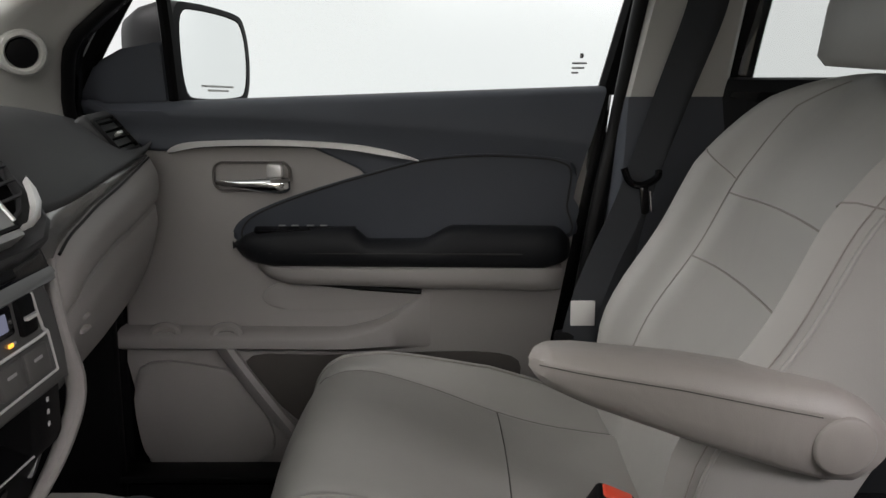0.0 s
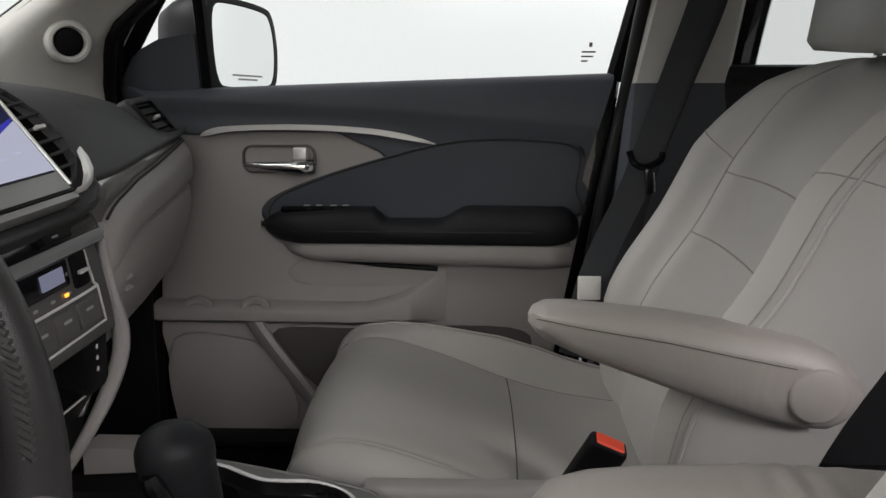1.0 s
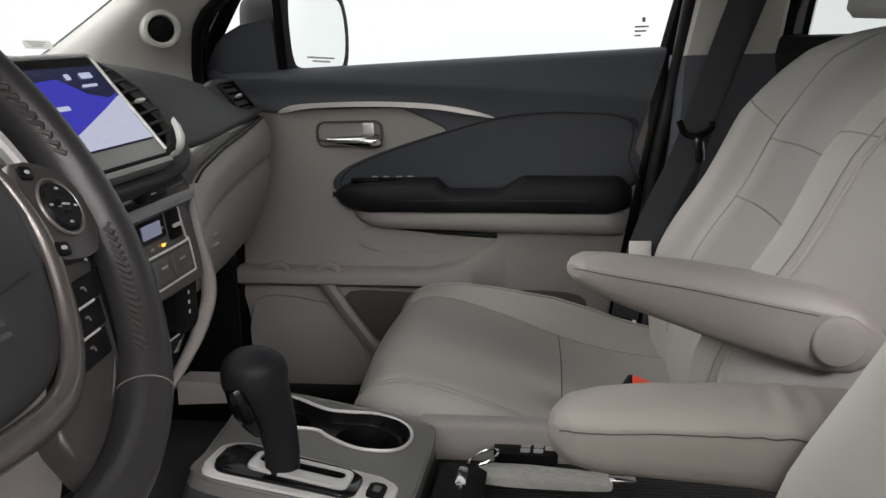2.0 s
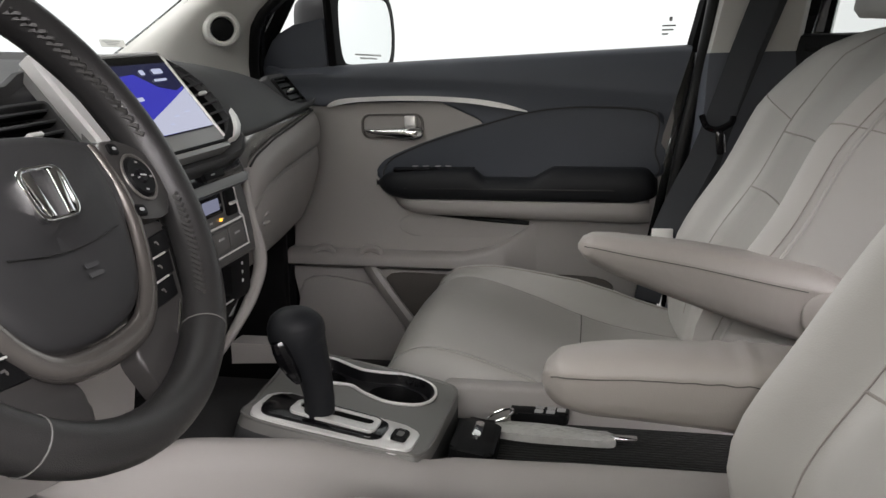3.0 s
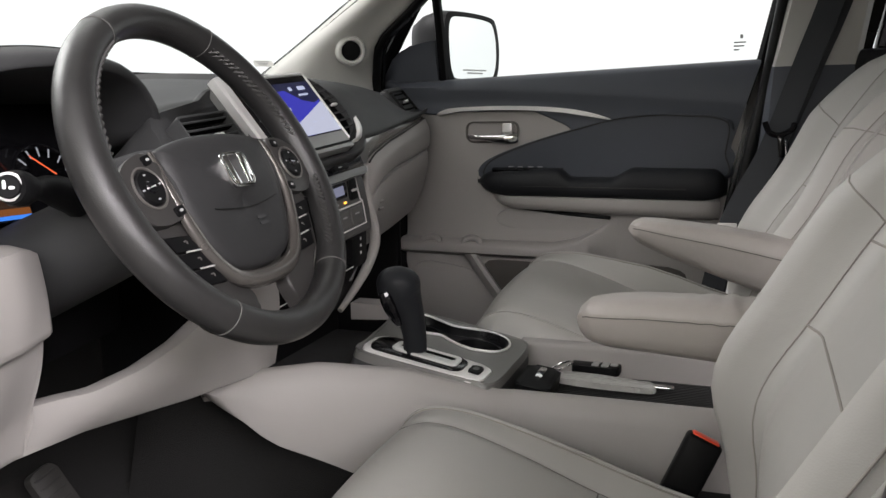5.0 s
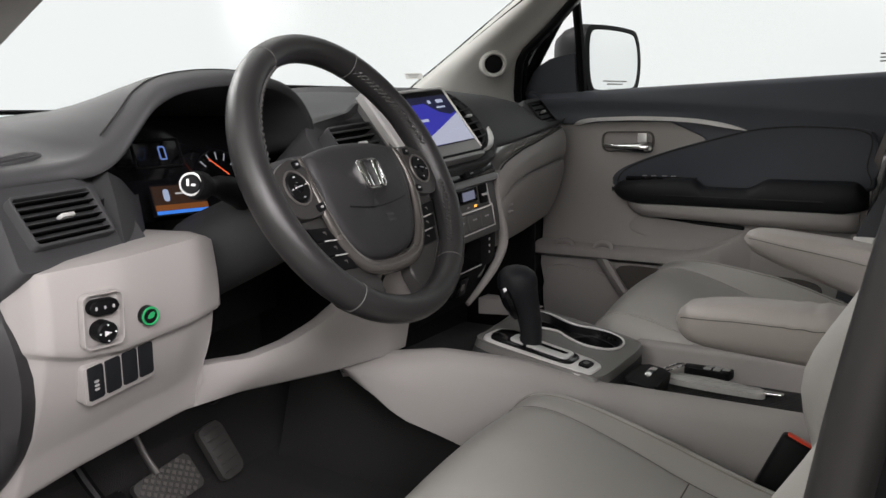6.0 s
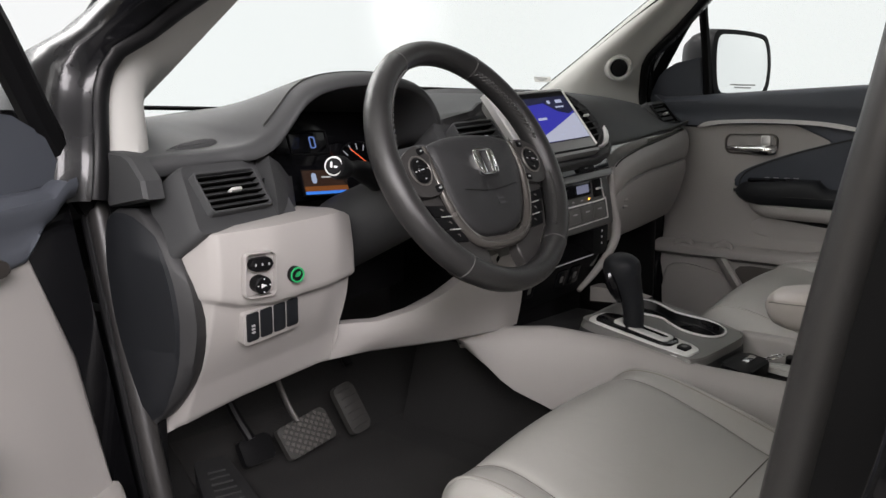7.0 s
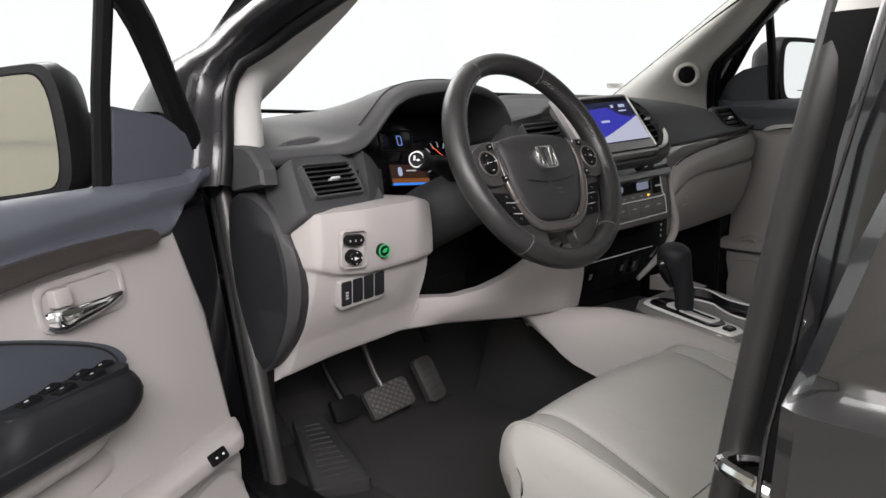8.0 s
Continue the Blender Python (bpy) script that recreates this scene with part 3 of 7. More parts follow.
    # dark pad and armrest
    padline = smooth([V(*q, 0) for q in ((-0.374, 0.945), (-0.345, 0.975), (-0.25, 1.013), (-0.128, 1.049), (-0.03, 1.073), (0.06, 1.081), (0.16, 1.078), (0.215, 1.070), (0.235, 1.05), (0.228, 0.99), (0.222, 0.93), (0.0, 0.92), (-0.30, 0.92), (-0.365, 0.925))], 5, True)
    b = plate(padline, 0.03, 0.010, 3)
    b.transform(Matrix.Translation((0, 0, 0.018)))
    pad = p("arm_pad", b, SLATE_PAD, d, "dark padded door insert", sharp=50)
    p("pad_seam", tube([V(q.x, q.y, 0.0185) for q in [Vector((0.0, 1.0, 0)) + 0.955 * (w - Vector((0.0, 1.0, 0))) for w in padline]], 0.0016, 6, closed=True), DARK_SEAM, pad)
    rows = []
    for k in range(61):
        x = -0.378 + 0.604 * k / 60
        top = lerp_table([(-0.378, 0.925), (-0.36, 0.938), (-0.33, 0.947), (-0.16, 0.955), (-0.135, 0.933), (-0.03, 0.933), (0.012, 0.957), (0.20, 0.955), (0.226, 0.935)], x)[0]
        bot = lerp_table([(-0.378, 0.915), (-0.36, 0.900), (-0.335, 0.889), (-0.30, 0.884), (0.18, 0.880), (0.226, 0.892)], x)[0]
        w = lerp_table([(-0.378, 0.008), (-0.365, 0.026), (-0.345, 0.040), (-0.30, 0.050), (0.17, 0.052), (0.205, 0.044), (0.218, 0.032), (0.226, 0.012)], x)[0]
        w *= 1.55 if driver else 1.0
        h = top - bot
        rows.append([V(x, top - 0.002, -0.01), V(x, top, w - 0.022), V(x, top - 0.004, w - 0.010), V(x, top - 0.014, w - 0.001), V(x, bot + 0.5 * h, w + 0.002), V(x, bot + 0.012, w), V(x, bot + 0.003, w - 0.008), V(x, bot, w - 0.02), V(x, bot, -0.01)])
    arm = p("armrest", loft(rows), PAD, d, "black padded door armrest", sharp=60)
    p("armrest_seam", tube([V(-0.36 + 0.575 * k / 20, 0.911 - 0.003 * k / 20, (1.55 if driver else 1.0) * lerp_table([(0, 0.031), (2, 0.0495), (17, 0.0535), (20, 0.036)], k)[0]) for k in range(21)], 0.0018, 6), DARK_SEAM, arm)
    if driver:
        b = plate(rounded(0.185, 0.050, 0.014, 5, -0.245, 0.0), 0.008, 0.002)
        b.transform(Matrix.Translation((0, 0.9535, 0.038)) @ Matrix.Rotation(radians(-87), 4, "X"))
        sw = p("switch_panel", b, PAD, arm, "black window switch panel")
        for qx, qy in ((-0.318, 0.030), (-0.285, 0.026), (-0.285, 0.048), (-0.238, 0.026), (-0.238, 0.048), (-0.198, 0.036)):
            low, high = [[V(qx + u * sx, 0.954 + dz, qy + v * sy) for u, v in ((-1, -1), (1, -1), (1, 1), (-1, 1))] for sx, sy, dz in ((0.014, 0.0085, -0.002), (0.012, 0.0072, 0.0055))]
            for v in (high[1], high[2]):
                v.y -= 0.0045
            key = p("window_switch", loft([low, high]), BLACK, sw, "black window switch", sharp=30)
            p("switch_mark", box((qx + 0.002, 0.9578, qy), (0.005, 0.0010, 0.0012)), GREYPRINT, key)
    else:
        b = plate(rounded(0.18, 0.030, 0.010, 4, -0.245, 0.0), 0.006, 0.002)
        b.transform(Matrix.Translation((0, 0.953, 0.022)) @ Matrix.Rotation(radians(-75), 4, "X"))
        sw = p("switch_panel", b, PIANO, arm, "gloss black window switch panel")
    for q in () if driver else (-0.285, -0.262, -0.235, -0.212):
        b = box((q, 0.9565, 0.026), (0.012, 0.002, 0.006), 0.0006)
        p("switch_mark", b, GREYPRINT, sw)
    # band under the armrest, pocket and shelf
    rows = []
    for k in range(25):
        x = -0.335 + 0.545 * k / 24
        w = lerp_table([(-0.335, 0.006), (-0.31, 0.036), (-0.27, 0.046), (0.19, 0.046), (0.21, 0.030)], x)[0]
        bot = lerp_table([(-0.335, 0.868), (-0.28, 0.852), (0.0, 0.843), (0.21, 0.838)], x)[0]
        top = lerp_table([(-0.335, 0.895), (-0.30, 0.886), (0.21, 0.884)], x)[0]
        rows.append([V(x, top, -0.01), V(x, top, w - 0.008), V(x, top - 0.004, w - 0.001), V(x, (top + bot) / 2, w), V(x, bot + 0.006, w - 0.006), V(x, bot, w - 0.016), V(x, bot, -0.01)])
    p("armrest_base", loft(rows), BEIGE, d, sharp=50)
    b = plate(smooth([V(*q, 0) for q in ((-0.285, 0.850), (-0.15, 0.838), (-0.034, 0.832), (-0.06, 0.815), (-0.11, 0.800), (-0.18, 0.797), (-0.30, 0.800), (-0.33, 0.825))], 4, True), 0.01, 0.002)
    b.transform(Matrix.Translation((0, 0, 0.003)))
    p("pocket_recess", b, BEIGE, d, "shaded recess under the armrest")
    p("pocket_slot", tube([V(-0.28, 0.851, 0.004), V(-0.15, 0.840, 0.006), V(-0.04, 0.832, 0.006)], [0.002, 0.005, 0.005], 6), BLACK, d)
    rows = []
    for k in range(41):
        x = -0.585 + 0.56 * k / 40
        zt = lerp_table([(-0.585, 0.770), (-0.30, 0.766), (-0.18, 0.766), (-0.12, 0.780), (-0.07, 0.805), (-0.025, 0.836)], x)[0]
        zb = lerp_table([(-0.585, 0.728), (-0.16, 0.724), (-0.025, 0.728)], x)[0]
        w = lerp_table([(-0.585, 1.0), (-0.20, 1.0), (-0.10, 0.7), (-0.025, 0.02)], x)[0]
        w *= min(1.0, 0.25 + (x + 0.585) / 0.05) if driver else 1.0
        rows.append([V(x, zt, -0.01), V(x, zt, 0.022 * w), V(x, zt - 0.008, 0.043 * w), V(x, zt - 0.016, 0.046 * w), V(x, zb + 0.010, 0.043 * w), V(x, zb, 0.018 * w), V(x, zb, -0.01)])
    shelf = p("map_shelf", loft(rows), BEIGE, d, "moulded door shelf", sharp=50)
    for q in () if driver else (-0.50, -0.39):
        p("shelf_rib", tube(smooth([V(q - 0.024, 0.752, 0.034), V(q - 0.018, 0.768, 0.03), V(q, 0.773, 0.028), V(q + 0.018, 0.768, 0.03), V(q + 0.024, 0.752, 0.034)], 4), 0.009, 8), BEIGE, shelf)
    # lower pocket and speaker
    # flat plate for the pocket; the shade inside it is put into its colour
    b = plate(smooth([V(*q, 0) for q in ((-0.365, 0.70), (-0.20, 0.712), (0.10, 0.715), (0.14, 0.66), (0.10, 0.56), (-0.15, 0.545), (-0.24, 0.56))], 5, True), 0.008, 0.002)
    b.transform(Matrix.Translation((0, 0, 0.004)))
    p("door_pocket", b, surf("pocket_shade", (0.075, 0.068, 0.062), 0.8, grain=500, bump=0.3, var=0.2), d, "door pocket as a flat plate in a shaded colour")
    b = plate(smooth([V(*q, 0) for q in ((-0.56, 0.69), (-0.42, 0.69), (-0.37, 0.66), (-0.32, 0.57), (-0.34, 0.51), (-0.50, 0.49), (-0.56, 0.53))], 5, True), 0.012, 0.006)
    b.transform(Matrix.Translation((0, 0, 0.012)))
    p("speaker_cover", b, BEIGE, d, "moulded speaker cover")
    p("pocket_brace", tube(smooth([V(-0.40, 0.735, 0.02), V(-0.36, 0.68, 0.028), V(-0.30, 0.60, 0.03), V(-0.25, 0.53, 0.025)], 4), 0.02, 8, flat=0.6), BEIGE, d)
    if driver:
        b = plate(rounded(0.036, 0.019, 0.003), 0.006, 0.001)
        b.transform(Matrix.Translation((-0.475, 0.757, 0.052)) @ Matrix.Rotation(radians(-25), 4, "X"))
        lk = p("release_switch", b, BLACK, d, "black tailgate release switch")
        for q in (-0.008, 0.008):
            b = plate(rounded(0.004, 0.003, 0.001, 2, q, 0.0), 0.001)
            b.transform(Matrix.Translation((-0.475, 0.757, 0.0532)) @ Matrix.Rotation(radians(-25), 4, "X"))
            p("switch_mark", b, WHITEPRINT, lk)
    # window frame, glass, sail, mirror; y is outwards here
    W = lambda x, z, out=0.0: V(x, DOOR_Y + 0.03 - 0.36 * max(0, z - 1.19) + out, z)
    dv = 0.036 if driver else 0.0
    fr = smooth([W(-0.70, 1.13), W(-0.628, 1.235), W(-0.483, 1.411), W(-0.34, 1.475), W(-0.05, 1.53), W(0.33, 1.54), W(0.355, 1.50), W(0.315, 1.30), W(0.292, 1.19)], 6)
    p("window_frame", tube(fr, 0.020, 8, flat=0.9), BLACK, d, "black window frame", False)
    p("divider_bar", tube([W(-0.478 + dv, 1.16), W(-0.474 + dv, 1.30), W(-0.470 + dv, 1.425 + 0.4 * dv)], 0.0125, 8), BLACK, d, "black window divider", False)
    sail = [W(-0.66, 1.165, -0.012), W(-0.615, 1.236, -0.012), W(-0.56, 1.262, -0.012), W(-0.482 + dv, 1.275 + 0.2 * dv, -0.012), W(-0.484 + dv, 1.165, -0.012)]
    bs = bmesh.new()
    va = [bs.verts.new(q) for q in sail]
    vb = [bs.verts.new(q + V(0, 0.03, 0)) for q in sail]
    bs.faces.new(va), bs.faces.new(vb[::-1])
    for k in range(5):
        bs.faces.new((va[k], vb[k], vb[(k + 1) % 5], va[(k + 1) % 5]))
    bmesh.ops.bevel(bs, geom=[e for e in bs.edges if e.verts[0] in va and e.verts[1] in va], offset=0.006, segments=2, affect="EDGES")
    p("sail_panel", bs, SLATE, d, "dark mirror sail panel", False)
    pane = p("window_pane", loft([[W(-0.466 + dv, 1.165, 0.004), W(0.29, 1.19, 0.004)], [W(-0.466 + dv, 1.42, 0.004), W(0.32, 1.53, 0.004)]], cap=False, closed=False), GLASS, d, "clear door window glass", False)
    pane.visible_shadow = False
    for k in range(4):
        wd = (0.006, 0.026, 0.022, 0.012)[k]
        zc = (1.246, 1.236, 1.228, 1.220)[k]
        xc = 0.226 + wd / 2 if k else 0.242
        p("glass_print", loft([[W(xc - wd / 2, zc, -0.001), W(xc + wd / 2, zc, -0.001), W(xc + wd / 2, zc, 0.0), W(xc - wd / 2, zc, 0.0)], [W(xc - wd / 2, zc + (0.008 if not k else 0.003), -0.001), W(xc + wd / 2, zc + (0.008 if not k else 0.003), -0.001), W(xc + wd / 2, zc + (0.008 if not k else 0.003), 0.0), W(xc - wd / 2, zc + (0.008 if not k else 0.003), 0.0)]]), GREYPRINT, pane, "", False)
    # mirror
    mf = X @ frame_at((-0.452 + dv, 1.635, 1.262), (0.37, 0.929, 0), (0.0, 0.05, 1))
    line = smooth([V(*q, 0) for q in ((-0.105, 0.075), (-0.06, 0.088), (0.06, 0.082), (0.092, 0.062), (0.104, 0.0), (0.094, -0.066), (0.06, -0.084), (-0.06, -0.088), (-0.10, -0.075), (-0.112, 0.0))], 4, True)
    rings = []
    for s, zz in ((0.90, 0.0), (0.96, 0.006), (1.08, 0.004), (1.14, -0.03), (1.05, -0.09), (0.86, -0.14), (0.58, -0.17), (0.2, -0.18)):
        rings.append([V(q.x * s, q.y * s, zz) for q in line])
    mir = part("mirror_housing", loft(rings), MIRROR_SHELL, d, "black door mirror housing", mf)
    b = plate([(q.x * 0.93, q.y * 0.93) for q in line], 0.004)
    b.transform(Matrix.Translation((0, 0, 0.005)))
    mg = part("mirror_glass", b, MIRROR, mir, "mirror glass", mf)
    for k, wd in () if driver else ((0, 0.10), (1, 0.065)):
        part("mirror_print", plate(rounded(wd, 0.004, 0.001, 1, 0.0, -0.058 - 0.008 * k), 0.0004), surf("faint_print", (0.55, 0.55, 0.55), 0.5, bump=0.0), mg, "", mf @ Matrix.Translation((0, 0, 0.0056)))
    part("mirror_arm", tube([X @ V(-0.56, 1.482, 1.175), X @ V(-0.56, 1.54, 1.185), X @ V(-0.54 + dv, 1.64, 1.215)], 0.024, 10, flat=0.7), MIRROR_SHELL, mir)
    return d


front_door(Matrix.Identity(4), "closed front passenger door with slate and beige trim", "front doors")
HINGE = Vector((-0.62, -0.27, 0))
OPEN = UNLEVEL @ Matrix.Translation(HINGE) @ Matrix.Rotation(radians(-63), 4, "Z") @ Matrix.Translation(-HINGE) @ Matrix.Translation((0, 2 * MID, 0)) @ Matrix.Diagonal((1, -1, 1, 1)) @ LEVEL
front_door(OPEN, "wide open driver's door with slate and beige trim", "front doors", True)

# ---- dashboard ----
CONSOLE_GREY = surf("grey_console_panel", (0.125, 0.123, 0.118), 0.42, metal=0.3, bump=0.05, grain=1500)
dash = empty("dashboard", "charcoal dashboard with beige lower panels and centre screen", "dashboard")


def vent(M, w, h, slats, parent, name="air_vent", tab=True, depth=0.030):
    """A framed air vent with real slats in its own frame M."""
    b = ringplate(rounded(w + 0.008, h + 0.008, 0.007), rounded(w, h, 0.004), depth, 0.0015)
    f = part(name, b, BLACK if name == "side_vent" else DASH, parent, "dark air vent", M)
    b = plate(rounded(w, h, 0.007), 0.004)
    b.transform(Matrix.Translation((0, 0, -depth)))
    part("vent_back", b, MATT_BLACK, f, "", M)
    for k in range(slats):
        yy = -h / 2 + h * (k + 0.5) / slats
        b = box((0, 0, 0), (w, 0.0022, 0.010), 0.0008, 1)
        b.transform(Matrix.Translation((0, yy, -0.3 * depth - 0.001)) @ Matrix.Rotation(radians(6), 4, "X"))
        part("slat", b, MATT_BLACK, f, "", M)
        lip = box((0, yy + 0.0004, -0.0035), (w, 0.0030, 0.0030), 0.0008, 1)
        part("slat_edge", lip, DASH, f, "", M)
    if tab:
        b = box((0, -0.002, 0.0), (0.020, 0.005, 0.010), 0.0015)
        part("vent_tab", b, SILVER, f, "silver vent tab", M)
    return f


# top: one moulding from the glass to the rear lip, swelling into the instrument hood
# y, front height, rear lip x, rear lip z, underside z, depth of the cavity under the lip
DECK = [(-0.185, 1.075, -0.560, 1.050, 1.02, 0.05), (-0.10, 1.088, -0.548, 1.058, 1.035, 0.05), (-0.035, 1.098, -0.535, 1.064, 1.045, 0.05), (-0.012, 1.102, -0.505, 1.072, 1.050, 0.06),
        (0.004, 1.105, -0.478, 1.092, 1.068, 0.13), (0.022, 1.108, -0.466, 1.119, 1.096, 0.14), (0.045, 1.111, -0.459, 1.147, 1.126, 0.15), (0.080, 1.116, -0.453, 1.164, 1.146, 0.15), (0.140, 1.124, -0.449, 1.173, 1.156, 0.15),
        (0.205, 1.130, -0.448, 1.174, 1.157, 0.15), (0.262, 1.134, -0.450, 1.166, 1.148, 0.15), (0.300, 1.136, -0.455, 1.149, 1.129, 0.15), (0.330, 1.138, -0.463, 1.124, 1.100, 0.13), (0.352, 1.139, -0.474, 1.110, 1.080, 0.05),
        (0.400, 1.142, -0.482, 1.115, 1.075, 0.05), (0.460, 1.146, -0.478, 1.122, 1.080, 0.05), (0.600, 1.155, -0.475, 1.138, 1.10, 0.05), (0.740, 1.163, -0.455, 1.150, 1.06, 0.05)]
rows = []
for q in smooth([Vector(r) for r in DECK], 5):
    y, zd, xr, zr, zl, cav = q
    edge = abs(y - MID) / 0.8
    rows.append([V(-0.98 + 0.06 * edge ** 2, y, zd - 0.02), V(-0.93, y, zd), V(-0.80, y, zd + 0.006), V(xr - 0.19, y, zd * 0.6 + zr * 0.4 + 0.005), V(xr - 0.06, y, zr + 0.004), V(xr - 0.016, y, zr + 0.002), V(xr, y, zr - 0.006), V(xr + 0.001, y, max(zl, zr - 0.016)), V(xr - 0.004, y, zl), V(xr - cav, y, zl - 0.01), V(-0.90, y, 0.99), V(-1.0, y, 0.99)])
for q in smooth([Vector(r) for r in ((0.74, 1.163, -0.455, 1.06), (0.775, 1.163, -0.415, 1.048), (0.82, 1.163, -0.405, 1.047), (0.92, 1.161, -0.414, 1.053), (1.10, 1.157, -0.443, 1.068), (1.25, 1.150, -0.472, 1.078), (1.33, 1.142, -0.487, 1.084), (1.415, 1.12, -0.51, 1.09))], 5)[1:]:
    y, zt, xr, zl = q
    edge = abs(y - MID) / 0.8
    rows.append([V(-0.98 + 0.06 * edge ** 2, y, zt - 0.008), V(-0.93, y, zt + 0.012), V(-0.80, y, zt + 0.016), V(xr - 0.17, y, zt + 0.008), V(xr - 0.09, y, zt - 0.008), V(xr - 0.036, y, zt - 0.044), V(xr, y, zl + 0.014), V(xr + 0.001, y, zl + 0.006), V(xr - 0.006, y, zl), V(xr - 0.05, y, zl - 0.01), V(-0.90, y, 0.99), V(-1.0, y, 0.99)])
part("dash_top", loft([smooth(r[:9], 3) + r[9:] for r in rows]), DASH, dash, "charcoal soft dashboard top with instrument hood", sharp=70)
part("hood_seam", tube([V(q[2] - 0.036, q[0], q[3] + 0.0058) for q in smooth([Vector(r) for r in DECK[4:14]], 5)], 0.0013, 6), DARK_SEAM, dash)
part("defrost_slot", tube([V(-0.945, -0.06 + 1.26 * k / 12, 1.098 + 0.075 * k / 12) for k in range(13)], 0.008, 6), BLACK, dash)
part("instrument_panel", box((-0.612, 0.178, 1.045), (0.02, 0.31, 0.15), 0.004), PIANO, dash, "black instrument panel face")
cl = frame_at((-0.575, 0.165, 1.062), (0, 1, 0), (-0.35, 0, 1))
SPEED = glow("speed_display", (0.25, 0.40, 1.0), 0.45)
b = ringplate(rounded(0.082, 0.042, 0.004, 3, -0.025, 0.008), rounded(0.076, 0.036, 0.003, 3, -0.025, 0.008), 0.004, 0.001)
inst = part("speed_window", b, BLACK, dash, "speed display reading zero", cl)
zero = ringplate(rounded(0.012, 0.020, 0.003, 3, -0.018, 0.008), rounded(0.008, 0.016, 0.002, 3, -0.018, 0.008), 0.001)
part("speed_digit", zero, SPEED, inst, "glowing blue zero", cl)
gm = frame_at((-0.565, 0.245, 1.022), (0, 1, 0), (-0.35, 0, 1)) @ Matrix.Scale(0.82, 4)
ring = [V(0.062 * math.cos(radians(a)), 0.062 * math.sin(radians(a)), 0) for a in range(-30, 211, 8)]
gauge = part("gauge_ring", tube(ring, 0.003, 6), PIANO, dash, "round gauge ring", gm)
NEEDLE = glow("gauge_marks", (0.9, 0.9, 1.0), 0.3)
for a in range(-20, 201, 22):
    b = box((0.050, 0, 0), (0.014, 0.0022, 0.001))
    b.transform(Matrix.Rotation(radians(a), 4, "Z"))
    part("gauge_mark", b, NEEDLE, gauge, "", gm)
part("needle", box((-0.02, 0.02, 0.003), (0.05, 0.002, 0.001)), glow("red_needle", (1, 0.15, 0.05), 0.8), gauge, "red needle", gm @ Matrix.Rotation(radians(-40), 4, "Z"))
# amber information display
im = frame_at((-0.560, 0.158, 1.005), (0.05, 1, -0.02), (-0.35, 0, 1)) @ Matrix.Diagonal((0.80, 0.80, 1, 1))
disp = part("info_display", plate(rounded(0.115, 0.056, 0.003), 0.006, 0.001), PIANO, dash, "lit amber and blue information display", im)


def lit(name, x, y, w, h, colour, strength, M, parent, r=0.001, z=0.0012):
    b = plate(rounded(w, h, r, 2, x, y), 0.001)
    b.transform(Matrix.Translation((0, 0, z)))
    return part(name, b, glow(name + "_light", colour, strength), parent, "", M)


lit("brown_field", 0.0, 0.008, 0.110, 0.034, (0.20, 0.075, 0.03), 0.12, im, disp, z=0.0008)
lit("amber_band", 0.0, -0.014, 0.110, 0.010, (0.55, 0.17, 0.03), 0.30, im, disp)
lit("blue_band", 0.0, -0.0225, 0.110, 0.006, (0.05, 0.25, 0.9), 0.8, im, disp)
lit("car_mark", -0.028, 0.008, 0.012, 0.022, (0.55, 0.65, 0.9), 0.6, im, disp, 0.005)
lit("text_bar", 0.006, 0.010, 0.030, 0.003, (0.9, 0.9, 0.9), 0.5, im, disp)

part("driver_fascia", loft([[V(x0 + 0.0, y, 1.055 - 0.02 * f), V(x0 + 0.012, y, 1.02), V(x0 + 0.022, y, 0.965), V(x0 - 0.06, y, 0.955), V(x0 - 0.06, y, 1.04)] for y, x0, f in ((0.0, -0.50, 0.0), (0.03, -0.515, 0.6), (0.055, -0.535, 1.8), (0.075, -0.555, 2.8))]), DASH, dash, "charcoal driver fascia")
# driver side vent pod
vm = frame_at((-0.490, -0.073, 1.004), (-0.20, 1, 0.03), (-0.69, 0, 1))
pod = []
for s, zz in ((1.0, -0.075), (1.0, -0.025), (0.985, -0.008), (0.94, 0.0), (0.80, -0.002)):
    pod.append([V(q[0] * s, q[1] * s, zz) for q in [(x + 0.026 * (0.5 + 0.5 * y / 0.054) * max(0.0, -x / 0.09), y) for x, y in rounded(0.205, 0.108, 0.012, 4, 0.012, 0.0)]])
part("vent_pod", loft(pod), DASH, dash, "charcoal vent pod", vm, sharp=50)
vent(vm @ Matrix.Translation((0.002, 0.003, 0.010)), 0.108, 0.056, 6, dash, depth=0.016)
b = plate(rounded(0.008, 0.030, 0.003, 3, 0.080, 0.004), 0.01, 0.001)
b.transform(Matrix.Translation((0, 0, 0.006)))
part("vent_wheel", b, BLACK, dash, "", vm)

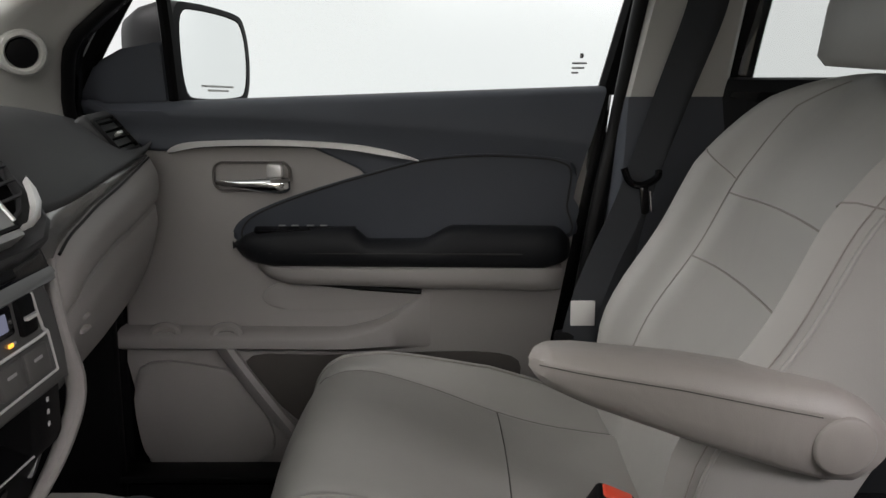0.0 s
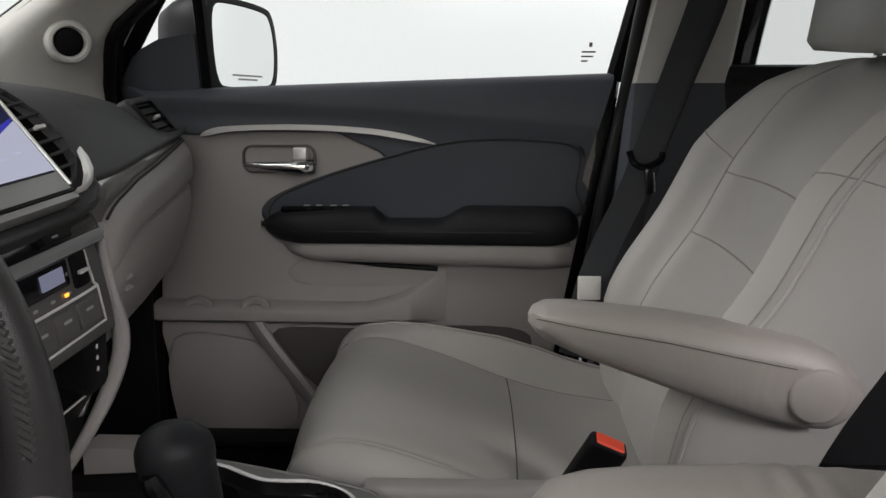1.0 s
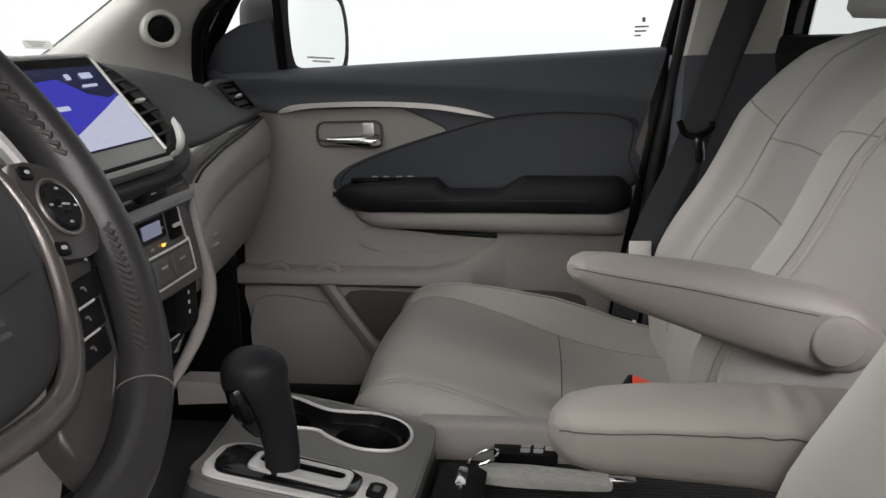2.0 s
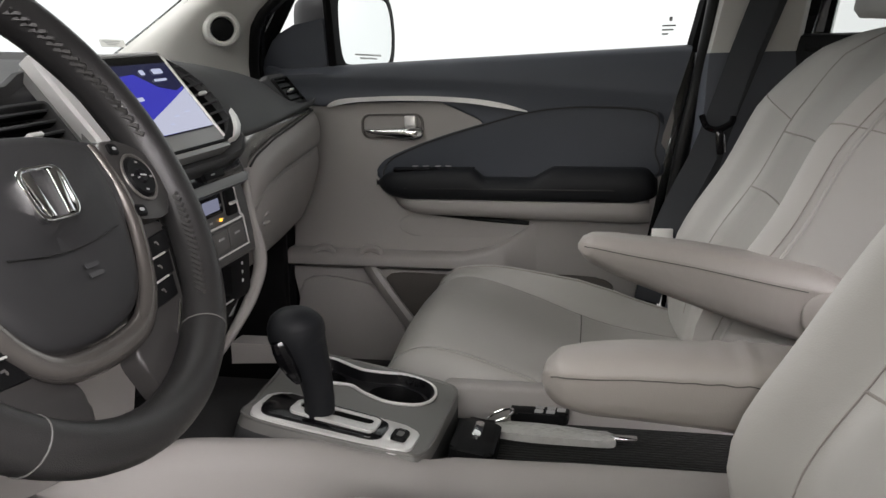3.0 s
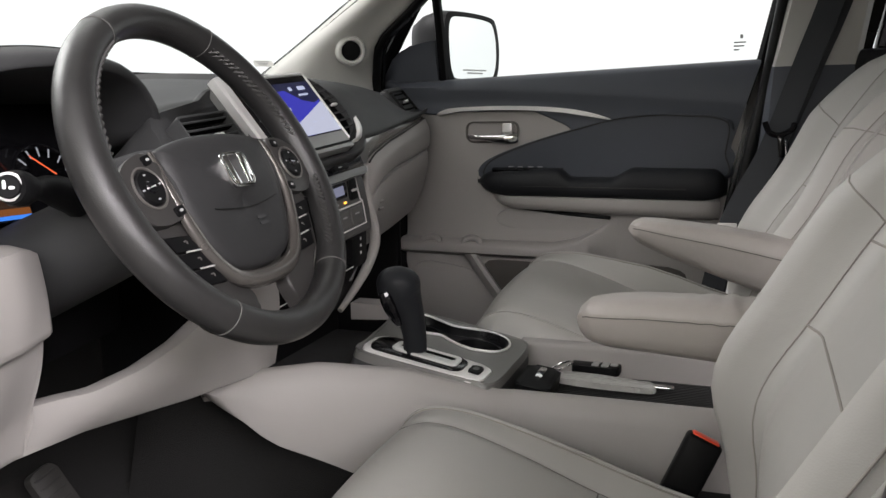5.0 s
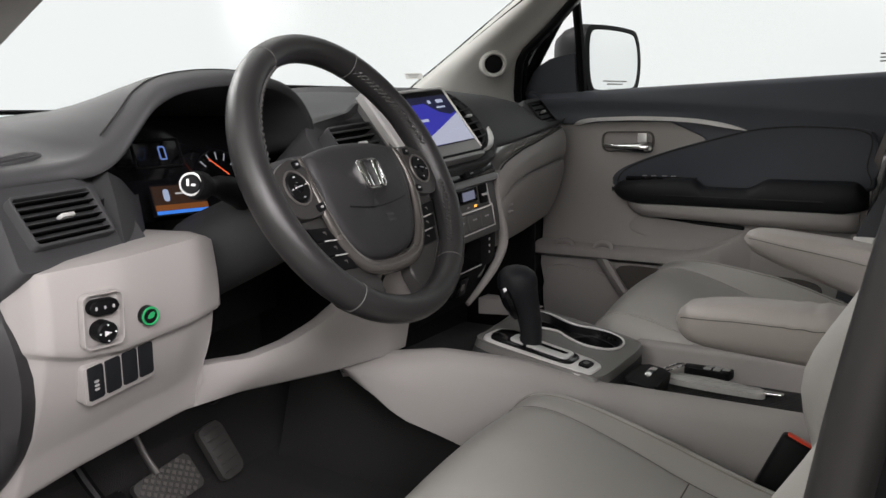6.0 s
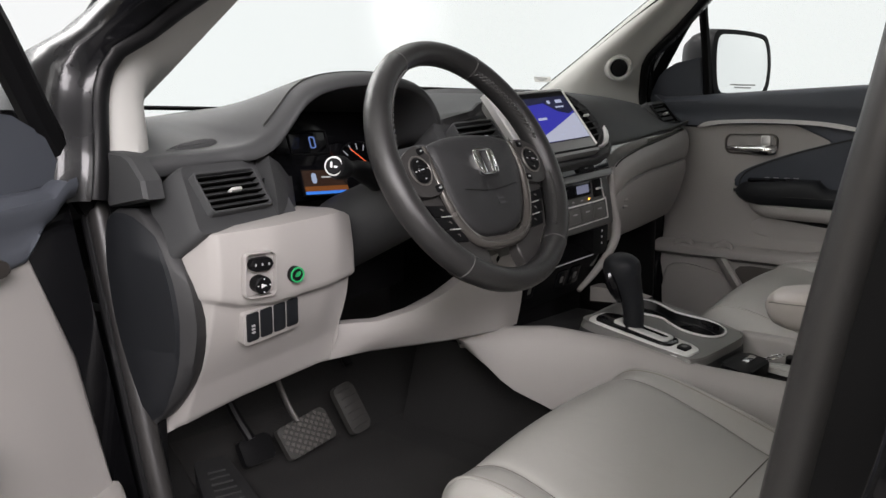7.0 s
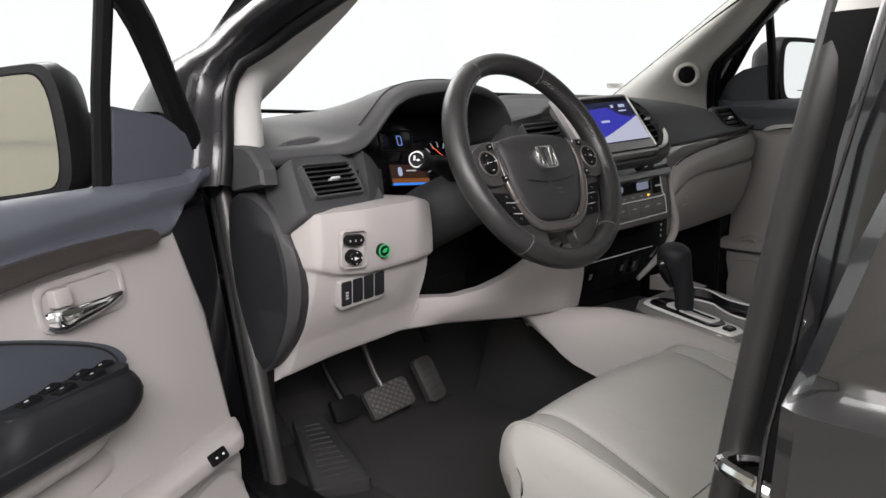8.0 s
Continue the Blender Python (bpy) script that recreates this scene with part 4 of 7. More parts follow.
# beige knee panel: sections across the car, lower edge climbing to the console
rows = []
for y in sorted([-0.150 + 0.638 * k / 48 for k in range(49)] + [-0.147, -0.143, -0.138, -0.130, -0.126, 0.104, 0.109, 0.112, 0.1135, 0.1145]):
    xb, zb = lerp_table([(-0.172, -0.545, 0.662), (-0.05, -0.525, 0.695), (0.10, -0.505, 0.722), (0.20, -0.49, 0.722), (0.35, -0.44, 0.718), (0.45, -0.405, 0.722), (0.573, -0.395, 0.735)], y)
    zt = lerp_table([(-0.172, 0.955), (0.08, 0.972), (0.100, 0.966), (0.110, 0.955), (0.1135, 0.930), (0.1147, 0.780), (0.19, 0.776), (0.25, 0.788), (0.30, 0.808), (0.345, 0.830), (0.40, 0.862), (0.573, 0.90)], y)[0]
    xt = lerp_table([(-0.172, -0.475), (-0.13, -0.452), (-0.05, -0.432), (0.06, -0.435), (0.104, -0.452), (0.112, -0.460), (0.1145, -0.495), (0.16, -0.482), (0.20, -0.463), (0.30, -0.425), (0.45, -0.395), (0.573, -0.385)], y)[0]
    deep = 0.15 if y < 0.1146 else 0.03
    pr = []
    zc = lerp_table([(-0.172, 0.884), (-0.143, 0.871), (-0.095, 0.857), (-0.045, 0.855), (0.028, 0.862), (0.115, 0.872)], y)[0] if y < 0.1146 else (zt + zb) / 2
    zc = min(zc, zt - 0.012)
    for z in [zt + (zc + 0.004 - zt) * j / 14 for j in range(15)] + [zc + 0.0005, zc - 0.003] + [zc - 0.006 + (zb - zc + 0.006) * j / 22 for j in range(23)]:
        f = max(0.0, (zt - z) / (zt - zb))
        bulge = 0.030 * math.sin(math.pi * min(1, f * 1.25)) if y < 0.1146 else 0.012 * min(1.0, (y - 0.1146) / 0.08) * math.sin(math.pi * f)
        over = (1.0 if z > zc + 0.002 else 0.75 if z > zc else 0.12 if z > zc - 0.004 else 0.0) * max(0.0, min(1.0, (y + 0.148) / 0.01))
        side = max(0.0, (-0.128 - y) / 0.022) if y < -0.128 else 0.0
        step = 0.014 * over if y < 0.1146 else 0.0
        pr.append(V(xt - 0.006 + (xb - xt) * f ** 1.7 + bulge * 0.5 + step - 0.020 * side, y, z))
    rows.append([V(xt - 0.02, y, zt + 0.004)] + pr + [V(xb - 0.02, y, zb - 0.006), V(xb - deep, y, zb), V(xt - deep, y, zt)])
part("knee_panel", loft(rows), BEIGE, dash, "beige lower dashboard panel", sharp=50)
# dark end cap with fuse cover
CAP_L = [(0.00, -0.600, -0.180, 0.986), (0.12, -0.616, -0.188, 0.965), (0.35, -0.618, -0.191, 0.90), (0.65, -0.606, -0.191, 0.80), (0.90, -0.582, -0.188, 0.715), (1.0, -0.572, -0.184, 0.690)]
CAP_R = [(0.00, -0.565, -0.170, 0.988), (0.12, -0.530, -0.158, 0.965), (0.30, -0.485, -0.153, 0.912), (0.52, -0.461, -0.152, 0.842), (0.75, -0.482, -0.153, 0.766), (0.93, -0.530, -0.157, 0.704), (1.0, -0.555, -0.168, 0.684)]
cl_, cr_ = smooth([V(*r[1:]) for r in CAP_L], 6), smooth([V(*r[1:]) for r in CAP_R], 6)
pick = lambda line, t: line[min(len(line) - 1, round(t * (len(line) - 1)))]
rows = []
for k in range(25):
    l, r = pick(cl_, k / 24), pick(cr_, k / 24)
    puff = -0.014 * math.sin(math.pi * k / 24) ** 0.5
    rows.append([l + V(0.004, 0.05, 0), l, l.lerp(r, 0.10) + V(0, 0.6 * puff, 0), l.lerp(r, 0.40) + V(0.004, puff, 0), l.lerp(r, 0.72) + V(0.010, 0.9 * puff, 0), l.lerp(r, 0.80) + V(0.012, 0.7 * puff, 0), r + V(0.002, -0.002, 0), r + V(-0.004, 0.012, 0), r + V(-0.03, 0.05, 0)])
cap = part("end_cap", loft(rows), HUB, dash, "charcoal dashboard end cap", sharp=60)
rows = []
for k in range(2, 24):
    l, r = pick(cl_, k / 24), pick(cr_, k / 24)
    puff = -0.014 * math.sin(math.pi * k / 24) ** 0.5
    grow = min(1.0, (k - 2) / 3, (23 - k) / 3) ** 0.5
    right = 0.40 + 0.43 * grow
    face = [l.lerp(r, q) + V(0.004 * q / 0.4, puff * g - 0.0022, 0) for q, g in ((0.05, 0.35), (0.12, 0.65), (0.40, 1.0), (right, 0.95))]
    rows.append([face[0] + V(0, 0.008, 0)] + face + [face[-1] + V(0.002, 0.008, 0)])
part("fuse_cover", loft(rows), PAD, cap, "black inset side cover", sharp=60)
cover = [(-0.645, 1.066), (-0.562, 1.062), (-0.543, 1.055), (-0.512, 1.028), (-0.506, 1.004), (-0.604, 0.988)]
rings = [[V(x - 0.004, -0.160, z) for x, z in cover], [V(x, -0.185, z) for x, z in cover], [V(-0.57 + (x + 0.57) * 0.95, -0.191, 1.025 + (z - 1.025) * 0.92) for x, z in cover]]
part("end_cover", loft(rings), DASH, dash, "charcoal upper end cover", sharp=25)
# switches
sm = frame_at((-0.420, -0.079, 0.900), (0.10, 1, 0), (0.05, 0, 1))
bank = part("switch_bank", ringplate(rounded(0.048, 0.062, 0.008), rounded(0.044, 0.058, 0.007), 0.01, 0.001), BEIGE, dash, "beige mirror switch surround", sm @ Matrix.Translation((0, 0.001, 0.004)))
part("rocker_switch", plate(rounded(0.034, 0.017, 0.008), 0.01, 0.002), BLACK, bank, "black rocker switch", sm @ Matrix.Translation((0, 0.016, 0.006)))
for q in (-0.010, 0.0, 0.010):
    part("switch_mark", plate(rounded(0.0024, 0.004, 0.0008, 1, q, 0.0), 0.001), GREYPRINT, bank, "", sm @ Matrix.Translation((0, 0.016, 0.0068)))
disc = lambda r, z0, z1, n=24: loft([[V(rr * math.cos(2 * math.pi * k / n), rr * math.sin(2 * math.pi * k / n), z) for k in range(n)] for rr, z in ((r, z0), (r, z1 - 0.002), (r - 0.002, z1))])
part("mirror_dial", disc(0.0122, -0.01, 0.008), BLACK, bank, "round mirror dial", sm @ Matrix.Translation((0, -0.012, 0.002)))
part("dial_arrow", plate([(-0.004, -0.003), (0.004, 0.0), (-0.004, 0.003)], 0.001), WHITEPRINT, bank, "", sm @ Matrix.Translation((0, -0.012, 0.0108)))
for q in ((-0.009, 0), (0.009, 0), (0, 0.009), (0, -0.009)):
    part("switch_mark", plate(rounded(0.0018, 0.0018, 0.0005, 1, *q), 0.001), WHITEPRINT, bank, "", sm @ Matrix.Translation((0, -0.012, 0.0108)))
em = sm @ Matrix.Translation((0.056, -0.006, -0.002))
eco = part("eco_button", disc(0.0112, -0.01, 0.006), BLACK, dash, "round eco button with green ring", em)
ringpts = [V(0.0098 * math.cos(2 * math.pi * k / 28), 0.0098 * math.sin(2 * math.pi * k / 28), 0.006) for k in range(28)]
part("green_ring", tube(ringpts, 0.0014, 6, closed=True), GREEN, eco, "green ring", em)
part("leaf_mark", plate(smooth([V(-0.004, -0.002, 0), V(0.0, 0.004, 0), V(0.005, 0.004, 0), V(0.003, -0.002, 0)], 3, True), 0.001), GREEN, eco, "", em @ Matrix.Translation((0, 0, 0.0068)))
sw4 = frame_at((-0.455, -0.040, 0.827), (0.0, 1, 0.13), (0.18, 0, 1))
for k in range(4):
    blank = part("blank_switch", plate(rounded(0.0198, 0.042, 0.002), 0.016, 0.0015), PAD, dash, "black blank switch", sw4 @ Matrix.Translation((-0.0345 + 0.023 * k, 0.002, 0.0075)))
    if k == 0:
        for q in (0.004, -0.001, -0.006):
            part("switch_mark", plate(rounded(0.006, 0.003, 0.001, 1, 0.0, q), 0.001), GREYPRINT, blank, "", sw4 @ Matrix.Translation((-0.0345, 0, 0.0085)))
part("switch_seat", plate(rounded(0.097, 0.050, 0.005), 0.026, 0.002), BEIGE, dash, "", sw4 @ Matrix.Translation((0, 0.000, 0.0055)))
om = frame_at((-0.608, -0.038, 1.0735), (0.10, 1, 0.14), (-1, 0.1, 0.16))
oval = smooth([V(-0.055, -0.006, 0), V(-0.02, 0.014, 0), V(0.03, 0.018, 0), V(0.055, 0.010, 0), V(0.03, -0.006, 0), V(-0.02, -0.012, 0)], 5, True)
dv_ = part("defrost_vent", ringplate([(q.x * 1.12, q.y * 1.25) for q in oval], [(q.x, q.y) for q in oval], 0.012, 0.0015), DASH, dash, "oval side defrost vent", om)
part("vent_back", plate([(q.x, q.y) for q in oval], 0.006), BLACK, dv_, "", om @ Matrix.Translation((0, 0, -0.002)))
for k in range(3):
    part("slat", box((0.0, -0.004 + 0.006 * k, -0.001), (0.085 - 0.01 * k, 0.0015, 0.004)), DASH, dv_, "", om)

# centre stack: the screen leans back and turns a little to the driver
def lit_shape(name, pts, colour, strength, z):
    b = plate(pts, 0.0006)
    b.transform(Matrix.Translation((0, 0, z)))
    return part(name, b, glow(name + "_light", colour, strength), scr, "", cm)


SCREEN_GREY = surf("grey_screen_frame", (0.24, 0.24, 0.235), 0.38, metal=0.2, bump=0.05)
PANEL_GREY = surf("satin_stack_grey", (0.115, 0.115, 0.112), 0.38, metal=0.35, bump=0.05, grain=1500)
cm = frame_at((-0.433, 0.591, 1.096), (0.06, 1, 0.08), (-0.76, 0, 1))
HOUSE = [(-0.275, -0.073), (-0.280, -0.055), (-0.278, 0.018), (-0.270, 0.032), (-0.256, 0.040), (-0.165, 0.052), (-0.135, 0.066), (-0.12, 0.069), (0.118, 0.069), (0.142, 0.052), (0.162, 0.020), (0.174, -0.020), (0.1775, -0.052), (0.172, -0.078), (0.150, -0.0935), (0.12, -0.0965), (-0.26, -0.0965), (-0.270, -0.088)]
flare = lambda x: 0.009 * max(0.0, min(1.0, (x - 0.118) / 0.04))
housing = []
for s, zz in ((1.0, -0.10), (1.0, -0.012), (0.988, -0.003), (0.95, -0.001), (0.80, -0.020)):
    housing.append([V(q[0] * s, q[1] * s, zz + (flare(q[0]) if -0.015 < zz else 0)) for q in HOUSE])
stack = part("screen_housing", loft(housing), DASH, dash, "charcoal centre screen housing", cm, sharp=50)
part("screen_bezel", plate([(-0.118, 0.070), (-0.118, -0.070), (0.1185, -0.070), (0.1185, 0.070)], 0.02, 0.002), SCREEN_GREY, stack, "grey frame round the screen glass", cm @ Matrix.Translation((0, 0, 0.009)))
part("silver_bar", loft([[V(x + w * u, y, 0.010 + 0.008 * h) for u, h in ((-1, -1), (-0.95, 0.6), (-0.6, 1), (0.6, 1), (0.95, 0.6), (1, -1))] for x, y, w in ((-0.1085, 0.0725, 0.0125), (-0.1075, 0.0, 0.0115), (-0.106, -0.080, 0.010))]), SILVER, stack, "broad silver bar beside the screen", cm)
part("silver_edge", tube([V(-0.095, 0.0705, 0.009), V(0.112, 0.0705, 0.009), V(0.1185, 0.065, 0.009), V(0.1195, -0.066, 0.009)], 0.0024, 8), SILVER, stack, "thin silver screen edge", cm)
part("sill_line", box((0.012, -0.0718, 0.006), (0.216, 0.0030, 0.008)), BLACK, stack, "", cm)
part("sill_strip", plate([(-0.096, -0.0740), (0.1185, -0.0740), (0.119, -0.0815), (-0.096, -0.0815)], 0.02, 0.002), SCREEN_GREY, stack, "satin strip under the screen", cm @ Matrix.Translation((0, 0, 0.010)))
# tall vent between the screen and the passenger's dash, its outer lip proud
part("silver_curl", loft([[V(x + dx, y + dy, 0.006 + flare(x) + dz) for dx, dy, dz in ((-w, 0, 0.0), (-0.4 * w, 0.002, 0.006), (0.5 * w, 0.0, 0.006), (w, -0.002, 0.0))] for x, y, w in ((0.121, -0.075, 0.003), (0.131, -0.075, 0.006), (0.143, -0.070, 0.009), (0.153, -0.061, 0.008), (0.160, -0.048, 0.005), (0.163, -0.036, 0.0012))]), SILVER, stack, "silver curl under the vent", cm, sharp=60)
well = [(0.1225, 0.062), (0.1225, -0.064), (0.140, -0.058), (0.156, -0.042), (0.163, -0.016), (0.158, 0.016), (0.144, 0.044), (0.130, 0.060)]
cv = part("centre_vent", loft([[V(x * k + 0.14 * (1 - k), y * k, z + flare(x) * 0.9) for x, y in well] for k, z in ((1.04, -0.004), (1.04, 0.0035), (1.0, 0.0045), (0.97, 0.001))], cap=False), DASH, dash, "tall dark air vent beside the screen", cm)
part("vent_back", plate(well, 0.004), MATT_BLACK, cv, "", cm @ Matrix.Translation((0, 0, 0.0025)))
for k in range(7):
    yy = -0.046 + 0.0155 * k
    xo = lerp_table([(-0.058, 0.141), (-0.042, 0.156), (-0.016, 0.163), (0.016, 0.158), (0.044, 0.144), (0.062, 0.126)], yy)[0]
    part("slat", loft([[V(x, yy + dy, 0.004 + flare(x) * 0.9 + dz) for dy, dz in ((-0.0012, -0.001), (0.0012, -0.001), (0.0016, 0.002), (-0.0008, 0.002))] for x in (0.124, xo - 0.001)]), DASH, cv, "", cm)
part("vent_tab", box((0.1415, 0.0, 0.0115), (0.016, 0.0045, 0.006), 0.0015), SILVER, cv, "silver vent tab", cm)
# screen glass and what it shows
scr = part("screen", plate([(-0.094, 0.066), (-0.094, -0.066), (-0.052, -0.066), (-0.050, -0.0495), (0.111, -0.0495), (0.113, 0.066)], 0.006), PIANO, stack, "lit touch screen", cm @ Matrix.Translation((0, 0, 0.0102)))
lit_shape("screen_dark", [(-0.049, -0.048), (0.110, -0.048), (0.111, 0.054), (-0.049, 0.054)], (0.012, 0.014, 0.05), 0.8, 0.0108)
lit_shape("screen_blue", [(-0.049, -0.048), (0.030, -0.048), (0.112, 0.016), (0.090, 0.010), (0.060, 0.018), (0.030, 0.040), (-0.049, 0.036)], (0.05, 0.05, 0.55), 0.65, 0.0114)
lit_shape("screen_map", [(-0.049, -0.048), (0.110, -0.048), (0.111, 0.012), (0.060, -0.006), (0.0, -0.026), (-0.049, -0.040)], (0.60, 0.62, 0.78), 0.70, 0.0120)
for q in ((0.0, 0.004, 0.026, 0.005), (0.080, 0.041, 0.020, 0.007), (0.048, 0.041, 0.008, 0.007), (0.074, 0.028, 0.026, 0.003), (0.05, -0.026, 0.010, 0.002), (0.078, -0.022, 0.012, 0.002), (0.03, -0.036, 0.008, 0.002)):
    lit("screen_bar", *q, (0.70, 0.75, 1.0), 0.6, cm, scr, z=0.0126)
for k in range(6):
    part("touch_key", plate(rounded(0.010 + 0.005 * (k % 2), 0.0030, 0.001, 1, -0.072, 0.050 - 0.019 * k), 0.001), GREYPRINT, scr, "", cm @ Matrix.Translation((0, 0, 0.0108)))
vent(cm @ Matrix.Translation((-0.196, -0.020, 0.018)), 0.096, 0.066, 5, dash, "centre_vent")
# black recess with the hazard switch under the screen
rm = frame_at((-0.384, 0.600, 1.008), (0.05, 1, 0.08), (-0.35, 0, 1))
part("recess", plate(rounded(0.345, 0.050, 0.012), 0.05, 0.002), PIANO, dash, "black recess under the screen", rm @ Matrix.Translation((0, 0, -0.012)))
hz = part("hazard_switch", plate(rounded(0.050, 0.020, 0.003, 3, 0.088, 0.001), 0.008, 0.002), BLACK, dash, "black hazard switch", rm @ Matrix.Translation((0, 0, -0.006)))
part("switch_mark", plate(rounded(0.018, 0.002, 0.0005, 1, 0.083, 0.003), 0.001), GREYPRINT, hz, "", rm @ Matrix.Translation((0, 0, -0.0052)))
part("switch_mark", plate(rounded(0.010, 0.002, 0.0005, 1, 0.083, -0.003), 0.001), GREYPRINT, hz, "", rm @ Matrix.Translation((0, 0, -0.0052)))
part("recess_shelf", plate(rounded(0.350, 0.018, 0.006), 0.05, 0.004), PANEL_GREY, dash, "satin grey ledge over the climate panel", frame_at((-0.389, 0.603, 0.989), (0.05, 1, 0.08), (-0.6, 0, 1)))
# climate panel: bright rims round the display and the two rows of keys
hm = frame_at((-0.392, 0.603, 0.936), (0.05, 1, 0.08), (-0.10, 0, 1))
face = [(-0.182, 0.050), (0.172, 0.050), (0.176, 0.020), (0.180, -0.030), (0.182, -0.060), (-0.182, -0.060)]
clim = part("climate_panel", plate(face, 0.05, 0.006, 3), PANEL_GREY, dash, "satin grey climate control panel", hm)
rimpts = lambda pts, n: [V(q.x, q.y, 0.0012) for q in smooth([V(*p, 0) for p in pts], n, True)]
upper = [(-0.150, 0.040), (-0.138, 0.0455), (0.0, 0.0455), (0.134, 0.0455), (0.1455, 0.040), (0.148, 0.020), (0.151, 0.002), (0.144, -0.0045), (0.0, -0.0045), (-0.144, -0.0045), (-0.151, 0.002), (-0.149, 0.020)]
part("climate_rim", tube(rimpts(upper, 4), 0.0016, 6, closed=True), SILVER, clim, "bright rim of the climate display", hm)
part("climate_rim", tube([V(-0.158, -0.004, 0.0012), V(-0.160, -0.044, 0.0012), V(0.0, -0.046, 0.0012), V(0.160, -0.044, 0.0012), V(0.158, -0.004, 0.0012)], 0.0014, 6), SILVER, clim, "bright rim under the climate keys", hm)
part("climate_display", plate(rounded(0.218, 0.028, 0.004, 3, 0.0, 0.0255), 0.004, 0.001), PIANO, clim, "black climate display", hm @ Matrix.Translation((0, 0, 0.002)))
lit("climate_digits", 0.078, 0.0255, 0.040, 0.016, (0.26, 0.27, 0.38), 0.6, hm @ Matrix.Translation((0, 0, 0.0022)), clim)
lit("climate_digits", -0.02, 0.0255, 0.060, 0.012, (0.30, 0.32, 0.42), 0.5, hm @ Matrix.Translation((0, 0, 0.0022)), clim)
for q in (-0.129, 0.129):
    part("rocker", plate(rounded(0.026, 0.038, 0.005, 3, q, 0.0225), 0.010, 0.003), BLACK, clim, "black climate rocker", hm @ Matrix.Translation((0, 0, 0.005)))
    part("rocker_tab", box((q, 0.0205, 0.0065), (0.018, 0.004, 0.006), 0.001), SILVER, clim, "silver rocker tab", hm)
for k in range(8):
    part("climate_mark", plate(rounded(0.007, 0.0028, 0.0006, 1, -0.105 + 0.030 * k, 0.0035), 0.0006), GREYPRINT, clim, "", hm @ Matrix.Translation((0, 0, 0.0008)))
for k in range(7):
    key = part("climate_key", plate(rounded(0.0385, 0.029, 0.003, 3, -0.129 + 0.043 * k, -0.0245), 0.006, 0.002), CONSOLE_GREY, clim, "dark grey climate key", hm @ Matrix.Translation((0, 0, 0.004)))
    part("climate_mark", plate(rounded(0.014, 0.003, 0.0006, 1, -0.129 + 0.043 * k, -0.021), 0.0006), GREYPRINT, key, "", hm @ Matrix.Translation((0, 0, 0.0045)))
lit("amber_lamp", 0.098, 0.0035, 0.007, 0.0035, (1.0, 0.42, 0.05), 2.2, hm @ Matrix.Translation((0, 0, 0.001)), clim)
# open bin under the climate panel, sockets below it
bmn = frame_at((-0.397, 0.603, 0.846), (0.05, 1, 0.08), (0.06, 0, 1))
bin_o = part("storage_bin", ringplate(rounded(0.364, 0.066, 0.010), rounded(0.290, 0.050, 0.006, 5, -0.018), 0.10, 0.002), BLACK, dash, "black open storage bin", bmn)
part("bin_back", plate(rounded(0.31, 0.060, 0.006, 3, -0.018), 0.004), MATT_BLACK, bin_o, "", bmn @ Matrix.Translation((0, 0, -0.09)))
part("bin_lip", tube([V(-0.16, -0.027, 0.001), V(0.127, -0.027, 0.001)], 0.0012, 6), SILVER, bin_o, "thin bright bin lip", bmn)
for k in range(3):
    part("bin_mark", plate(rounded(0.004, 0.005, 0.0008, 1, 0.158, 0.018 - 0.013 * k), 0.0006), WHITEPRINT, bin_o, "", bmn @ Matrix.Translation((0, 0, 0.0008)))
sock = frame_at((-0.418, 0.600, 0.780), (0.05, 1, 0.08), (0.35, 0, 1))
part("socket_panel", plate(rounded(0.33, 0.086, 0.008), 0.05, 0.003), BLACK, dash, "black socket panel", sock)
for q in (0.045, 0.090, -0.06):
    cap_ = part("socket", plate(rounded(0.034, 0.040, 0.004, 3, q, 0.004), 0.004, 0.0015), PIANO, dash, "black power socket cover", sock @ Matrix.Translation((0, 0, 0.003)))
    part("socket_mark", plate(rounded(0.010, 0.014, 0.001, 1, q, 0.004), 0.0006), CONSOLE_GREY, cap_, "", sock @ Matrix.Translation((0, 0, 0.0036)))
part("stack_core", box((-0.57, 0.605, 0.85), (0.24, 0.36, 0.34), 0.01), BLACK, dash)
# dark side of the stack, and the beige rail that sweeps down beside it to the console
part("stack_cheek", loft([[V(x0 - 0.012, 0.772 + c, z), V(x0, 0.778 + c, z), V(x0 - 0.001, 0.786 + c, z), V(x0 - 0.014, 0.800 + c, z), V(x0 - 0.10, 0.800 + c, z), V(x0 - 0.10, 0.772 + c, z)] for x0, z, c in ((-0.404, 1.044, 0.004), (-0.396, 1.012, 0.001), (-0.392, 0.95, 0.0), (-0.392, 0.90, 0.004), (-0.396, 0.85, 0.004), (-0.404, 0.80, -0.030))]), CONSOLE_GREY, dash, "dark satin stack side", sharp=50)
rail = smooth([V(-0.399, 0.812, 1.004), V(-0.391, 0.796, 0.985), V(-0.386, 0.792, 0.955), V(-0.384, 0.796, 0.925), V(-0.383, 0.809, 0.885), V(-0.384, 0.806, 0.852), V(-0.388, 0.775, 0.815), V(-0.395, 0.728, 0.780), V(-0.402, 0.695, 0.757)], 5)
part("stack_rail", tube(rail, [lerp_table([(0, 0.004), (10, 0.006), (20, 0.010), (30, 0.009), (40, 0.005)], k)[0] for k in range(41)], 10, flat=1.1), BEIGE, dash, "beige side rail of the centre stack")

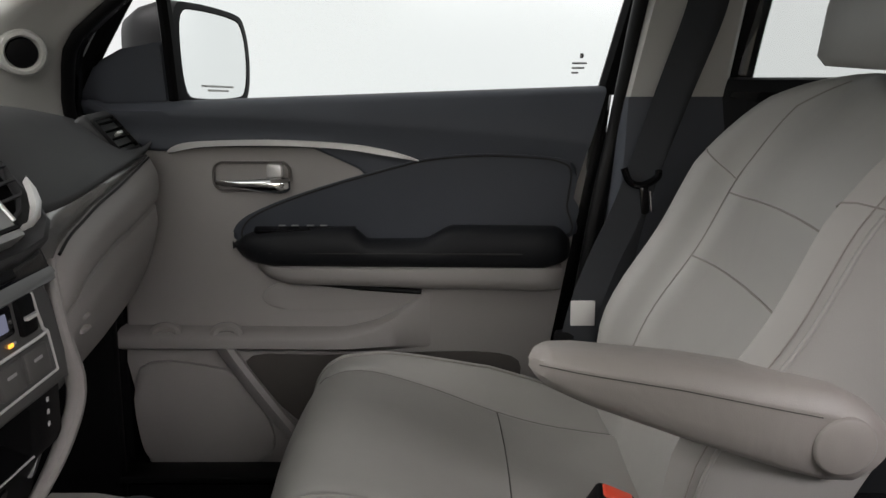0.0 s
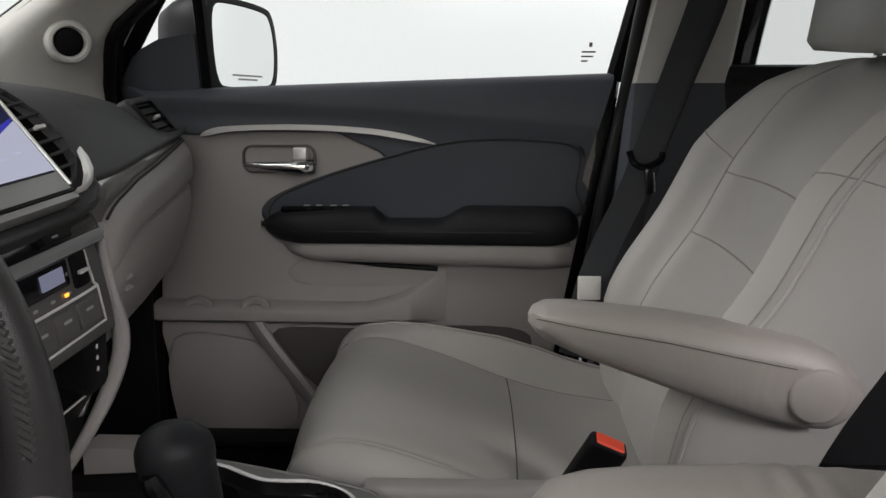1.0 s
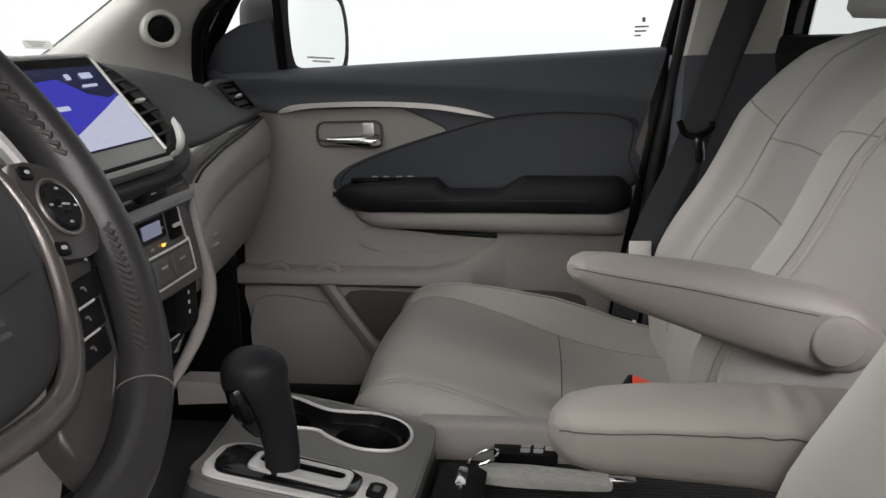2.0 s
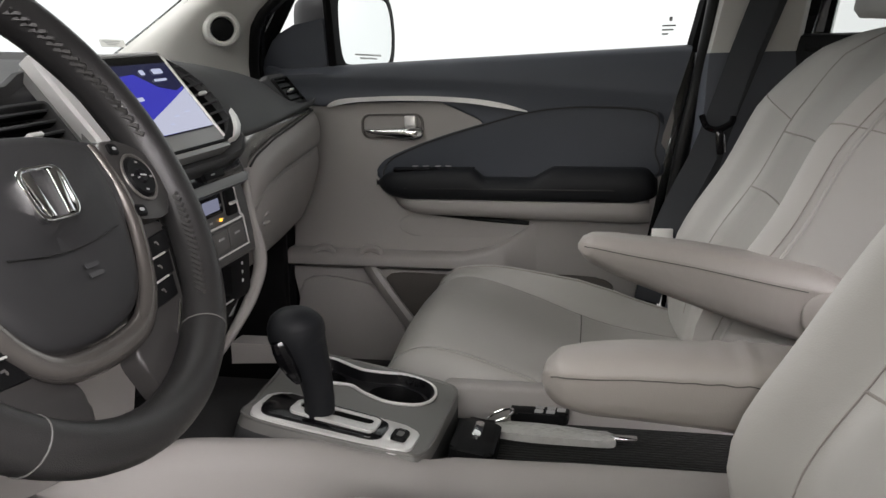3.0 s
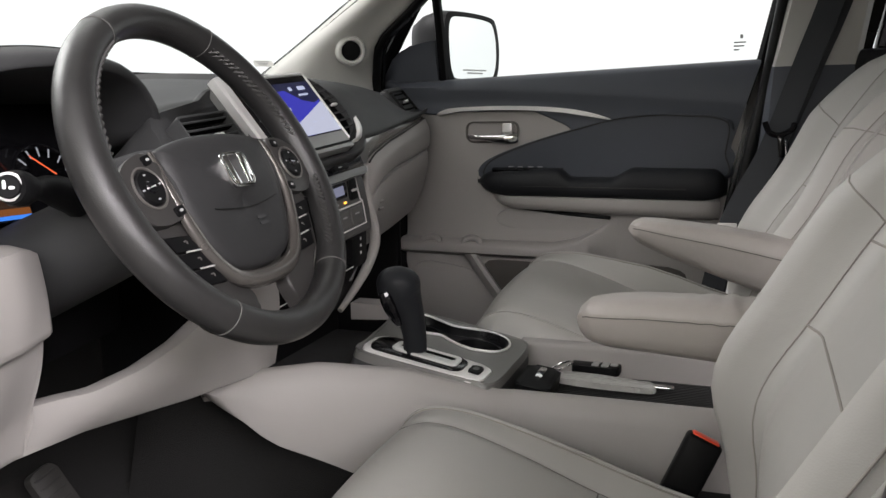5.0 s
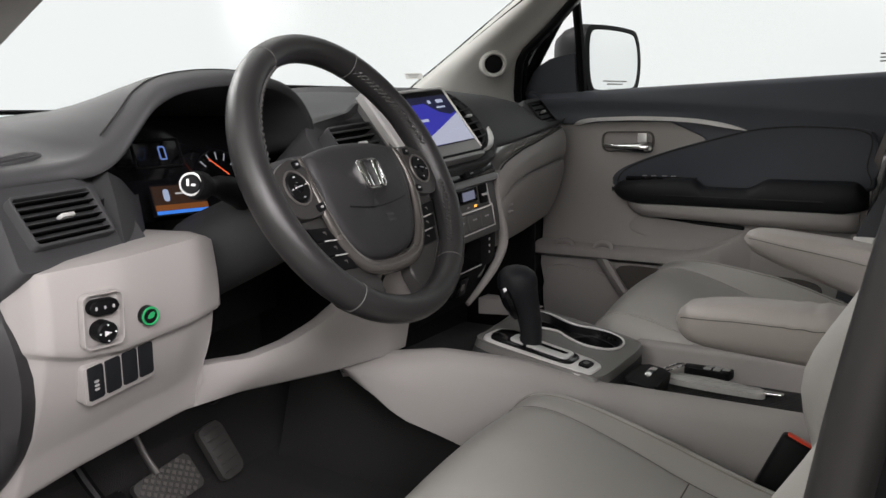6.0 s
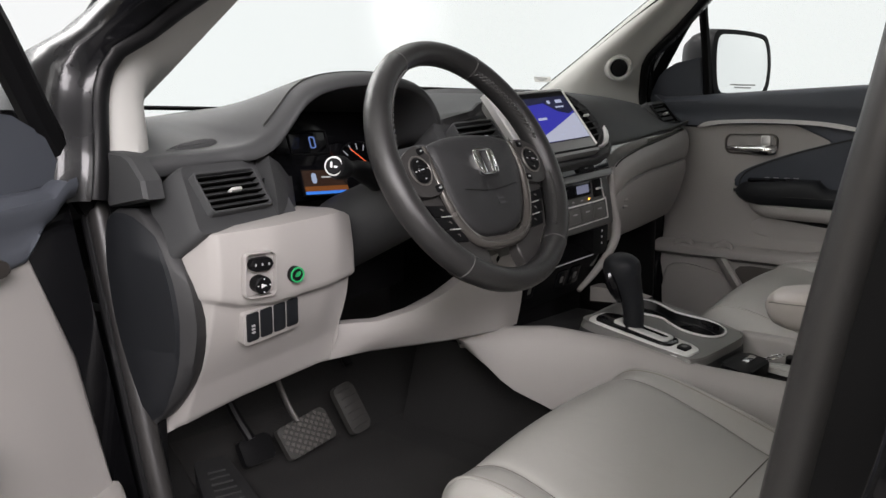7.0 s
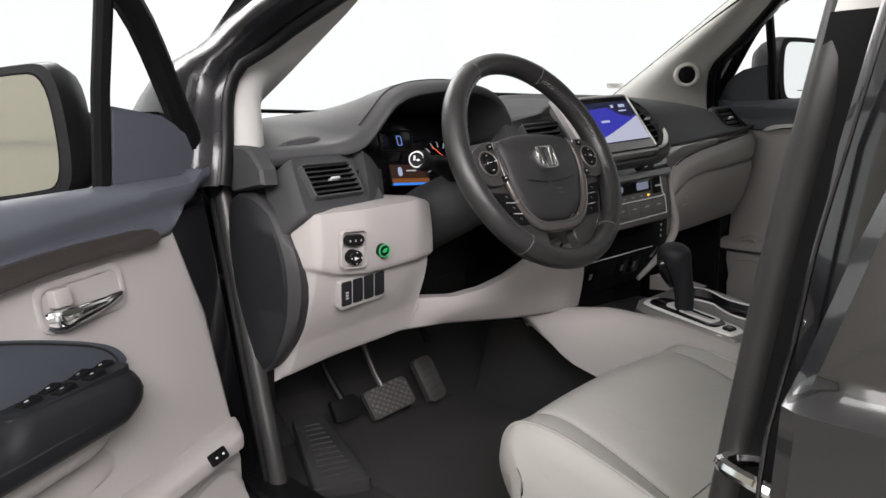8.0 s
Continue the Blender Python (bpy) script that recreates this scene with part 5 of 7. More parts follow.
# passenger side: satin strip under the lip, padded beige panel, glovebox door
LIP = [(0.780, -0.400), (0.82, -0.398), (0.92, -0.412), (1.10, -0.441), (1.25, -0.470), (1.35, -0.490), (1.42, -0.520)]
PAD_EDGE = [(0.800, 0.960), (0.812, 0.990), (0.825, 1.004), (0.845, 1.014), (0.88, 1.023), (0.978, 1.040), (1.12, 1.055), (1.267, 1.070), (1.35, 1.079), (1.42, 1.084)]
SEAM_Z = [(0.800, 0.930), (0.84, 0.952), (0.877, 0.966), (0.94, 0.976), (1.01, 0.985), (1.229, 0.996), (1.42, 1.006)]
rows = []
for y in [0.800, 0.804, 0.808, 0.812, 0.818, 0.825, 0.835, 0.845, 0.86, 0.88] + [0.90 + 0.02 * k for k in range(27)]:
    xo, zt, zs = lerp_table(LIP, y)[0], lerp_table(PAD_EDGE, y)[0], lerp_table(SEAM_Z, y)[0]
    end = max(0.0, 1 - (y - 0.80) / 0.05) ** 2
    zb = 0.838 + 0.03 * (y - 0.85)
    full = 0.016 * (1 - end)
    top = [V(xo - 0.020, y, zt + 0.002), V(xo - 0.004, y, zt + 0.001), V(xo + 0.003, y, zt - 0.004), V(xo + 0.006 + 0.5 * full, y, zt - 0.35 * (zt - zs)), V(xo + 0.004 + 0.6 * full, y, zt - 0.8 * (zt - zs)), V(xo + 0.4 * full, y, zs + 0.003), V(xo - 0.004 + 0.3 * full, y, zs)]
    low = [V(xo + 0.002 + 0.35 * full, y, zs - 0.004), V(xo + 0.004 + 0.3 * full, y, zs - 0.25 * (zs - zb)), V(xo - 0.008, y, zs - 0.65 * (zs - zb)), V(xo - 0.028, y, zs - 0.92 * (zs - zb)), V(xo - 0.040, y, zb - 0.004), V(xo - 0.075, y, zb - 0.012), V(-0.74, y, zb - 0.015), V(-0.74, y, zt)]
    rows.append(smooth(top[:6], 4) + top[6:] + smooth(low[:6], 3) + low[6:])
glove = part("glovebox", loft(rows), BEIGE, dash, "padded beige passenger panel and glovebox", sharp=50)
part("glove_seam", tube([V(lerp_table(LIP, y)[0] - 0.001, y, lerp_table(SEAM_Z, y)[0]) for y in [0.87 + 0.028 * k for k in range(20)]], 0.0024, 6), DARK_SEAM, glove)
for zz in (0.930, 0.916):
    part("glove_latch", box((-0.400, 0.872, zz), (0.012, 0.022, 0.007), 0.003), BEIGE, glove, "small glovebox latch")
rows = []
for y in [0.782 + 0.02 * k for k in range(30)]:
    xo = lerp_table(LIP, y)[0]
    zt, zb = lerp_table([(0.78, 1.043), (0.80, 1.048), (0.87, 1.060), (1.03, 1.071), (1.25, 1.079), (1.37, 1.086)], y)[0], lerp_table([(0.78, 0.985)] + PAD_EDGE[1:], y)[0] - 0.002
    zb = min(zb, zt - 0.002)
    rows.append([V(xo - 0.012, y, zt + 0.004), V(xo - 0.006, y, zt - 0.002), V(xo - 0.001, y, zt - 0.3 * (zt - zb)), V(xo - 0.005, y, zb), V(xo - 0.03, y, zb), V(xo - 0.03, y, zt)])
part("glove_strip", loft(rows), STRIP_GREY, dash, "satin grey strip above the glovebox", sharp=50)
part("pad_piping", tube([V(lerp_table(LIP, y)[0] + 0.0005, y, lerp_table(PAD_EDGE, y)[0] + 0.001) for y in [0.83 + 0.026 * k for k in range(21)]], 0.0018, 6), DARK_SEAM, glove)
vr = frame_at((-0.511, 1.270, 1.119), (-0.10, 1, 0.07), (-0.80, 0, 1))
part("vent_pod", loft([[V(q[0] * s, q[1] * s, zz) for q in rounded(0.120, 0.086, 0.012, 5, 0.006, 0.002)] for s, zz in ((1.06, -0.04), (1.04, -0.012), (1.0, -0.003), (0.94, 0.0))]), DASH, dash, "charcoal vent pod", vr, sharp=50)
vent(vr @ Matrix.Translation((0.0, 0.0, 0.006)), 0.091, 0.058, 4, dash, "side_vent", depth=0.010)
# steering column and stalk
part("column_cover", loft([[V(x, 0.19 + w * math.cos(a), z + h * math.sin(a)) for a in [2 * math.pi * k / 20 for k in range(20)]] for x, z, w, h in ((-0.31, 1.02, 0.050, 0.050), (-0.36, 1.000, 0.064, 0.056), (-0.44, 0.965, 0.070, 0.060), (-0.56, 0.915, 0.074, 0.066))]), DASH, dash, "charcoal steering column cover")
part("column_underside", loft([[V(x, y, z) for y, z in ((0.10, z0), (0.34, z0 + 0.02), (0.34, z0 - 0.06), (0.10, z0 - 0.08))] for x, z0 in ((-0.56, 0.87), (-0.70, 0.84))]), BLACK, dash)
st = smooth([V(-0.40, 0.12, 1.02), V(-0.385, 0.07, 1.035), V(-0.377, 0.040, 1.038), V(-0.372, 0.016, 1.042)], 4)
stalk = part("light_stalk", tube(st, [0.020, 0.018, 0.017, 0.016, 0.014, 0.012, 0.011, 0.011, 0.013, 0.016, 0.017, 0.017, 0.015], 12), BLACK, dash, "black light stalk")
part("stalk_tip", disc(0.0135, -0.012, 0.004), WHITEPRINT, stalk, "round stalk end with white ring", frame_at((-0.373, 0.015, 1.043), (0.80, 0.60, 0), (-0.15, 0, 1)))
for q in ((-0.003, 0.002, 0.003, 0.008), (0.003, -0.001, 0.005, 0.003)):
    part("stalk_icon", plate(rounded(q[2], q[3], 0.0008, 1, q[0], q[1]), 0.0004), WHITEPRINT, stalk, "", frame_at((-0.373, 0.015, 1.043), (0.80, 0.60, 0), (-0.15, 0, 1)) @ Matrix.Translation((0, 0, 0.006)))
part("stalk_mark", disc(0.0116, 0.0, 0.0055), BLACK, stalk, "", frame_at((-0.373, 0.015, 1.043), (0.80, 0.60, 0), (-0.15, 0, 1)))

# ---- steering wheel ----
STITCH = surf("wheel_stitching", (0.035, 0.034, 0.033), 0.6, grain=2000, bump=0.2)
RIM_SEAM = surf("rim_seam_thread", (0.10, 0.098, 0.095), 0.6, grain=2000, bump=0.2)
wheel = empty("steering_wheel", "black leather steering wheel with silver badge and buttons", "steering wheel")
wm = frame_at((-0.27, 0.191, 1.043), (-0.029, 1, 0.02), (-0.465, 0, 0.885))
RR, TR = 0.1785, 0.0172
rings = []
for k in range(96):
    a = 2 * math.pi * k / 96
    grip = 1.0 + 0.10 * max(0, math.cos(2 * (a - radians(0)))) ** 3
    rings.append([V((RR + TR * grip * math.cos(c)) * math.cos(a), (RR + TR * grip * math.cos(c)) * math.sin(a), TR * 1.15 * math.sin(c)) for c in [2 * math.pi * j / 20 for j in range(20)]])
rings.append(rings[0])
b = loft(rings, cap=False)
bmesh.ops.remove_doubles(b, verts=b.verts, dist=1e-6)
rim = part("rim", b, RIM, wheel, "black leather rim", wm)
for a in (62, 118, 232, 308):
    c = [V((RR + 1.0 * TR * math.cos(q)) * math.cos(radians(a)), (RR + 1.0 * TR * math.cos(q)) * math.sin(radians(a)), 1.155 * TR * math.sin(q)) for q in [2 * math.pi * j / 24 for j in range(24)]]
    part("rim_seam", tube(c, 0.0007, 6, closed=True), RIM_SEAM, rim, "", wm)
for a0, a1 in ((10, 60), (120, 170), (316, 350)):
    for k in range(18):
        a = radians(a0 + (a1 - a0) * (k + 0.5) / 18)
        r0 = RR - TR * 0.86
        c = V(r0 * math.cos(a), r0 * math.sin(a), TR * 0.62)
        t = V(-math.sin(a), math.cos(a), 0)
        part("stitch", tube([c - t * 0.0045 + V(0, 0, 0.0035), c + t * 0.0045 - V(0, 0, 0.005)], 0.0021, 5), STITCH, rim, "", wm)
        part("stitch", tube([c + t * 0.0035 + V(0, 0, 0.0035), c - t * 0.0035 - V(0, 0, 0.0065)], 0.0015, 5), STITCH, rim, "", wm)
hubline = smooth([V(*q, 0) for q in ((-0.093, 0.026), (-0.085, 0.034), (-0.05, 0.0415), (0.0, 0.044), (0.05, 0.0415), (0.085, 0.034), (0.093, 0.026), (0.095, 0.005), (0.091, -0.035), (0.077, -0.074), (0.056, -0.098), (0.028, -0.107), (0.0, -0.109), (-0.028, -0.107), (-0.056, -0.098), (-0.077, -0.074), (-0.091, -0.035), (-0.095, 0.005))], 5, True)
sag = lambda y: 0.010 * min(1.0, max(0.0, (0.02 - y) / 0.13))
rings = [[V(q.x * s, (q.y + 0.03) * s - 0.03, z - sag(q.y)) for q in hubline] for s, z in ((1.0, -0.05), (1.0, -0.004), (0.985, 0.003), (0.95, 0.0075), (0.86, 0.0105), (0.7, 0.0135), (0.35, 0.016), (0.05, 0.0165))]
hub = part("airbag_cover", loft(rings), HUB, wheel, "grained charcoal airbag cover", wm, sharp=50)
part("cover_crease", tube([V(-0.060 + 0.12 * k / 12, -0.040 - 0.006 * math.sin(math.pi * k / 12), 0.0118) for k in range(13)], 0.0007, 5), DARK_SEAM, hub, "", wm)
for k in range(2):
    part("cover_mark", plate(rounded(0.016, 0.0035, 0.001, 2, 0.012, -0.060 - 0.007 * k), 0.0004), DASH, hub, "faint moulded mark", wm @ Matrix.Translation((0, 0, 0.0102)))
# cross spoke behind the thumb pods
part("spoke", loft([[V(x, y0 + h * math.sin(c), -0.010 + t * math.cos(c)) for c in [2 * math.pi * j / 14 for j in range(14)]] for x, y0, h, t in ((-0.178, -0.004, 0.030, 0.010), (-0.15, -0.004, 0.036, 0.014), (-0.10, -0.004, 0.042, 0.016), (0.10, -0.004, 0.042, 0.016), (0.15, -0.004, 0.036, 0.014), (0.178, -0.004, 0.030, 0.010))]), DASH, wheel, "dark cross spoke", wm)
SPOKE = surf("dark_satin_spoke", (0.040, 0.038, 0.037), 0.42, metal=0.15, bump=0.08, grain=1500)
BEZEL = surf("satin_grey_bezel", (0.17, 0.158, 0.148), 0.26, metal=0.7, bump=0.04, grain=1800)
for s in (-1, 1):
    web = smooth([V(s * x, y, 0) for x, y in ((0.096, -0.036), (0.118, -0.038), (0.143, -0.044), (0.1405, -0.058), (0.131, -0.085), (0.121, -0.108), (0.117, -0.128), (0.110, -0.142), (0.085, -0.158), (0.060, -0.168), (0.044, -0.168), (0.037, -0.150), (0.033, -0.134), (0.040, -0.122), (0.062, -0.108), (0.086, -0.075))], 3, True)
    b = plate([(q.x, q.y) for q in web], 0.018, 0.004, 3)
    for v in b.verts:
        v.co.z += -0.003 - 0.10 * max(0.0, -0.06 - v.co.y)
    part("lower_spoke", b, SPOKE, wheel, "dark satin lower spoke", wm, sharp=50)
    # the glint on each lower spoke is put in as a chrome sliver
    part("spoke_glint", tube([V(s * 0.113, -0.1105, -0.0065), V(s * 0.102, -0.122, -0.008), V(s * 0.090, -0.134, -0.010)], [0.0007, 0.0018, 0.0007], 6), CHROME, wheel, "glint on the spoke put in as a thin chrome sliver", wm)
ub = smooth([V(-0.0985, 0.030, 0.002), V(-0.1010, 0.0, 0.004), V(-0.0985, -0.034, 0.003), V(-0.0850, -0.076, -0.002), V(-0.0650, -0.103, -0.005), V(-0.040, -0.116, -0.006), V(0.0, -0.1195, -0.006), V(0.040, -0.116, -0.006), V(0.0650, -0.103, -0.005), V(0.0850, -0.076, -0.002), V(0.0985, -0.034, 0.003), V(0.1010, 0.0, 0.004), V(0.0985, 0.030, 0.002)], 6)
n_ = len(ub) - 1
part("bezel", tube(ub, [0.0035 + 0.0065 * math.sin(math.pi * k / n_) ** 0.8 for k in range(n_ + 1)], 12, flat=0.75, up=(0, 0, 1)), BEZEL, wheel, "satin grey bezel round the airbag cover", wm, sharp=60)
# badge: a plain framed shape
bo = [(q[0] * (1 + 2.2 * q[1]), q[1]) for q in rounded(0.046, 0.040, 0.010, 5)]
bi = [(q[0] * 0.84, q[1] * 0.86) for q in bo]
bd = wm @ Matrix.Translation((0.0, -0.006, 0.0205))
badge = part("badge", ringplate(bo, bi, 0.006, 0.0012), CHROME, hub, "plain chrome badge", bd)
for s in (-1, 1):
    part("badge_bar", plate([(s * 0.0185, 0.0165), (s * 0.0095, 0.0165), (s * 0.0065, -0.0165), (s * 0.0135, -0.0165)][::s], 0.005, 0.001), CHROME, badge, "", bd)
DIM = surf("dim_ring", (0.2, 0.19, 0.18), 0.35, metal=0.6, bump=0)
for s in (-1, 1):
    pm = wm @ Matrix.Translation((s * 0.130, -0.006, 0.007)) @ Matrix.Rotation(radians(-10 * s), 4, "Z")
    pod = part("button_pod", plate(smooth([V(s * x, y, 0) for x, y in ((-0.028, 0.030), (-0.010, 0.033), (0.014, 0.028), (0.030, 0.016), (0.033, -0.004), (0.028, -0.026), (0.010, -0.036), (-0.014, -0.038), (-0.027, -0.034), (-0.031, 0.0))], 4, True), 0.024, 0.004, 3), SPOKE, wheel, "dark thumb button pod", pm, sharp=50)
    part("dial_ring", tube([V(0.0195 * math.cos(2 * math.pi * k / 28), 0.0205 * math.sin(2 * math.pi * k / 28), 0.001) for k in range(28)], 0.0013, 6, closed=True), DIM, pod, "thin satin dial ring", pm)
    part("dial", disc(0.0180, -0.002, 0.0035), BLACK, pod, "round thumb dial", pm)
    part("dial_centre", disc(0.0072, 0, 0.0052), PIANO, pod, "", pm)
    for q in ((-0.0125, 0.0), (0.0125, 0.0), (0, 0.0125), (0, -0.0125)):
        part("dial_mark", plate(rounded(0.0036, 0.0016, 0.0005, 1, *q), 0.0006), GREYPRINT, pod, "", pm @ Matrix.Translation((0, 0, 0.0039)))
    part("dial_mark", plate(rounded(0.008, 0.0014, 0.0005, 1, 0.0, 0.0), 0.0006), GREYPRINT, pod, "", pm @ Matrix.Translation((0, 0, 0.0056)))
    for x, y, w in ((-0.019, 0.0245, 0.007), (-0.019, -0.0305, 0.009)):
        nub = part("pod_key", plate(rounded(w + 0.006, 0.010, 0.003, 3, s * x, y), 0.004, 0.0015), BLACK, pod, "small black key", pm @ Matrix.Translation((0, 0, 0.0022)))
        part("key_mark", plate(rounded(w * 0.6, 0.0026, 0.001, 2, s * x, y), 0.0006), GREYPRINT, nub, "", pm @ Matrix.Translation((0, 0, 0.0028)))
    # three slanted keys down the web, thin bright lines between them
    for k in range(3):
        y0, y1 = -0.053 - 0.0185 * k, -0.0695 - 0.0185 * k
        xi0, xi1 = 0.103 - 0.0105 * k, 0.094 - 0.0095 * k
        xo0, xo1 = 0.137 - 0.009 * k, 0.129 - 0.009 * k
        zk = 0.0005 - 0.0019 * k
        key = part("wheel_key", plate([(s * xi0, y0 - 0.002), (s * xo0, y0 + 0.001), (s * xo1, y1 + 0.0005), (s * xi1, y1 - 0.0025)][::-s], 0.008, 0.0015), BLACK, wheel, "black wheel key", wm @ Matrix.Translation((0, 0, zk)))
        for dx, dy, w, h in ((0.0, 0.0008, 0.0044, 0.0016), (0.0020, -0.0010, 0.0015, 0.0030)):
            part("key_mark", plate(rounded(w, h, 0.0008, 1, s * ((xi0 + xo1) / 2 - 0.004) + dx, (y0 + y1) / 2 + dy), 0.0006), DIM, key, "", wm @ Matrix.Translation((0, 0, zk + 0.0007)))
        if k < 2:
            part("key_edge", tube([V(s * (xi1 + 0.002), y1 - 0.0028, zk + 0.0002), V(s * (0.35 * xi1 + 0.65 * xo1), y1 - 0.0012, zk + 0.0002)], 0.0009, 6), SILVER, key, "", wm)
    part("key_slot", tube(smooth([V(s * 0.1425, -0.050, -0.004), V(s * 0.130, -0.088, -0.008), V(s * 0.118, -0.118, -0.012)], 4), 0.0032, 6), MATT_BLACK, wheel, "", wm)

# ---- centre console ----
TOP_GREY = surf("satin_console_top", (0.17, 0.167, 0.16), 0.4, metal=0.25, bump=0.05, grain=1500)
PLATE = surf("bright_satin_plate", (0.78, 0.775, 0.76), 0.33, metal=0.2, bump=0.04, grain=2200, var=0.05)
cons = empty("center_console", "beige and black centre console with gear selector and cup holders", "console")
tilt = frame_at((-0.195, 0.645, 0.727), (1, 0, -0.17), (0, 1, 0.02))  # x to the rear, y to the passenger
line = smooth([V(*q, 0) for q in ((-0.098, -0.105), (0.0, -0.112), (0.085, -0.108), (0.118, -0.095), (0.124, 0.0), (0.122, 0.095), (0.09, 0.116), (0.0, 0.122), (-0.09, 0.120), (-0.118, 0.09), (-0.112, 0.02), (-0.106, -0.06))], 4, True)
CUPS = ((0.046, 0.060, 0.047), (-0.062, 0.066, 0.042))
well_line = [V(*q, 0) for q in ((0.096, 0.060), (0.084, 0.094), (0.046, 0.108), (0.008, 0.098), (-0.010, 0.094), (-0.028, 0.098), (-0.062, 0.109), (-0.094, 0.096), (-0.106, 0.066), (-0.094, 0.036), (-0.062, 0.023), (-0.028, 0.034), (-0.010, 0.036), (0.008, 0.024), (0.046, 0.012), (0.084, 0.026))]
well_line = smooth(well_line, 4, True)
bm = loft([[V(q.x * s, q.y * s, z) for q in line] for s, z in ((1.02, -0.014), (1.0, -0.004), (0.985, 0.0))], cap=False)
rimv = [v for v in bm.verts if abs(v.co.z) < 1e-6]
edges = [e for e in bm.edges if e.verts[0] in rimv and e.verts[1] in rimv]
loop = [bm.verts.new((q.x, q.y, 0)) for q in well_line]
edges += [bm.edges.new((loop[k], loop[(k + 1) % len(loop)])) for k in range(len(loop))]
bmesh.ops.triangle_fill(bm, edges=edges, use_beauty=True)
part("console_skirt", loft([[V(q.x * s, q.y * s, z) for q in line] for s, z in ((1.07, -0.085), (1.04, -0.03), (1.018, -0.0135))], cap=False), DASH, cons, "charcoal console skirt", tilt, sharp=50)
part("console_top", bm, TOP_GREY, cons, "grey console top", tilt, sharp=50)
inward = lambda k: [V(-0.008 + (q.x + 0.008) * k, 0.061 + (q.y - 0.061) * k, 0) for q in well_line]
bm = loft([[V(q.x, q.y, z) for q in inward(k)] for k, z in ((1.012, 0.0015), (0.985, 0.003), (0.965, 0.0), (0.95, -0.012), (0.93, -0.014))], cap=False)
rimv = [v for v in bm.verts if abs(v.co.z + 0.014) < 1e-6]
edges = [e for e in bm.edges if e.verts[0] in rimv and e.verts[1] in rimv]
for cx, cy, cr in CUPS:
    loop = [bm.verts.new((cx + 0.84 * cr * math.cos(2 * math.pi * k / 32), cy + 0.84 * cr * math.sin(2 * math.pi * k / 32), -0.014)) for k in range(32)]
    edges += [bm.edges.new((loop[k], loop[(k + 1) % 32])) for k in range(32)]
bmesh.ops.triangle_fill(bm, edges=edges, use_beauty=True)
part("cup_well", bm, GLOSS_BLACK, cons, "black double cup holder well", tilt, sharp=40)
part("well_rim", tube([V(q.x, q.y, 0.002) for q in inward(1.015)], 0.0022, 6, closed=True), PLATE, cons, "satin rim of the cup holder well", tilt)
part("console_rim", tube([V(q.x * 0.99, q.y * 0.99, 0.0) for q in line], 0.0022, 8, closed=True), TOP_GREY, cons, "thin satin console rim", tilt)
gp = tilt @ Matrix.Translation((0.004, -0.072, 0.004)) @ Matrix.Rotation(radians(-3), 4, "Z")
part("gate_plate", plate([(q[0], q[1] * (1 - 1.2 * (q[0] + 0.10))) for q in rounded(0.200, 0.082, 0.022)], 0.008, 0.003), PLATE, cons, "satin silver gear plate", gp)
part("gate_surround", plate([(q[0], q[1] * (1 - 1.2 * (q[0] + 0.10))) for q in rounded(0.152, 0.064, 0.018, 5, -0.014, 0)], 0.010, 0.003), PIANO, cons, "gloss black gear gate", gp @ Matrix.Translation((0, 0, 0.004)))
part("gate_rail", ringplate(rounded(0.108, 0.038, 0.010, 4, -0.002, 0), rounded(0.092, 0.016, 0.006, 4, -0.002, 0.006), 0.004, 0.001), SILVER, cons, "bright rail round the gear slot", gp @ Matrix.Translation((0, 0, 0.0075)))
part("gate_slot", plate(rounded(0.092, 0.016, 0.006, 4, -0.002, 0.006), 0.003, 0.0005), MATT_BLACK, cons, "", gp @ Matrix.Translation((0, 0, 0.0052)))
part("lock_button", plate(rounded(0.018, 0.026, 0.004), 0.006, 0.002), BLACK, cons, "small black shift lock button", gp @ Matrix.Translation((0.080, 0, 0.004)))
part("button_mark", plate(rounded(0.008, 0.012, 0.002), 0.001), CONSOLE_GREY, cons, "", gp @ Matrix.Translation((0.080, 0, 0.0045)))
lev = smooth([V(-0.212, 0.572, 0.725), V(-0.210, 0.571, 0.755), V(-0.213, 0.568, 0.785), V(-0.220, 0.563, 0.812), V(-0.227, 0.559, 0.832), V(-0.230, 0.556, 0.853), V(-0.229, 0.554, 0.871)], 6)
rad = [lerp_table([(0, 0.0185), (8, 0.0185), (13, 0.021), (18, 0.026), (23, 0.0325), (27, 0.034), (30, 0.0325), (32, 0.029), (34, 0.021), (35, 0.014), (36, 0.004)], k)[0] for k in range(37)]
lever = part("gear_lever", tube(lev, rad, 18, flat=0.85), PAD, cons, "black leather gear lever")
part("lever_button", tube(smooth([V(-0.240, 0.527, 0.838), V(-0.233, 0.531, 0.815), V(-0.224, 0.545, 0.785)], 4), [0.008, 0.009, 0.010, 0.010, 0.010, 0.009, 0.008, 0.006, 0.004], 10), PIANO, lever, "lever release button")


def cup(cx, cy, r):
    b = loft([[V(cx + q * r * math.cos(a), cy + q * r * math.sin(a), z) for a in [2 * math.pi * k / 32 for k in range(32)]] for q, z in ((0.84, -0.0138), (0.80, -0.020), (0.74, -0.070), (0.02, -0.072))], cap=False)
    part("cup_holder", b, BLACK, cons, "deep black cup holder", tilt)


for cup_place in CUPS:
    cup(*cup_place)
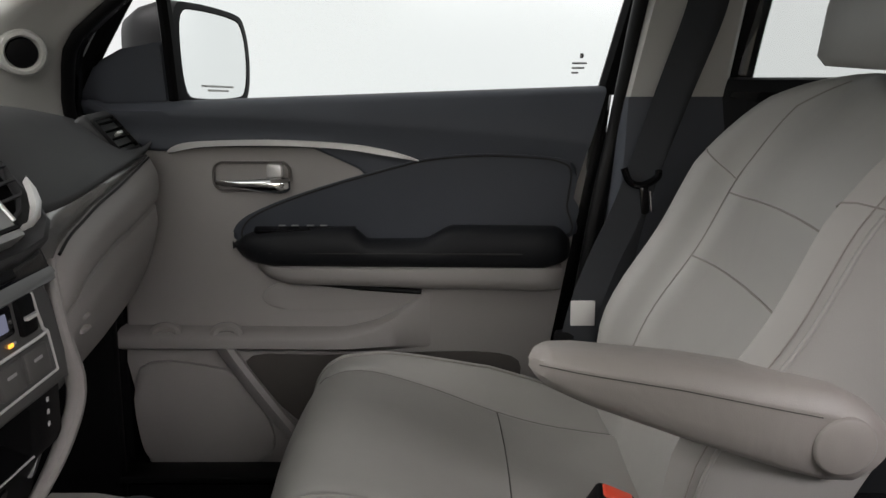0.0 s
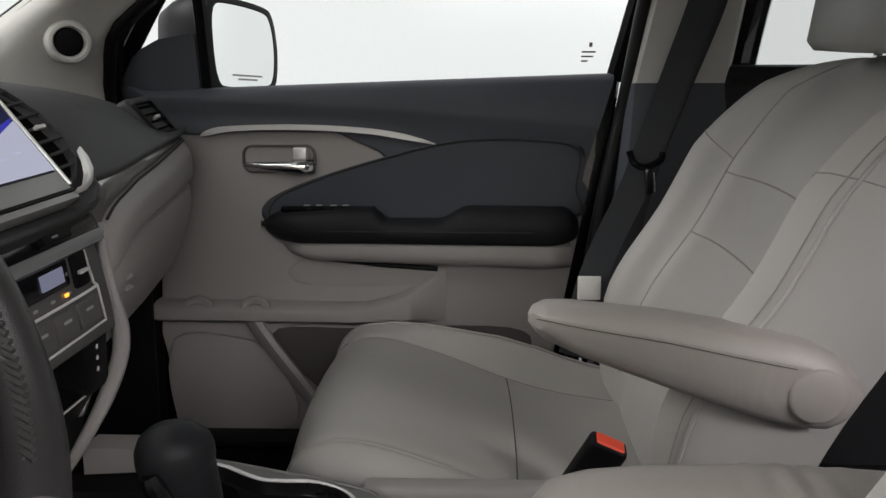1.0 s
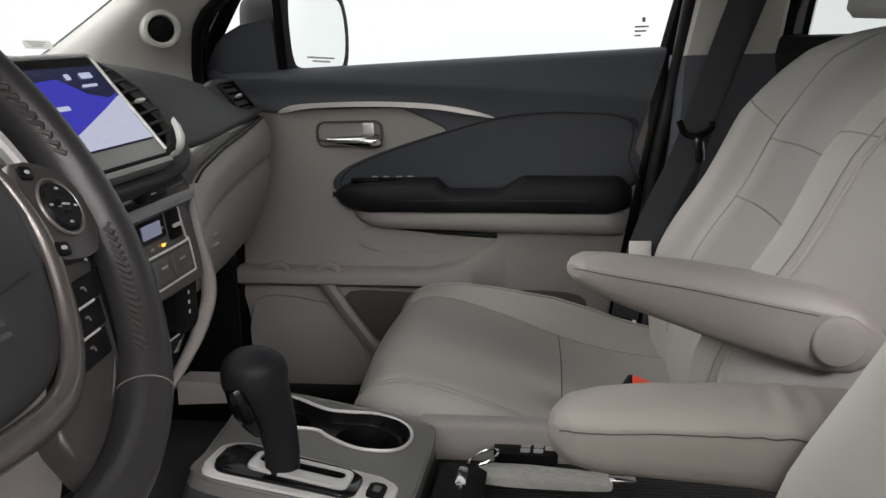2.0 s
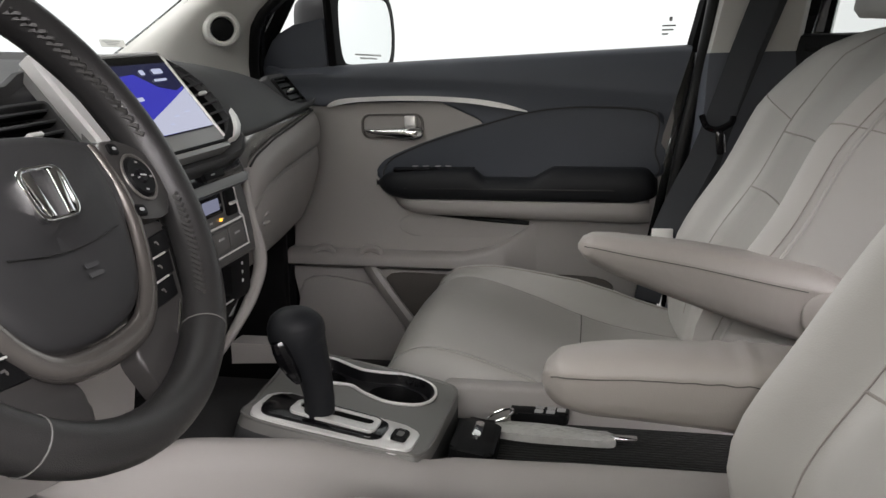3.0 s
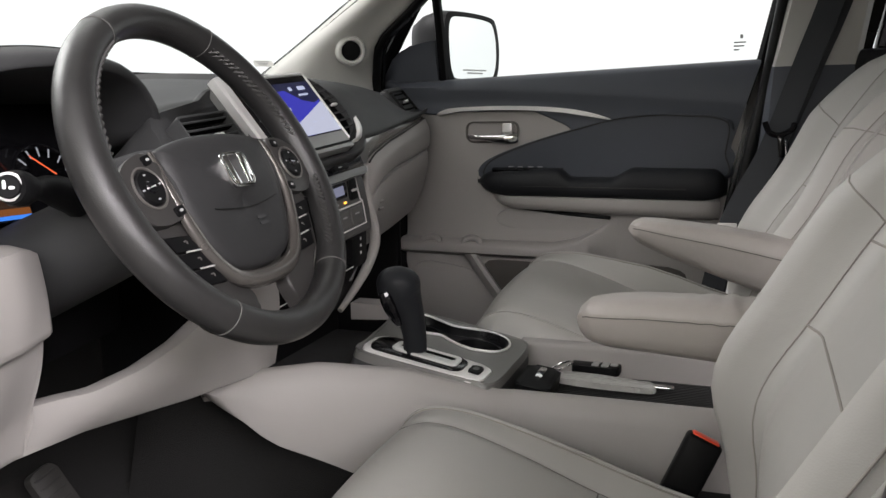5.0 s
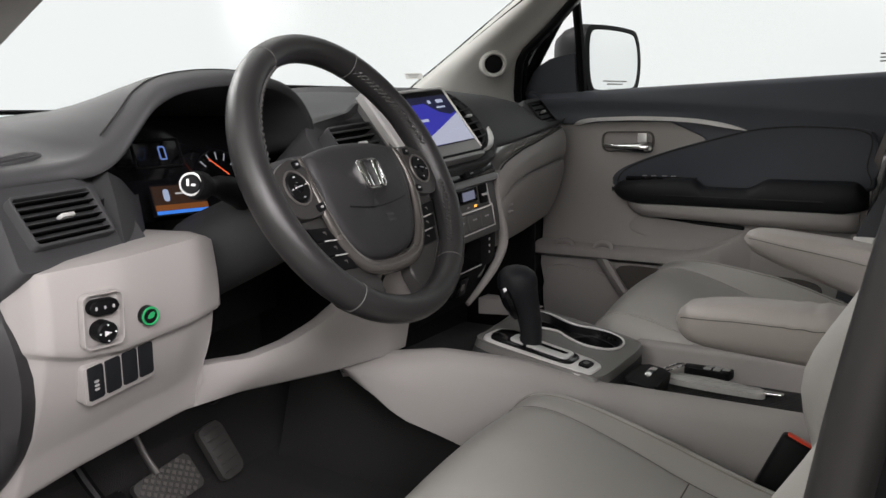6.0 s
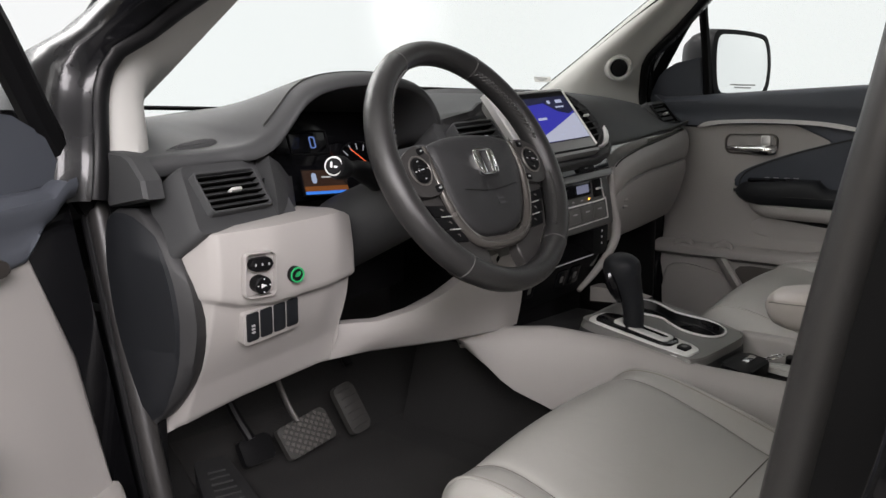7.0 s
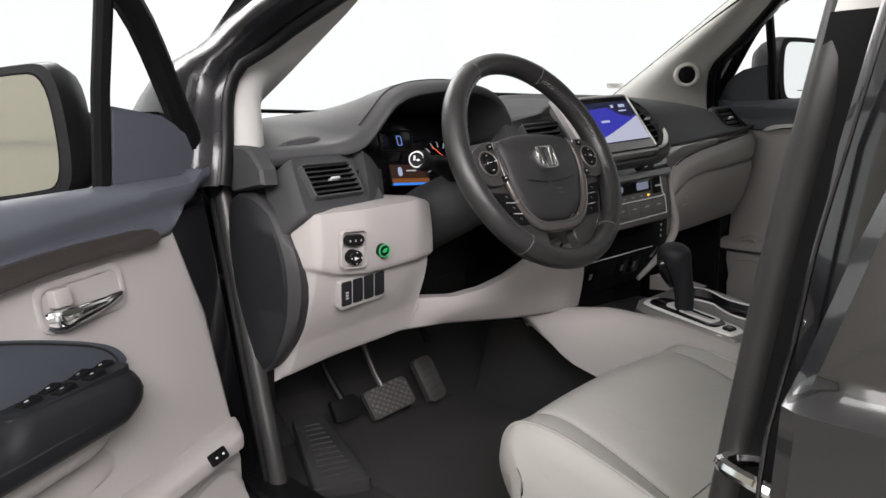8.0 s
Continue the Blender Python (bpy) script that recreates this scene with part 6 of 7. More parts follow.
# body of the console, tray and side walls
rows = []
for k in range(37):
    x = -0.500 + 0.855 * k / 36
    zt, yl = lerp_table([(-0.545, 0.712, 0.385), (-0.478, 0.722, 0.40), (-0.33, 0.735, 0.462), (-0.20, 0.722, 0.508), (-0.12, 0.708, 0.512), (-0.075, 0.699, 0.522), (-0.05, 0.690, 0.552), (0.10, 0.684, 0.572), (0.36, 0.684, 0.575)], x)
    zb = lerp_table([(-0.545, 0.711), (-0.495, 0.706), (-0.47, 0.680), (-0.42, 0.640), (-0.395, 0.612), (-0.30, 0.570), (-0.2, 0.52), (0.36, 0.45)], x)[0]
    h = zt - zb
    rows.append([V(x, yl + 0.036, zt - 0.045), V(x, yl + 0.034, zt - 0.004), V(x, yl + 0.026, zt), V(x, yl + 0.012, zt - 0.004), V(x, yl, zt - 0.03 * min(1, h / 0.1)), V(x, yl - 0.006, zt - 0.5 * h), V(x, yl + 0.004, zb + 0.006), V(x, yl + 0.028, zb), V(x, yl + 0.036, zb + 0.004)])
part("console_side", loft(rows), BEIGE, cons, "beige console side panel", sharp=60)
part("tunnel_side", loft([[V(x, y, z) for y, z in ((0.52, 0.42), (0.585, 0.63), (0.80, 0.63), (0.84, 0.42))] for x in (-0.75, 0.4)]), CARPET, cons, "black carpeted tunnel")
part("tray_wall", box((0.140, 0.800, 0.655), (0.49, 0.034, 0.094), 0.008, 3), BEIGE, cons, "beige console side wall")
part("tray_floor", box((0.13, 0.70, 0.642), (0.46, 0.215, 0.02), 0.004), BLACK, cons, "black tray floor")
for k in range(24):
    part("tray_rib", box((0.13, 0.603 + 0.0074 * k, 0.653), (0.40, 0.003, 0.0014)), MAT, cons)
part("tray_cover", plate(rounded(0.054, 0.105, 0.012), 0.045, 0.006), BLACK, cons, "black sliding tray cover", frame_at((-0.034, 0.648, 0.688), (1, 0, -0.15), (0, 1, 0)))
part("cover_latch", plate(rounded(0.012, 0.045, 0.004), 0.004, 0.0015), CHROME, cons, "chrome tray latch", frame_at((-0.034, 0.665, 0.6905), (1, 0, -0.15), (0, 1, 0)))
part("front_tray", box((-0.43, 0.645, 0.690), (0.30, 0.26, 0.02), 0.006), MAT, cons, "black rubber-lined front tray")
part("stack_foot", loft([[V(-0.372, y, 0.752), V(-0.33, y, 0.745), V(-0.295, y, 0.740), V(-0.34, y, 0.725), V(-0.42, y, 0.72), V(-0.42, y, 0.752)] for y in (0.772, 0.812)]), BEIGE, cons, "beige foot of the stack rail")

# ---- seats ----


def seat(X, side, label, passenger):
    """A leather front seat in its own frame: x to the rear, y across with the armrest towards side, origin on the cushion middle."""
    s = empty("front_seat", label, "car seat", "front seats")

    def p(name, bm, mat, parent=s, lab="", sharp=60):
        return part(name, bm, mat, parent, lab, X, sharp)

    # cushion: sections from the front lip to the rear
    spine = [(-0.205, -0.160, 0.9), (-0.232, -0.10, 0.97), (-0.242, -0.045, 1.0), (-0.230, 0.004, 1.0), (-0.195, 0.034, 1.0), (-0.14, 0.036, 1.0), (-0.05, 0.008, 1.0), (0.045, -0.030, 1.0), (0.14, -0.055, 0.98), (0.30, -0.075, 0.95)]
    pts = smooth([V(a, b, c) for a, b, c in spine], 4)

    inner, outer = (0.212, 0.262) if passenger else (0.245, 0.250)
    AMP = [(-0.20, 0.0), (-0.165, 0.0), (-0.10, 0.014), (-0.035, 0.027), (0.025, 0.042), (0.095, 0.044), (0.185, 0.032), (0.30, 0.02)]

    def reach(y):
        return inner if y * side > 0 else outer

    def cush(k, y):
        """Height over the spine across the seat at its section k."""
        w, a, x = reach(y), abs(y), pts[k].x
        roll = lerp_table([(0, 0.0), (0.25, 0.3), (0.5, 1.0), (1, 1.0)], k / (len(pts) - 1))[0]
        share = (0.12 if passenger else 0.45) if y * side > 0 else (1.0 if passenger else 0.5)
        t = max(0.0, min(1.0, (a - 0.168) / 0.055))
        amp = lerp_table(AMP, x)[0] if k > 12 else 0.0
        bol = amp * share * t * t * (3 - 2 * t)
        crown = 0.009 * (1 - (a / 0.17) ** 2) if a < 0.17 else 0
        groove = -0.0035 * math.exp(-((a - 0.170) / 0.007) ** 2) * (1 if k > 14 else 0)
        edge = -(0.03 + 0.07 * roll) * max(0, (a - (w - 0.038)) / 0.038) ** 2.2
        return bol + crown + groove + edge

    def cpoint(k, y, lift=0.0):
        pt, d = pts[k], pts[min(k + 1, len(pts) - 1)] - pts[max(k - 1, 0)]
        L = math.hypot(d.x, d.y)
        h = cush(k, y) + lift
        wide = (0.93 + 0.07 * min(1, k / (len(pts) - 1) * 2.5)) * pt.z
        return V(pt.x - d.y / L * h, y * wide, pt.y + d.x / L * h)

    rows = []
    across = sorted(set([round(-0.262 + 0.524 * j / 60, 4) for j in range(61)] + [0.163, 0.170, 0.177, -0.163, -0.170, -0.177, inner * side, -outer * side]))
    across = [y for y in across if abs(y) <= reach(y) + 1e-6]
    for k, pt in enumerate(pts):
        f = k / (len(pts) - 1)
        ring = [cpoint(k, y) for y in across]
        ring += [V(pt.x + 0.05 * (1 - f), ring[-1].y * 0.97, -0.17), V(pt.x + 0.05 * (1 - f), ring[0].y * 0.97, -0.17)]
        rows.append(ring)
    cushion = p("cushion", loft(rows), LEATHER, s, "grey leather seat cushion")

    def seam(name, path, parent, mat=SEAM, r=0.0010):
        return p(name, tube(path, r, 6), mat, parent)

    last = len(pts) - 1
    for sg in (-1, 1):
        seam("seam", [cpoint(k, sg * 0.170, 0.0) for k in range(13, last)], cushion, SOFT_SEAM, 0.0008)
        w = reach(sg) - 0.036
        p("welt", tube([cpoint(k, sg * w, 0.0004) for k in range(6, last)], 0.0022, 6), LEATHER, cushion, "raised leather welt")
        seam("seam", [cpoint(k, sg * (w - 0.004), 0.0002) for k in range(6, last)], cushion)
    cross = min(range(13, last), key=lambda k: abs(pts[k].x - 0.045))
    seam("seam", [cpoint(cross, y, 0.0004) for y in [-0.168 + 0.336 * k / 24 for k in range(25)]], cushion, SOFT_SEAM, 0.0009)
    # side valances
    for sg in (-1, 1):
        rowsv = []
        for x, zt in ((-0.18, -0.10), (-0.10, -0.085), (0.10, -0.095), (0.30, -0.10), (0.40, -0.09)):
            rowsv.append([V(x, sg * 0.222, zt), V(x, sg * 0.262, zt - 0.004), V(x, sg * 0.272, zt - 0.02), V(x, sg * 0.268, zt - 0.085), V(x, sg * 0.222, zt - 0.10)])
        p("valance", loft(rowsv), BEIGE, s, "beige seat side cover", 40)
    for sx in (-0.10, 0.24):
        for sg in (-1, 1):
            p("seat_rail", box((sx, sg * 0.19, -0.235), (0.14, 0.03, 0.13), 0.006), BLACK, s, "", 35)

    # backrest: sections from the bottom to the top
    back = [(0.215, -0.08, 0.225, 0.17), (0.238, 0.02, 0.245, 0.17), (0.280, 0.12, 0.262, 0.16), (0.345, 0.22, 0.268, 0.145), (0.395, 0.32, 0.264, 0.135), (0.440, 0.39, 0.250, 0.125), (0.474, 0.435, 0.222, 0.115), (0.500, 0.466, 0.175, 0.09), (0.518, 0.480, 0.12, 0.06)]
    ahead = lambda z: 0.0 if passenger else lerp_table([(0.0, 0.0), (0.08, 0.046), (0.125, 0.056), (0.195, 0.068), (0.255, 0.066), (0.365, 0.055), (0.48, 0.045)], z)[0]
    back = [(x - ahead(z), z, h, t) for x, z, h, t in back]
    bp = [list(q) for q in zip(*[[v for v in c] for c in ([smooth([V(a[i], 0, 0) for a in back], 4) for i in range(4)])])]
    bp = [[q.x for q in r] for r in bp]
    lean = radians(24)
    fx, fz = -math.cos(lean), math.sin(lean) * 0.9

    def bol_at(f, a):
        amp = lerp_table([(0, 0.012), (0.10, 0.045), (0.20, 0.066), (0.5, 0.072), (0.72, 0.050), (0.9, 0.012), (1, 0.0)], f)[0]
        return amp * math.exp(-((a - 0.86) / 0.15) ** 2)

    def wide(f, q):
        """The backrest is cut in beside the armrest."""
        if q * side <= 0:
            return 1.0
        return lerp_table([(0, 0.84), (0.6, 0.82), (0.85, 0.95), (1, 1.0)], f)[0]

    rows = []
    nb = len(bp)
    for k, (x, z, half, th) in enumerate(bp):
        f = k / (nb - 1)
        ring = []
        for j in range(45):
            q = -1 + 2 * j / 44
            a = abs(q)
            h = bol_at(f, a) + 0.012 * (1 - (a / 0.7) ** 2 if a < 0.7 else 0) - 0.07 * max(0, (a - 0.88) / 0.12) ** 2.2 - 0.01
            ring.append(V(x + fx * h, half * wide(f, q) * math.copysign(a ** 0.95, q), z + fz * h))
        for j in range(9):
            q = 1 - 2 * j / 8
            ring.append(V(x - fx * th * (0.85 + 0.15 * (1 - q * q)), half * wide(f, q) * 0.96 * q, z - fz * th * 0.8))
        rows.append(ring)
    rest = p("backrest", loft(rows), LEATHER, s, "grey leather backrest with side bolsters")

    def on_back(f, q):
        i = f * (nb - 1)
        a, b = bp[int(i)], bp[min(int(i) + 1, nb - 1)]
        t = i - int(i)
        x, z, half, th = [u + (v - u) * t for u, v in zip(a, b)]
        al = abs(q)
        h = bol_at(f, al) + 0.012 * (1 - (al / 0.7) ** 2 if al < 0.7 else 0) - 0.07 * max(0, (al - 0.88) / 0.12) ** 2.2 - 0.01 + 0.0004
        return V(x + fx * h, half * wide(f, q) * math.copysign(al ** 0.95, q), z + fz * h)

    for sg in (-1, 1):
        seam("seam", [on_back(0.08 + 0.80 * k / 30, sg * lerp_table([(0, 0.68), (12, 0.68), (18, 0.69), (24, 0.72), (30, 0.70)], k)[0]) for k in range(31)], rest)
        seam("seam", [on_back(0.500 + 0.055 * k / 8, sg * (0.68 + 0.30 * k / 8)) for k in range(9)], rest)
        p("piping", tube([on_back(0.03 + 0.80 * k / 30, sg * 0.945) for k in range(31)], 0.0026, 8), LEATHER, rest, "raised piping")
        seam("seam", [on_back(0.03 + 0.80 * k / 30, sg * 0.932) for k in range(31)], rest, SEAM, 0.0009)
    for f0 in (0.36, 0.475):
        seam("seam", [on_back(f0 + 0.012 * math.cos(math.pi * q / 1.36), q) for q in [-0.68 + 1.36 * k / 20 for k in range(21)]], rest, SEAM, 0.0014)
    # headrest
    rows = []
    for z, half, t0, t1 in ((0.484, 0.08, 0.05, 0.04), (0.486, 0.125, 0.078, 0.055), (0.498, 0.137, 0.088, 0.06), (0.56, 0.142, 0.090, 0.06), (0.63, 0.130, 0.08, 0.055), (0.675, 0.108, 0.06, 0.04), (0.69, 0.07, 0.03, 0.02)):
        xc = 0.520 - (0 if passenger else 0.03) + (z - 0.488) * 0.16
        rows.append([V(xc + (t1 if math.cos(a) > 0 else t0) * math.copysign(abs(math.cos(a)) ** 0.6, math.cos(a)), half * math.copysign(abs(math.sin(a)) ** 0.6, math.sin(a)), z) for a in [2 * math.pi * j / 32 for j in range(32)]])
    hr = p("headrest", loft(rows), LEATHER, s, "grey leather headrest")
    for sg in (-1, 1):
        p("headrest_post", tube([V(0.520 - (0 if passenger else 0.03), sg * 0.06, 0.44), V(0.526 - (0 if passenger else 0.03), sg * 0.06, 0.52)], 0.006, 8), CHROME, hr, "steel headrest post")
    # armrest on the inner side
    rows = []
    arm_at = []
    arm_y, arm_x, arm_z = (0.2125, 0.0, 0.0) if passenger else (0.2465, -0.012, -0.024)
    for k in range(81):
        f = (k / 80) ** 1.25
        x = (0.049 + 0.366 * f) if passenger else (0.018 + 0.397 * f)
        if passenger:
            zt = lerp_table([(0.049, 0.2115), (0.054, 0.2195), (0.068, 0.2245), (0.095, 0.2235), (0.195, 0.2135), (0.319, 0.193), (0.351, 0.187), (0.385, 0.170), (0.405, 0.148), (0.415, 0.128)], x)[0]
            zb = lerp_table([(0.049, 0.204), (0.056, 0.193), (0.066, 0.186), (0.113, 0.165), (0.199, 0.133), (0.303, 0.098), (0.345, 0.087), (0.375, 0.085), (0.395, 0.092), (0.408, 0.104), (0.415, 0.116)], x)[0]
        else:
            zt = lerp_table([(0.018, 0.196), (0.022, 0.207), (0.034, 0.217), (0.06, 0.222), (0.10, 0.226), (0.205, 0.228), (0.30, 0.222), (0.36, 0.206), (0.39, 0.185), (0.415, 0.150)], x)[0]
            zb = lerp_table([(0.018, 0.184), (0.022, 0.174), (0.032, 0.1665), (0.055, 0.161), (0.18, 0.153), (0.30, 0.135), (0.36, 0.120), (0.395, 0.126), (0.415, 0.140)], x)[0]
            zt += 0.0013 * math.sin(2 * math.pi * (x - 0.1) / 0.024) * max(0.0, 1 - abs(x - 0.20) / 0.075)
        half = lerp_table([(0, 0.008), (0.02, 0.019), (0.05, 0.029), (0.12, 0.035), (0.6, 0.037), (0.9, 0.037), (0.97, 0.028), (1, 0.015)], f)[0]
        zs = zt - 0.26 * (zt - zb)
        x, zt, zb, zs = x + arm_x, zt + arm_z, zb + arm_z, zs + arm_z
        arm_at.append((x, half, zs))
        prof = [(0.0, zt), (0.55, zt - 0.001), (0.82, zt - 0.005), (0.96, zs + 0.004), (1.0, zs + 0.001), (0.988, zs - 0.0015), (1.0, zs - 0.005), (0.99, (zs + zb) / 2), (0.86, zb + 0.012), (0.62, zb + 0.003), (0.0, zb)]
        prof = prof + [(-u, z) for u, z in prof[-2:0:-1]]
        rows.append([V(x, side * arm_y + half * u, max(zb, min(zt, z))) for u, z in prof])
    arm = p("armrest", loft(rows), LEATHER_WARM, s, "worn grey leather folding armrest")
    for sg in (-1, 1):
        seam("armrest_seam", [V(x, side * arm_y + sg * half * 0.985, zs - 0.001) for x, half, zs in arm_at[4:66]], arm, SOFT_SEAM, 0.0008)
    p("pivot_cap", loft([[V(0.356 + arm_x + r * math.cos(a), side * (arm_y + dy), 0.133 + arm_z + r * math.sin(a)) for a in [2 * math.pi * j / 28 for j in range(28)]] for r, dy in ((0.031, 0.030), (0.031, 0.0385), (0.028, 0.0405), (0.005, 0.041))]), LEATHER_WARM, arm, "round armrest pivot cap")
    # buckle
    bk = p("buckle", box((0, 0, -0.01), (0.046, 0.026, 0.10), 0.006, 3), BLACK, s, "black seat belt buckle")
    bm_ = Matrix.Translation((0.132 if passenger else 0.150, side * (0.196 if passenger else 0.248), 0.018 if passenger else -0.022)) @ Matrix.Rotation(radians(24), 4, "Y") @ Matrix.Rotation(radians(-14 * side), 4, "X")
    bk.data.transform(X.inverted()), bk.data.transform(X @ bm_)
    rd = p("release", box((0, 0, 0), (0.036, 0.019, 0.012), 0.003, 2), RED, bk, "red release button")
    rd.data.transform(X.inverted()), rd.data.transform(X @ bm_ @ Matrix.Translation((0, 0, 0.036)))
    return s


seat(UNLEVEL @ Matrix.Translation((0.035, 0.980, 0.685)), -1, "grey leather front passenger seat with folding armrest", True)
seat(UNLEVEL @ Matrix.Translation((0.055, 0.195, 0.685)), 1, "grey leather driver's seat with folding armrest", False)

# ---- passenger seat belt ----
belt = empty("seat_belt", "dark seat belt hanging down the passenger pillar", "seat belt")


def strap(path, w, t=0.0016):
    rings = []
    for i, q in enumerate(path):
        a, b = path[max(i - 1, 0)], path[min(i + 1, len(path) - 1)]
        d = (b - a).normalized()
        across = d.cross(V(0.25, 1, 0.1)).normalized()
        nrm = across.cross(d).normalized()
        rings.append([q + across * w / 2 + nrm * t, q - across * w / 2 + nrm * t, q - across * w / 2 - nrm * t, q + across * w / 2 - nrm * t])
    return loft(rings)


part("webbing", strap(smooth([V(0.426, 1.330, 1.40), V(0.414, 1.338, 1.316), V(0.372, 1.342, 1.185), V(0.327, 1.345, 1.045), V(0.300, 1.343, 0.975), V(0.262, 1.325, 0.90), V(0.230, 1.306, 0.82), V(0.205, 1.31, 0.70)], 6), 0.050), WEBBING, belt, "dark woven webbing")
part("webbing", strap(smooth([V(0.440, 1.338, 1.40), V(0.430, 1.348, 1.316), V(0.375, 1.358, 1.16), V(0.322, 1.362, 1.00), V(0.285, 1.362, 0.80), V(0.270, 1.36, 0.55)], 6), 0.050), WEBBING, belt, "dark woven webbing")
part("belt_guide", box((0.419, 1.335, 1.350), (0.085, 0.024, 0.034), 0.010, 3), BEIGE, belt, "grey belt guide loop")
tg = part("belt_tongue", tube(smooth([V(0.296, 1.330, 1.062), V(0.306, 1.328, 1.040), V(0.326, 1.326, 1.034), V(0.350, 1.328, 1.046), V(0.354, 1.332, 1.058)], 4), 0.006, 8), PIANO, belt, "black belt tongue")
part("tongue_plate", plate(rounded(0.013, 0.05, 0.004), 0.004, 0.001), PIANO, tg, "steel tongue plate", frame_at((0.330, 1.322, 1.012), (1, 0, 0.1), (-0.15, 0, 1)))
part("tongue_edge", tube([V(0.3375, 1.319, 1.025), V(0.341, 1.319, 0.992)], 0.0016, 6), CHROME, tg)
part("belt_tag", box((0.229, 1.297, 0.826), (0.040, 0.006, 0.042), 0.002), WHITE, belt, "white belt tag")
part("belt_anchor", box((0.215, 1.315, 0.765), (0.06, 0.02, 0.055), 0.008), BLACK, belt)

# ---- pedals and mats ----
PEDAL = surf("worn_pedal_rubber", (0.036, 0.035, 0.033), 0.55, grain=600, bump=0.3, var=0.25, big=50)
brake = empty("brake_pedal", "brake pedal with ribbed rubber pad on a steel arm", "pedal")
bm_ = frame_at((-0.720, 0.232, 0.506), (0.02, 1, 0.17), (-0.55, 0, 0.83))
part("pedal_pad", plate(rounded(0.115, 0.066, 0.008), 0.014, 0.004), PEDAL, brake, "ribbed rubber pad", bm_)
# diamond studs, paler than the pad under them
studs = []
for i in range(-6, 7):
    for j in range(-4, 5):
        if (i + j) % 2 == 0 and abs(i) < 6 + (abs(j) < 4):
            b = box((0, 0, 0), (0.0066, 0.0066, 0.004))
            b.transform(Matrix.Translation((0.0082 * i, 0.0070 * j, 0.0014)) @ Matrix.Rotation(radians(45), 4, "Z"))
            studs.append(b)
part("tread_studs", merge(*studs), surf("pale_stud_rubber", (0.085, 0.08, 0.074), 0.5, grain=600, bump=0.3, var=0.25, big=50), brake, "pale diamond tread", bm_)
part("pedal_arm", tube(smooth([V(-0.722, 0.210, 0.535), V(-0.745, 0.203, 0.570), V(-0.79, 0.195, 0.66), V(-0.84, 0.195, 0.76)], 5), 0.006, 8, flat=0.5), surf("dull_steel", (0.13, 0.127, 0.122), 0.45, metal=0.9, bump=0.1), brake, "bare steel arm")
gas = empty("accelerator_pedal", "long black accelerator pedal", "pedal")
part("pedal_plate", plate(rounded(0.052, 0.105, 0.012), 0.016, 0.005), PEDAL, gas, "", frame_at((-0.725, 0.355, 0.522), (0.0, 1, 0.19), (-0.45, 0, 0.89)))
for k in range(6):
    part("pedal_rib", box((0.0, -0.040 + 0.016 * k, 0.0005), (0.040, 0.004, 0.003), 0.001, 1), PEDAL, gas, "", frame_at((-0.725, 0.355, 0.522), (0.0, 1, 0.19), (-0.45, 0, 0.89)))
part("pedal_arm", tube([V(-0.755, 0.375, 0.60), V(-0.86, 0.375, 0.72)], 0.010, 8), BLACK, gas)
park = empty("parking_brake", "small black parking brake pedal", "pedal")
part("pedal_pad", plate(rounded(0.065, 0.05, 0.008), 0.016, 0.004), RUBBER, park, "", frame_at((-0.715, 0.112, 0.512), (0.05, 1, 0.06), (-0.5, 0, 0.86)))
part("pedal_arm", tube(smooth([V(-0.725, 0.105, 0.53), V(-0.77, 0.090, 0.60), V(-0.80, 0.07, 0.72)], 5), 0.009, 8), BLACK, park)
mat = tagged(part("floor_mat", loft([[V(x, y, z) for x, z in ((-0.86, 0.512), (-0.78, 0.452), (-0.74, 0.447), (-0.10, 0.432), (-0.10, 0.425), (-0.74, 0.44), (-0.79, 0.446), (-0.87, 0.506))] for y in (0.02, 0.44)]), MAT_PILE), "black carpeted driver's floor mat", "floor mat")
rest_ = empty("foot_rest", "black ribbed foot rest by the door", "foot rest")
fm = frame_at((-0.655, 0.010, 0.474), (0.37, 1, 0.05), (-0.33, 0.12, 0.035))
part("rest_plate", plate([(x * (1 - 0.6 * (y + 0.0) / 0.30), y) for x, y in rounded(0.085, 0.30, 0.012)], 0.03, 0.005), MAT, rest_, "", fm)
for k in range(11):
    part("rest_rib", box((0, -0.115 + 0.021 * k, 0.001), (0.062 - 0.003 * k, 0.006, 0.004), 0.001, 1), MAT, rest_, "", fm)

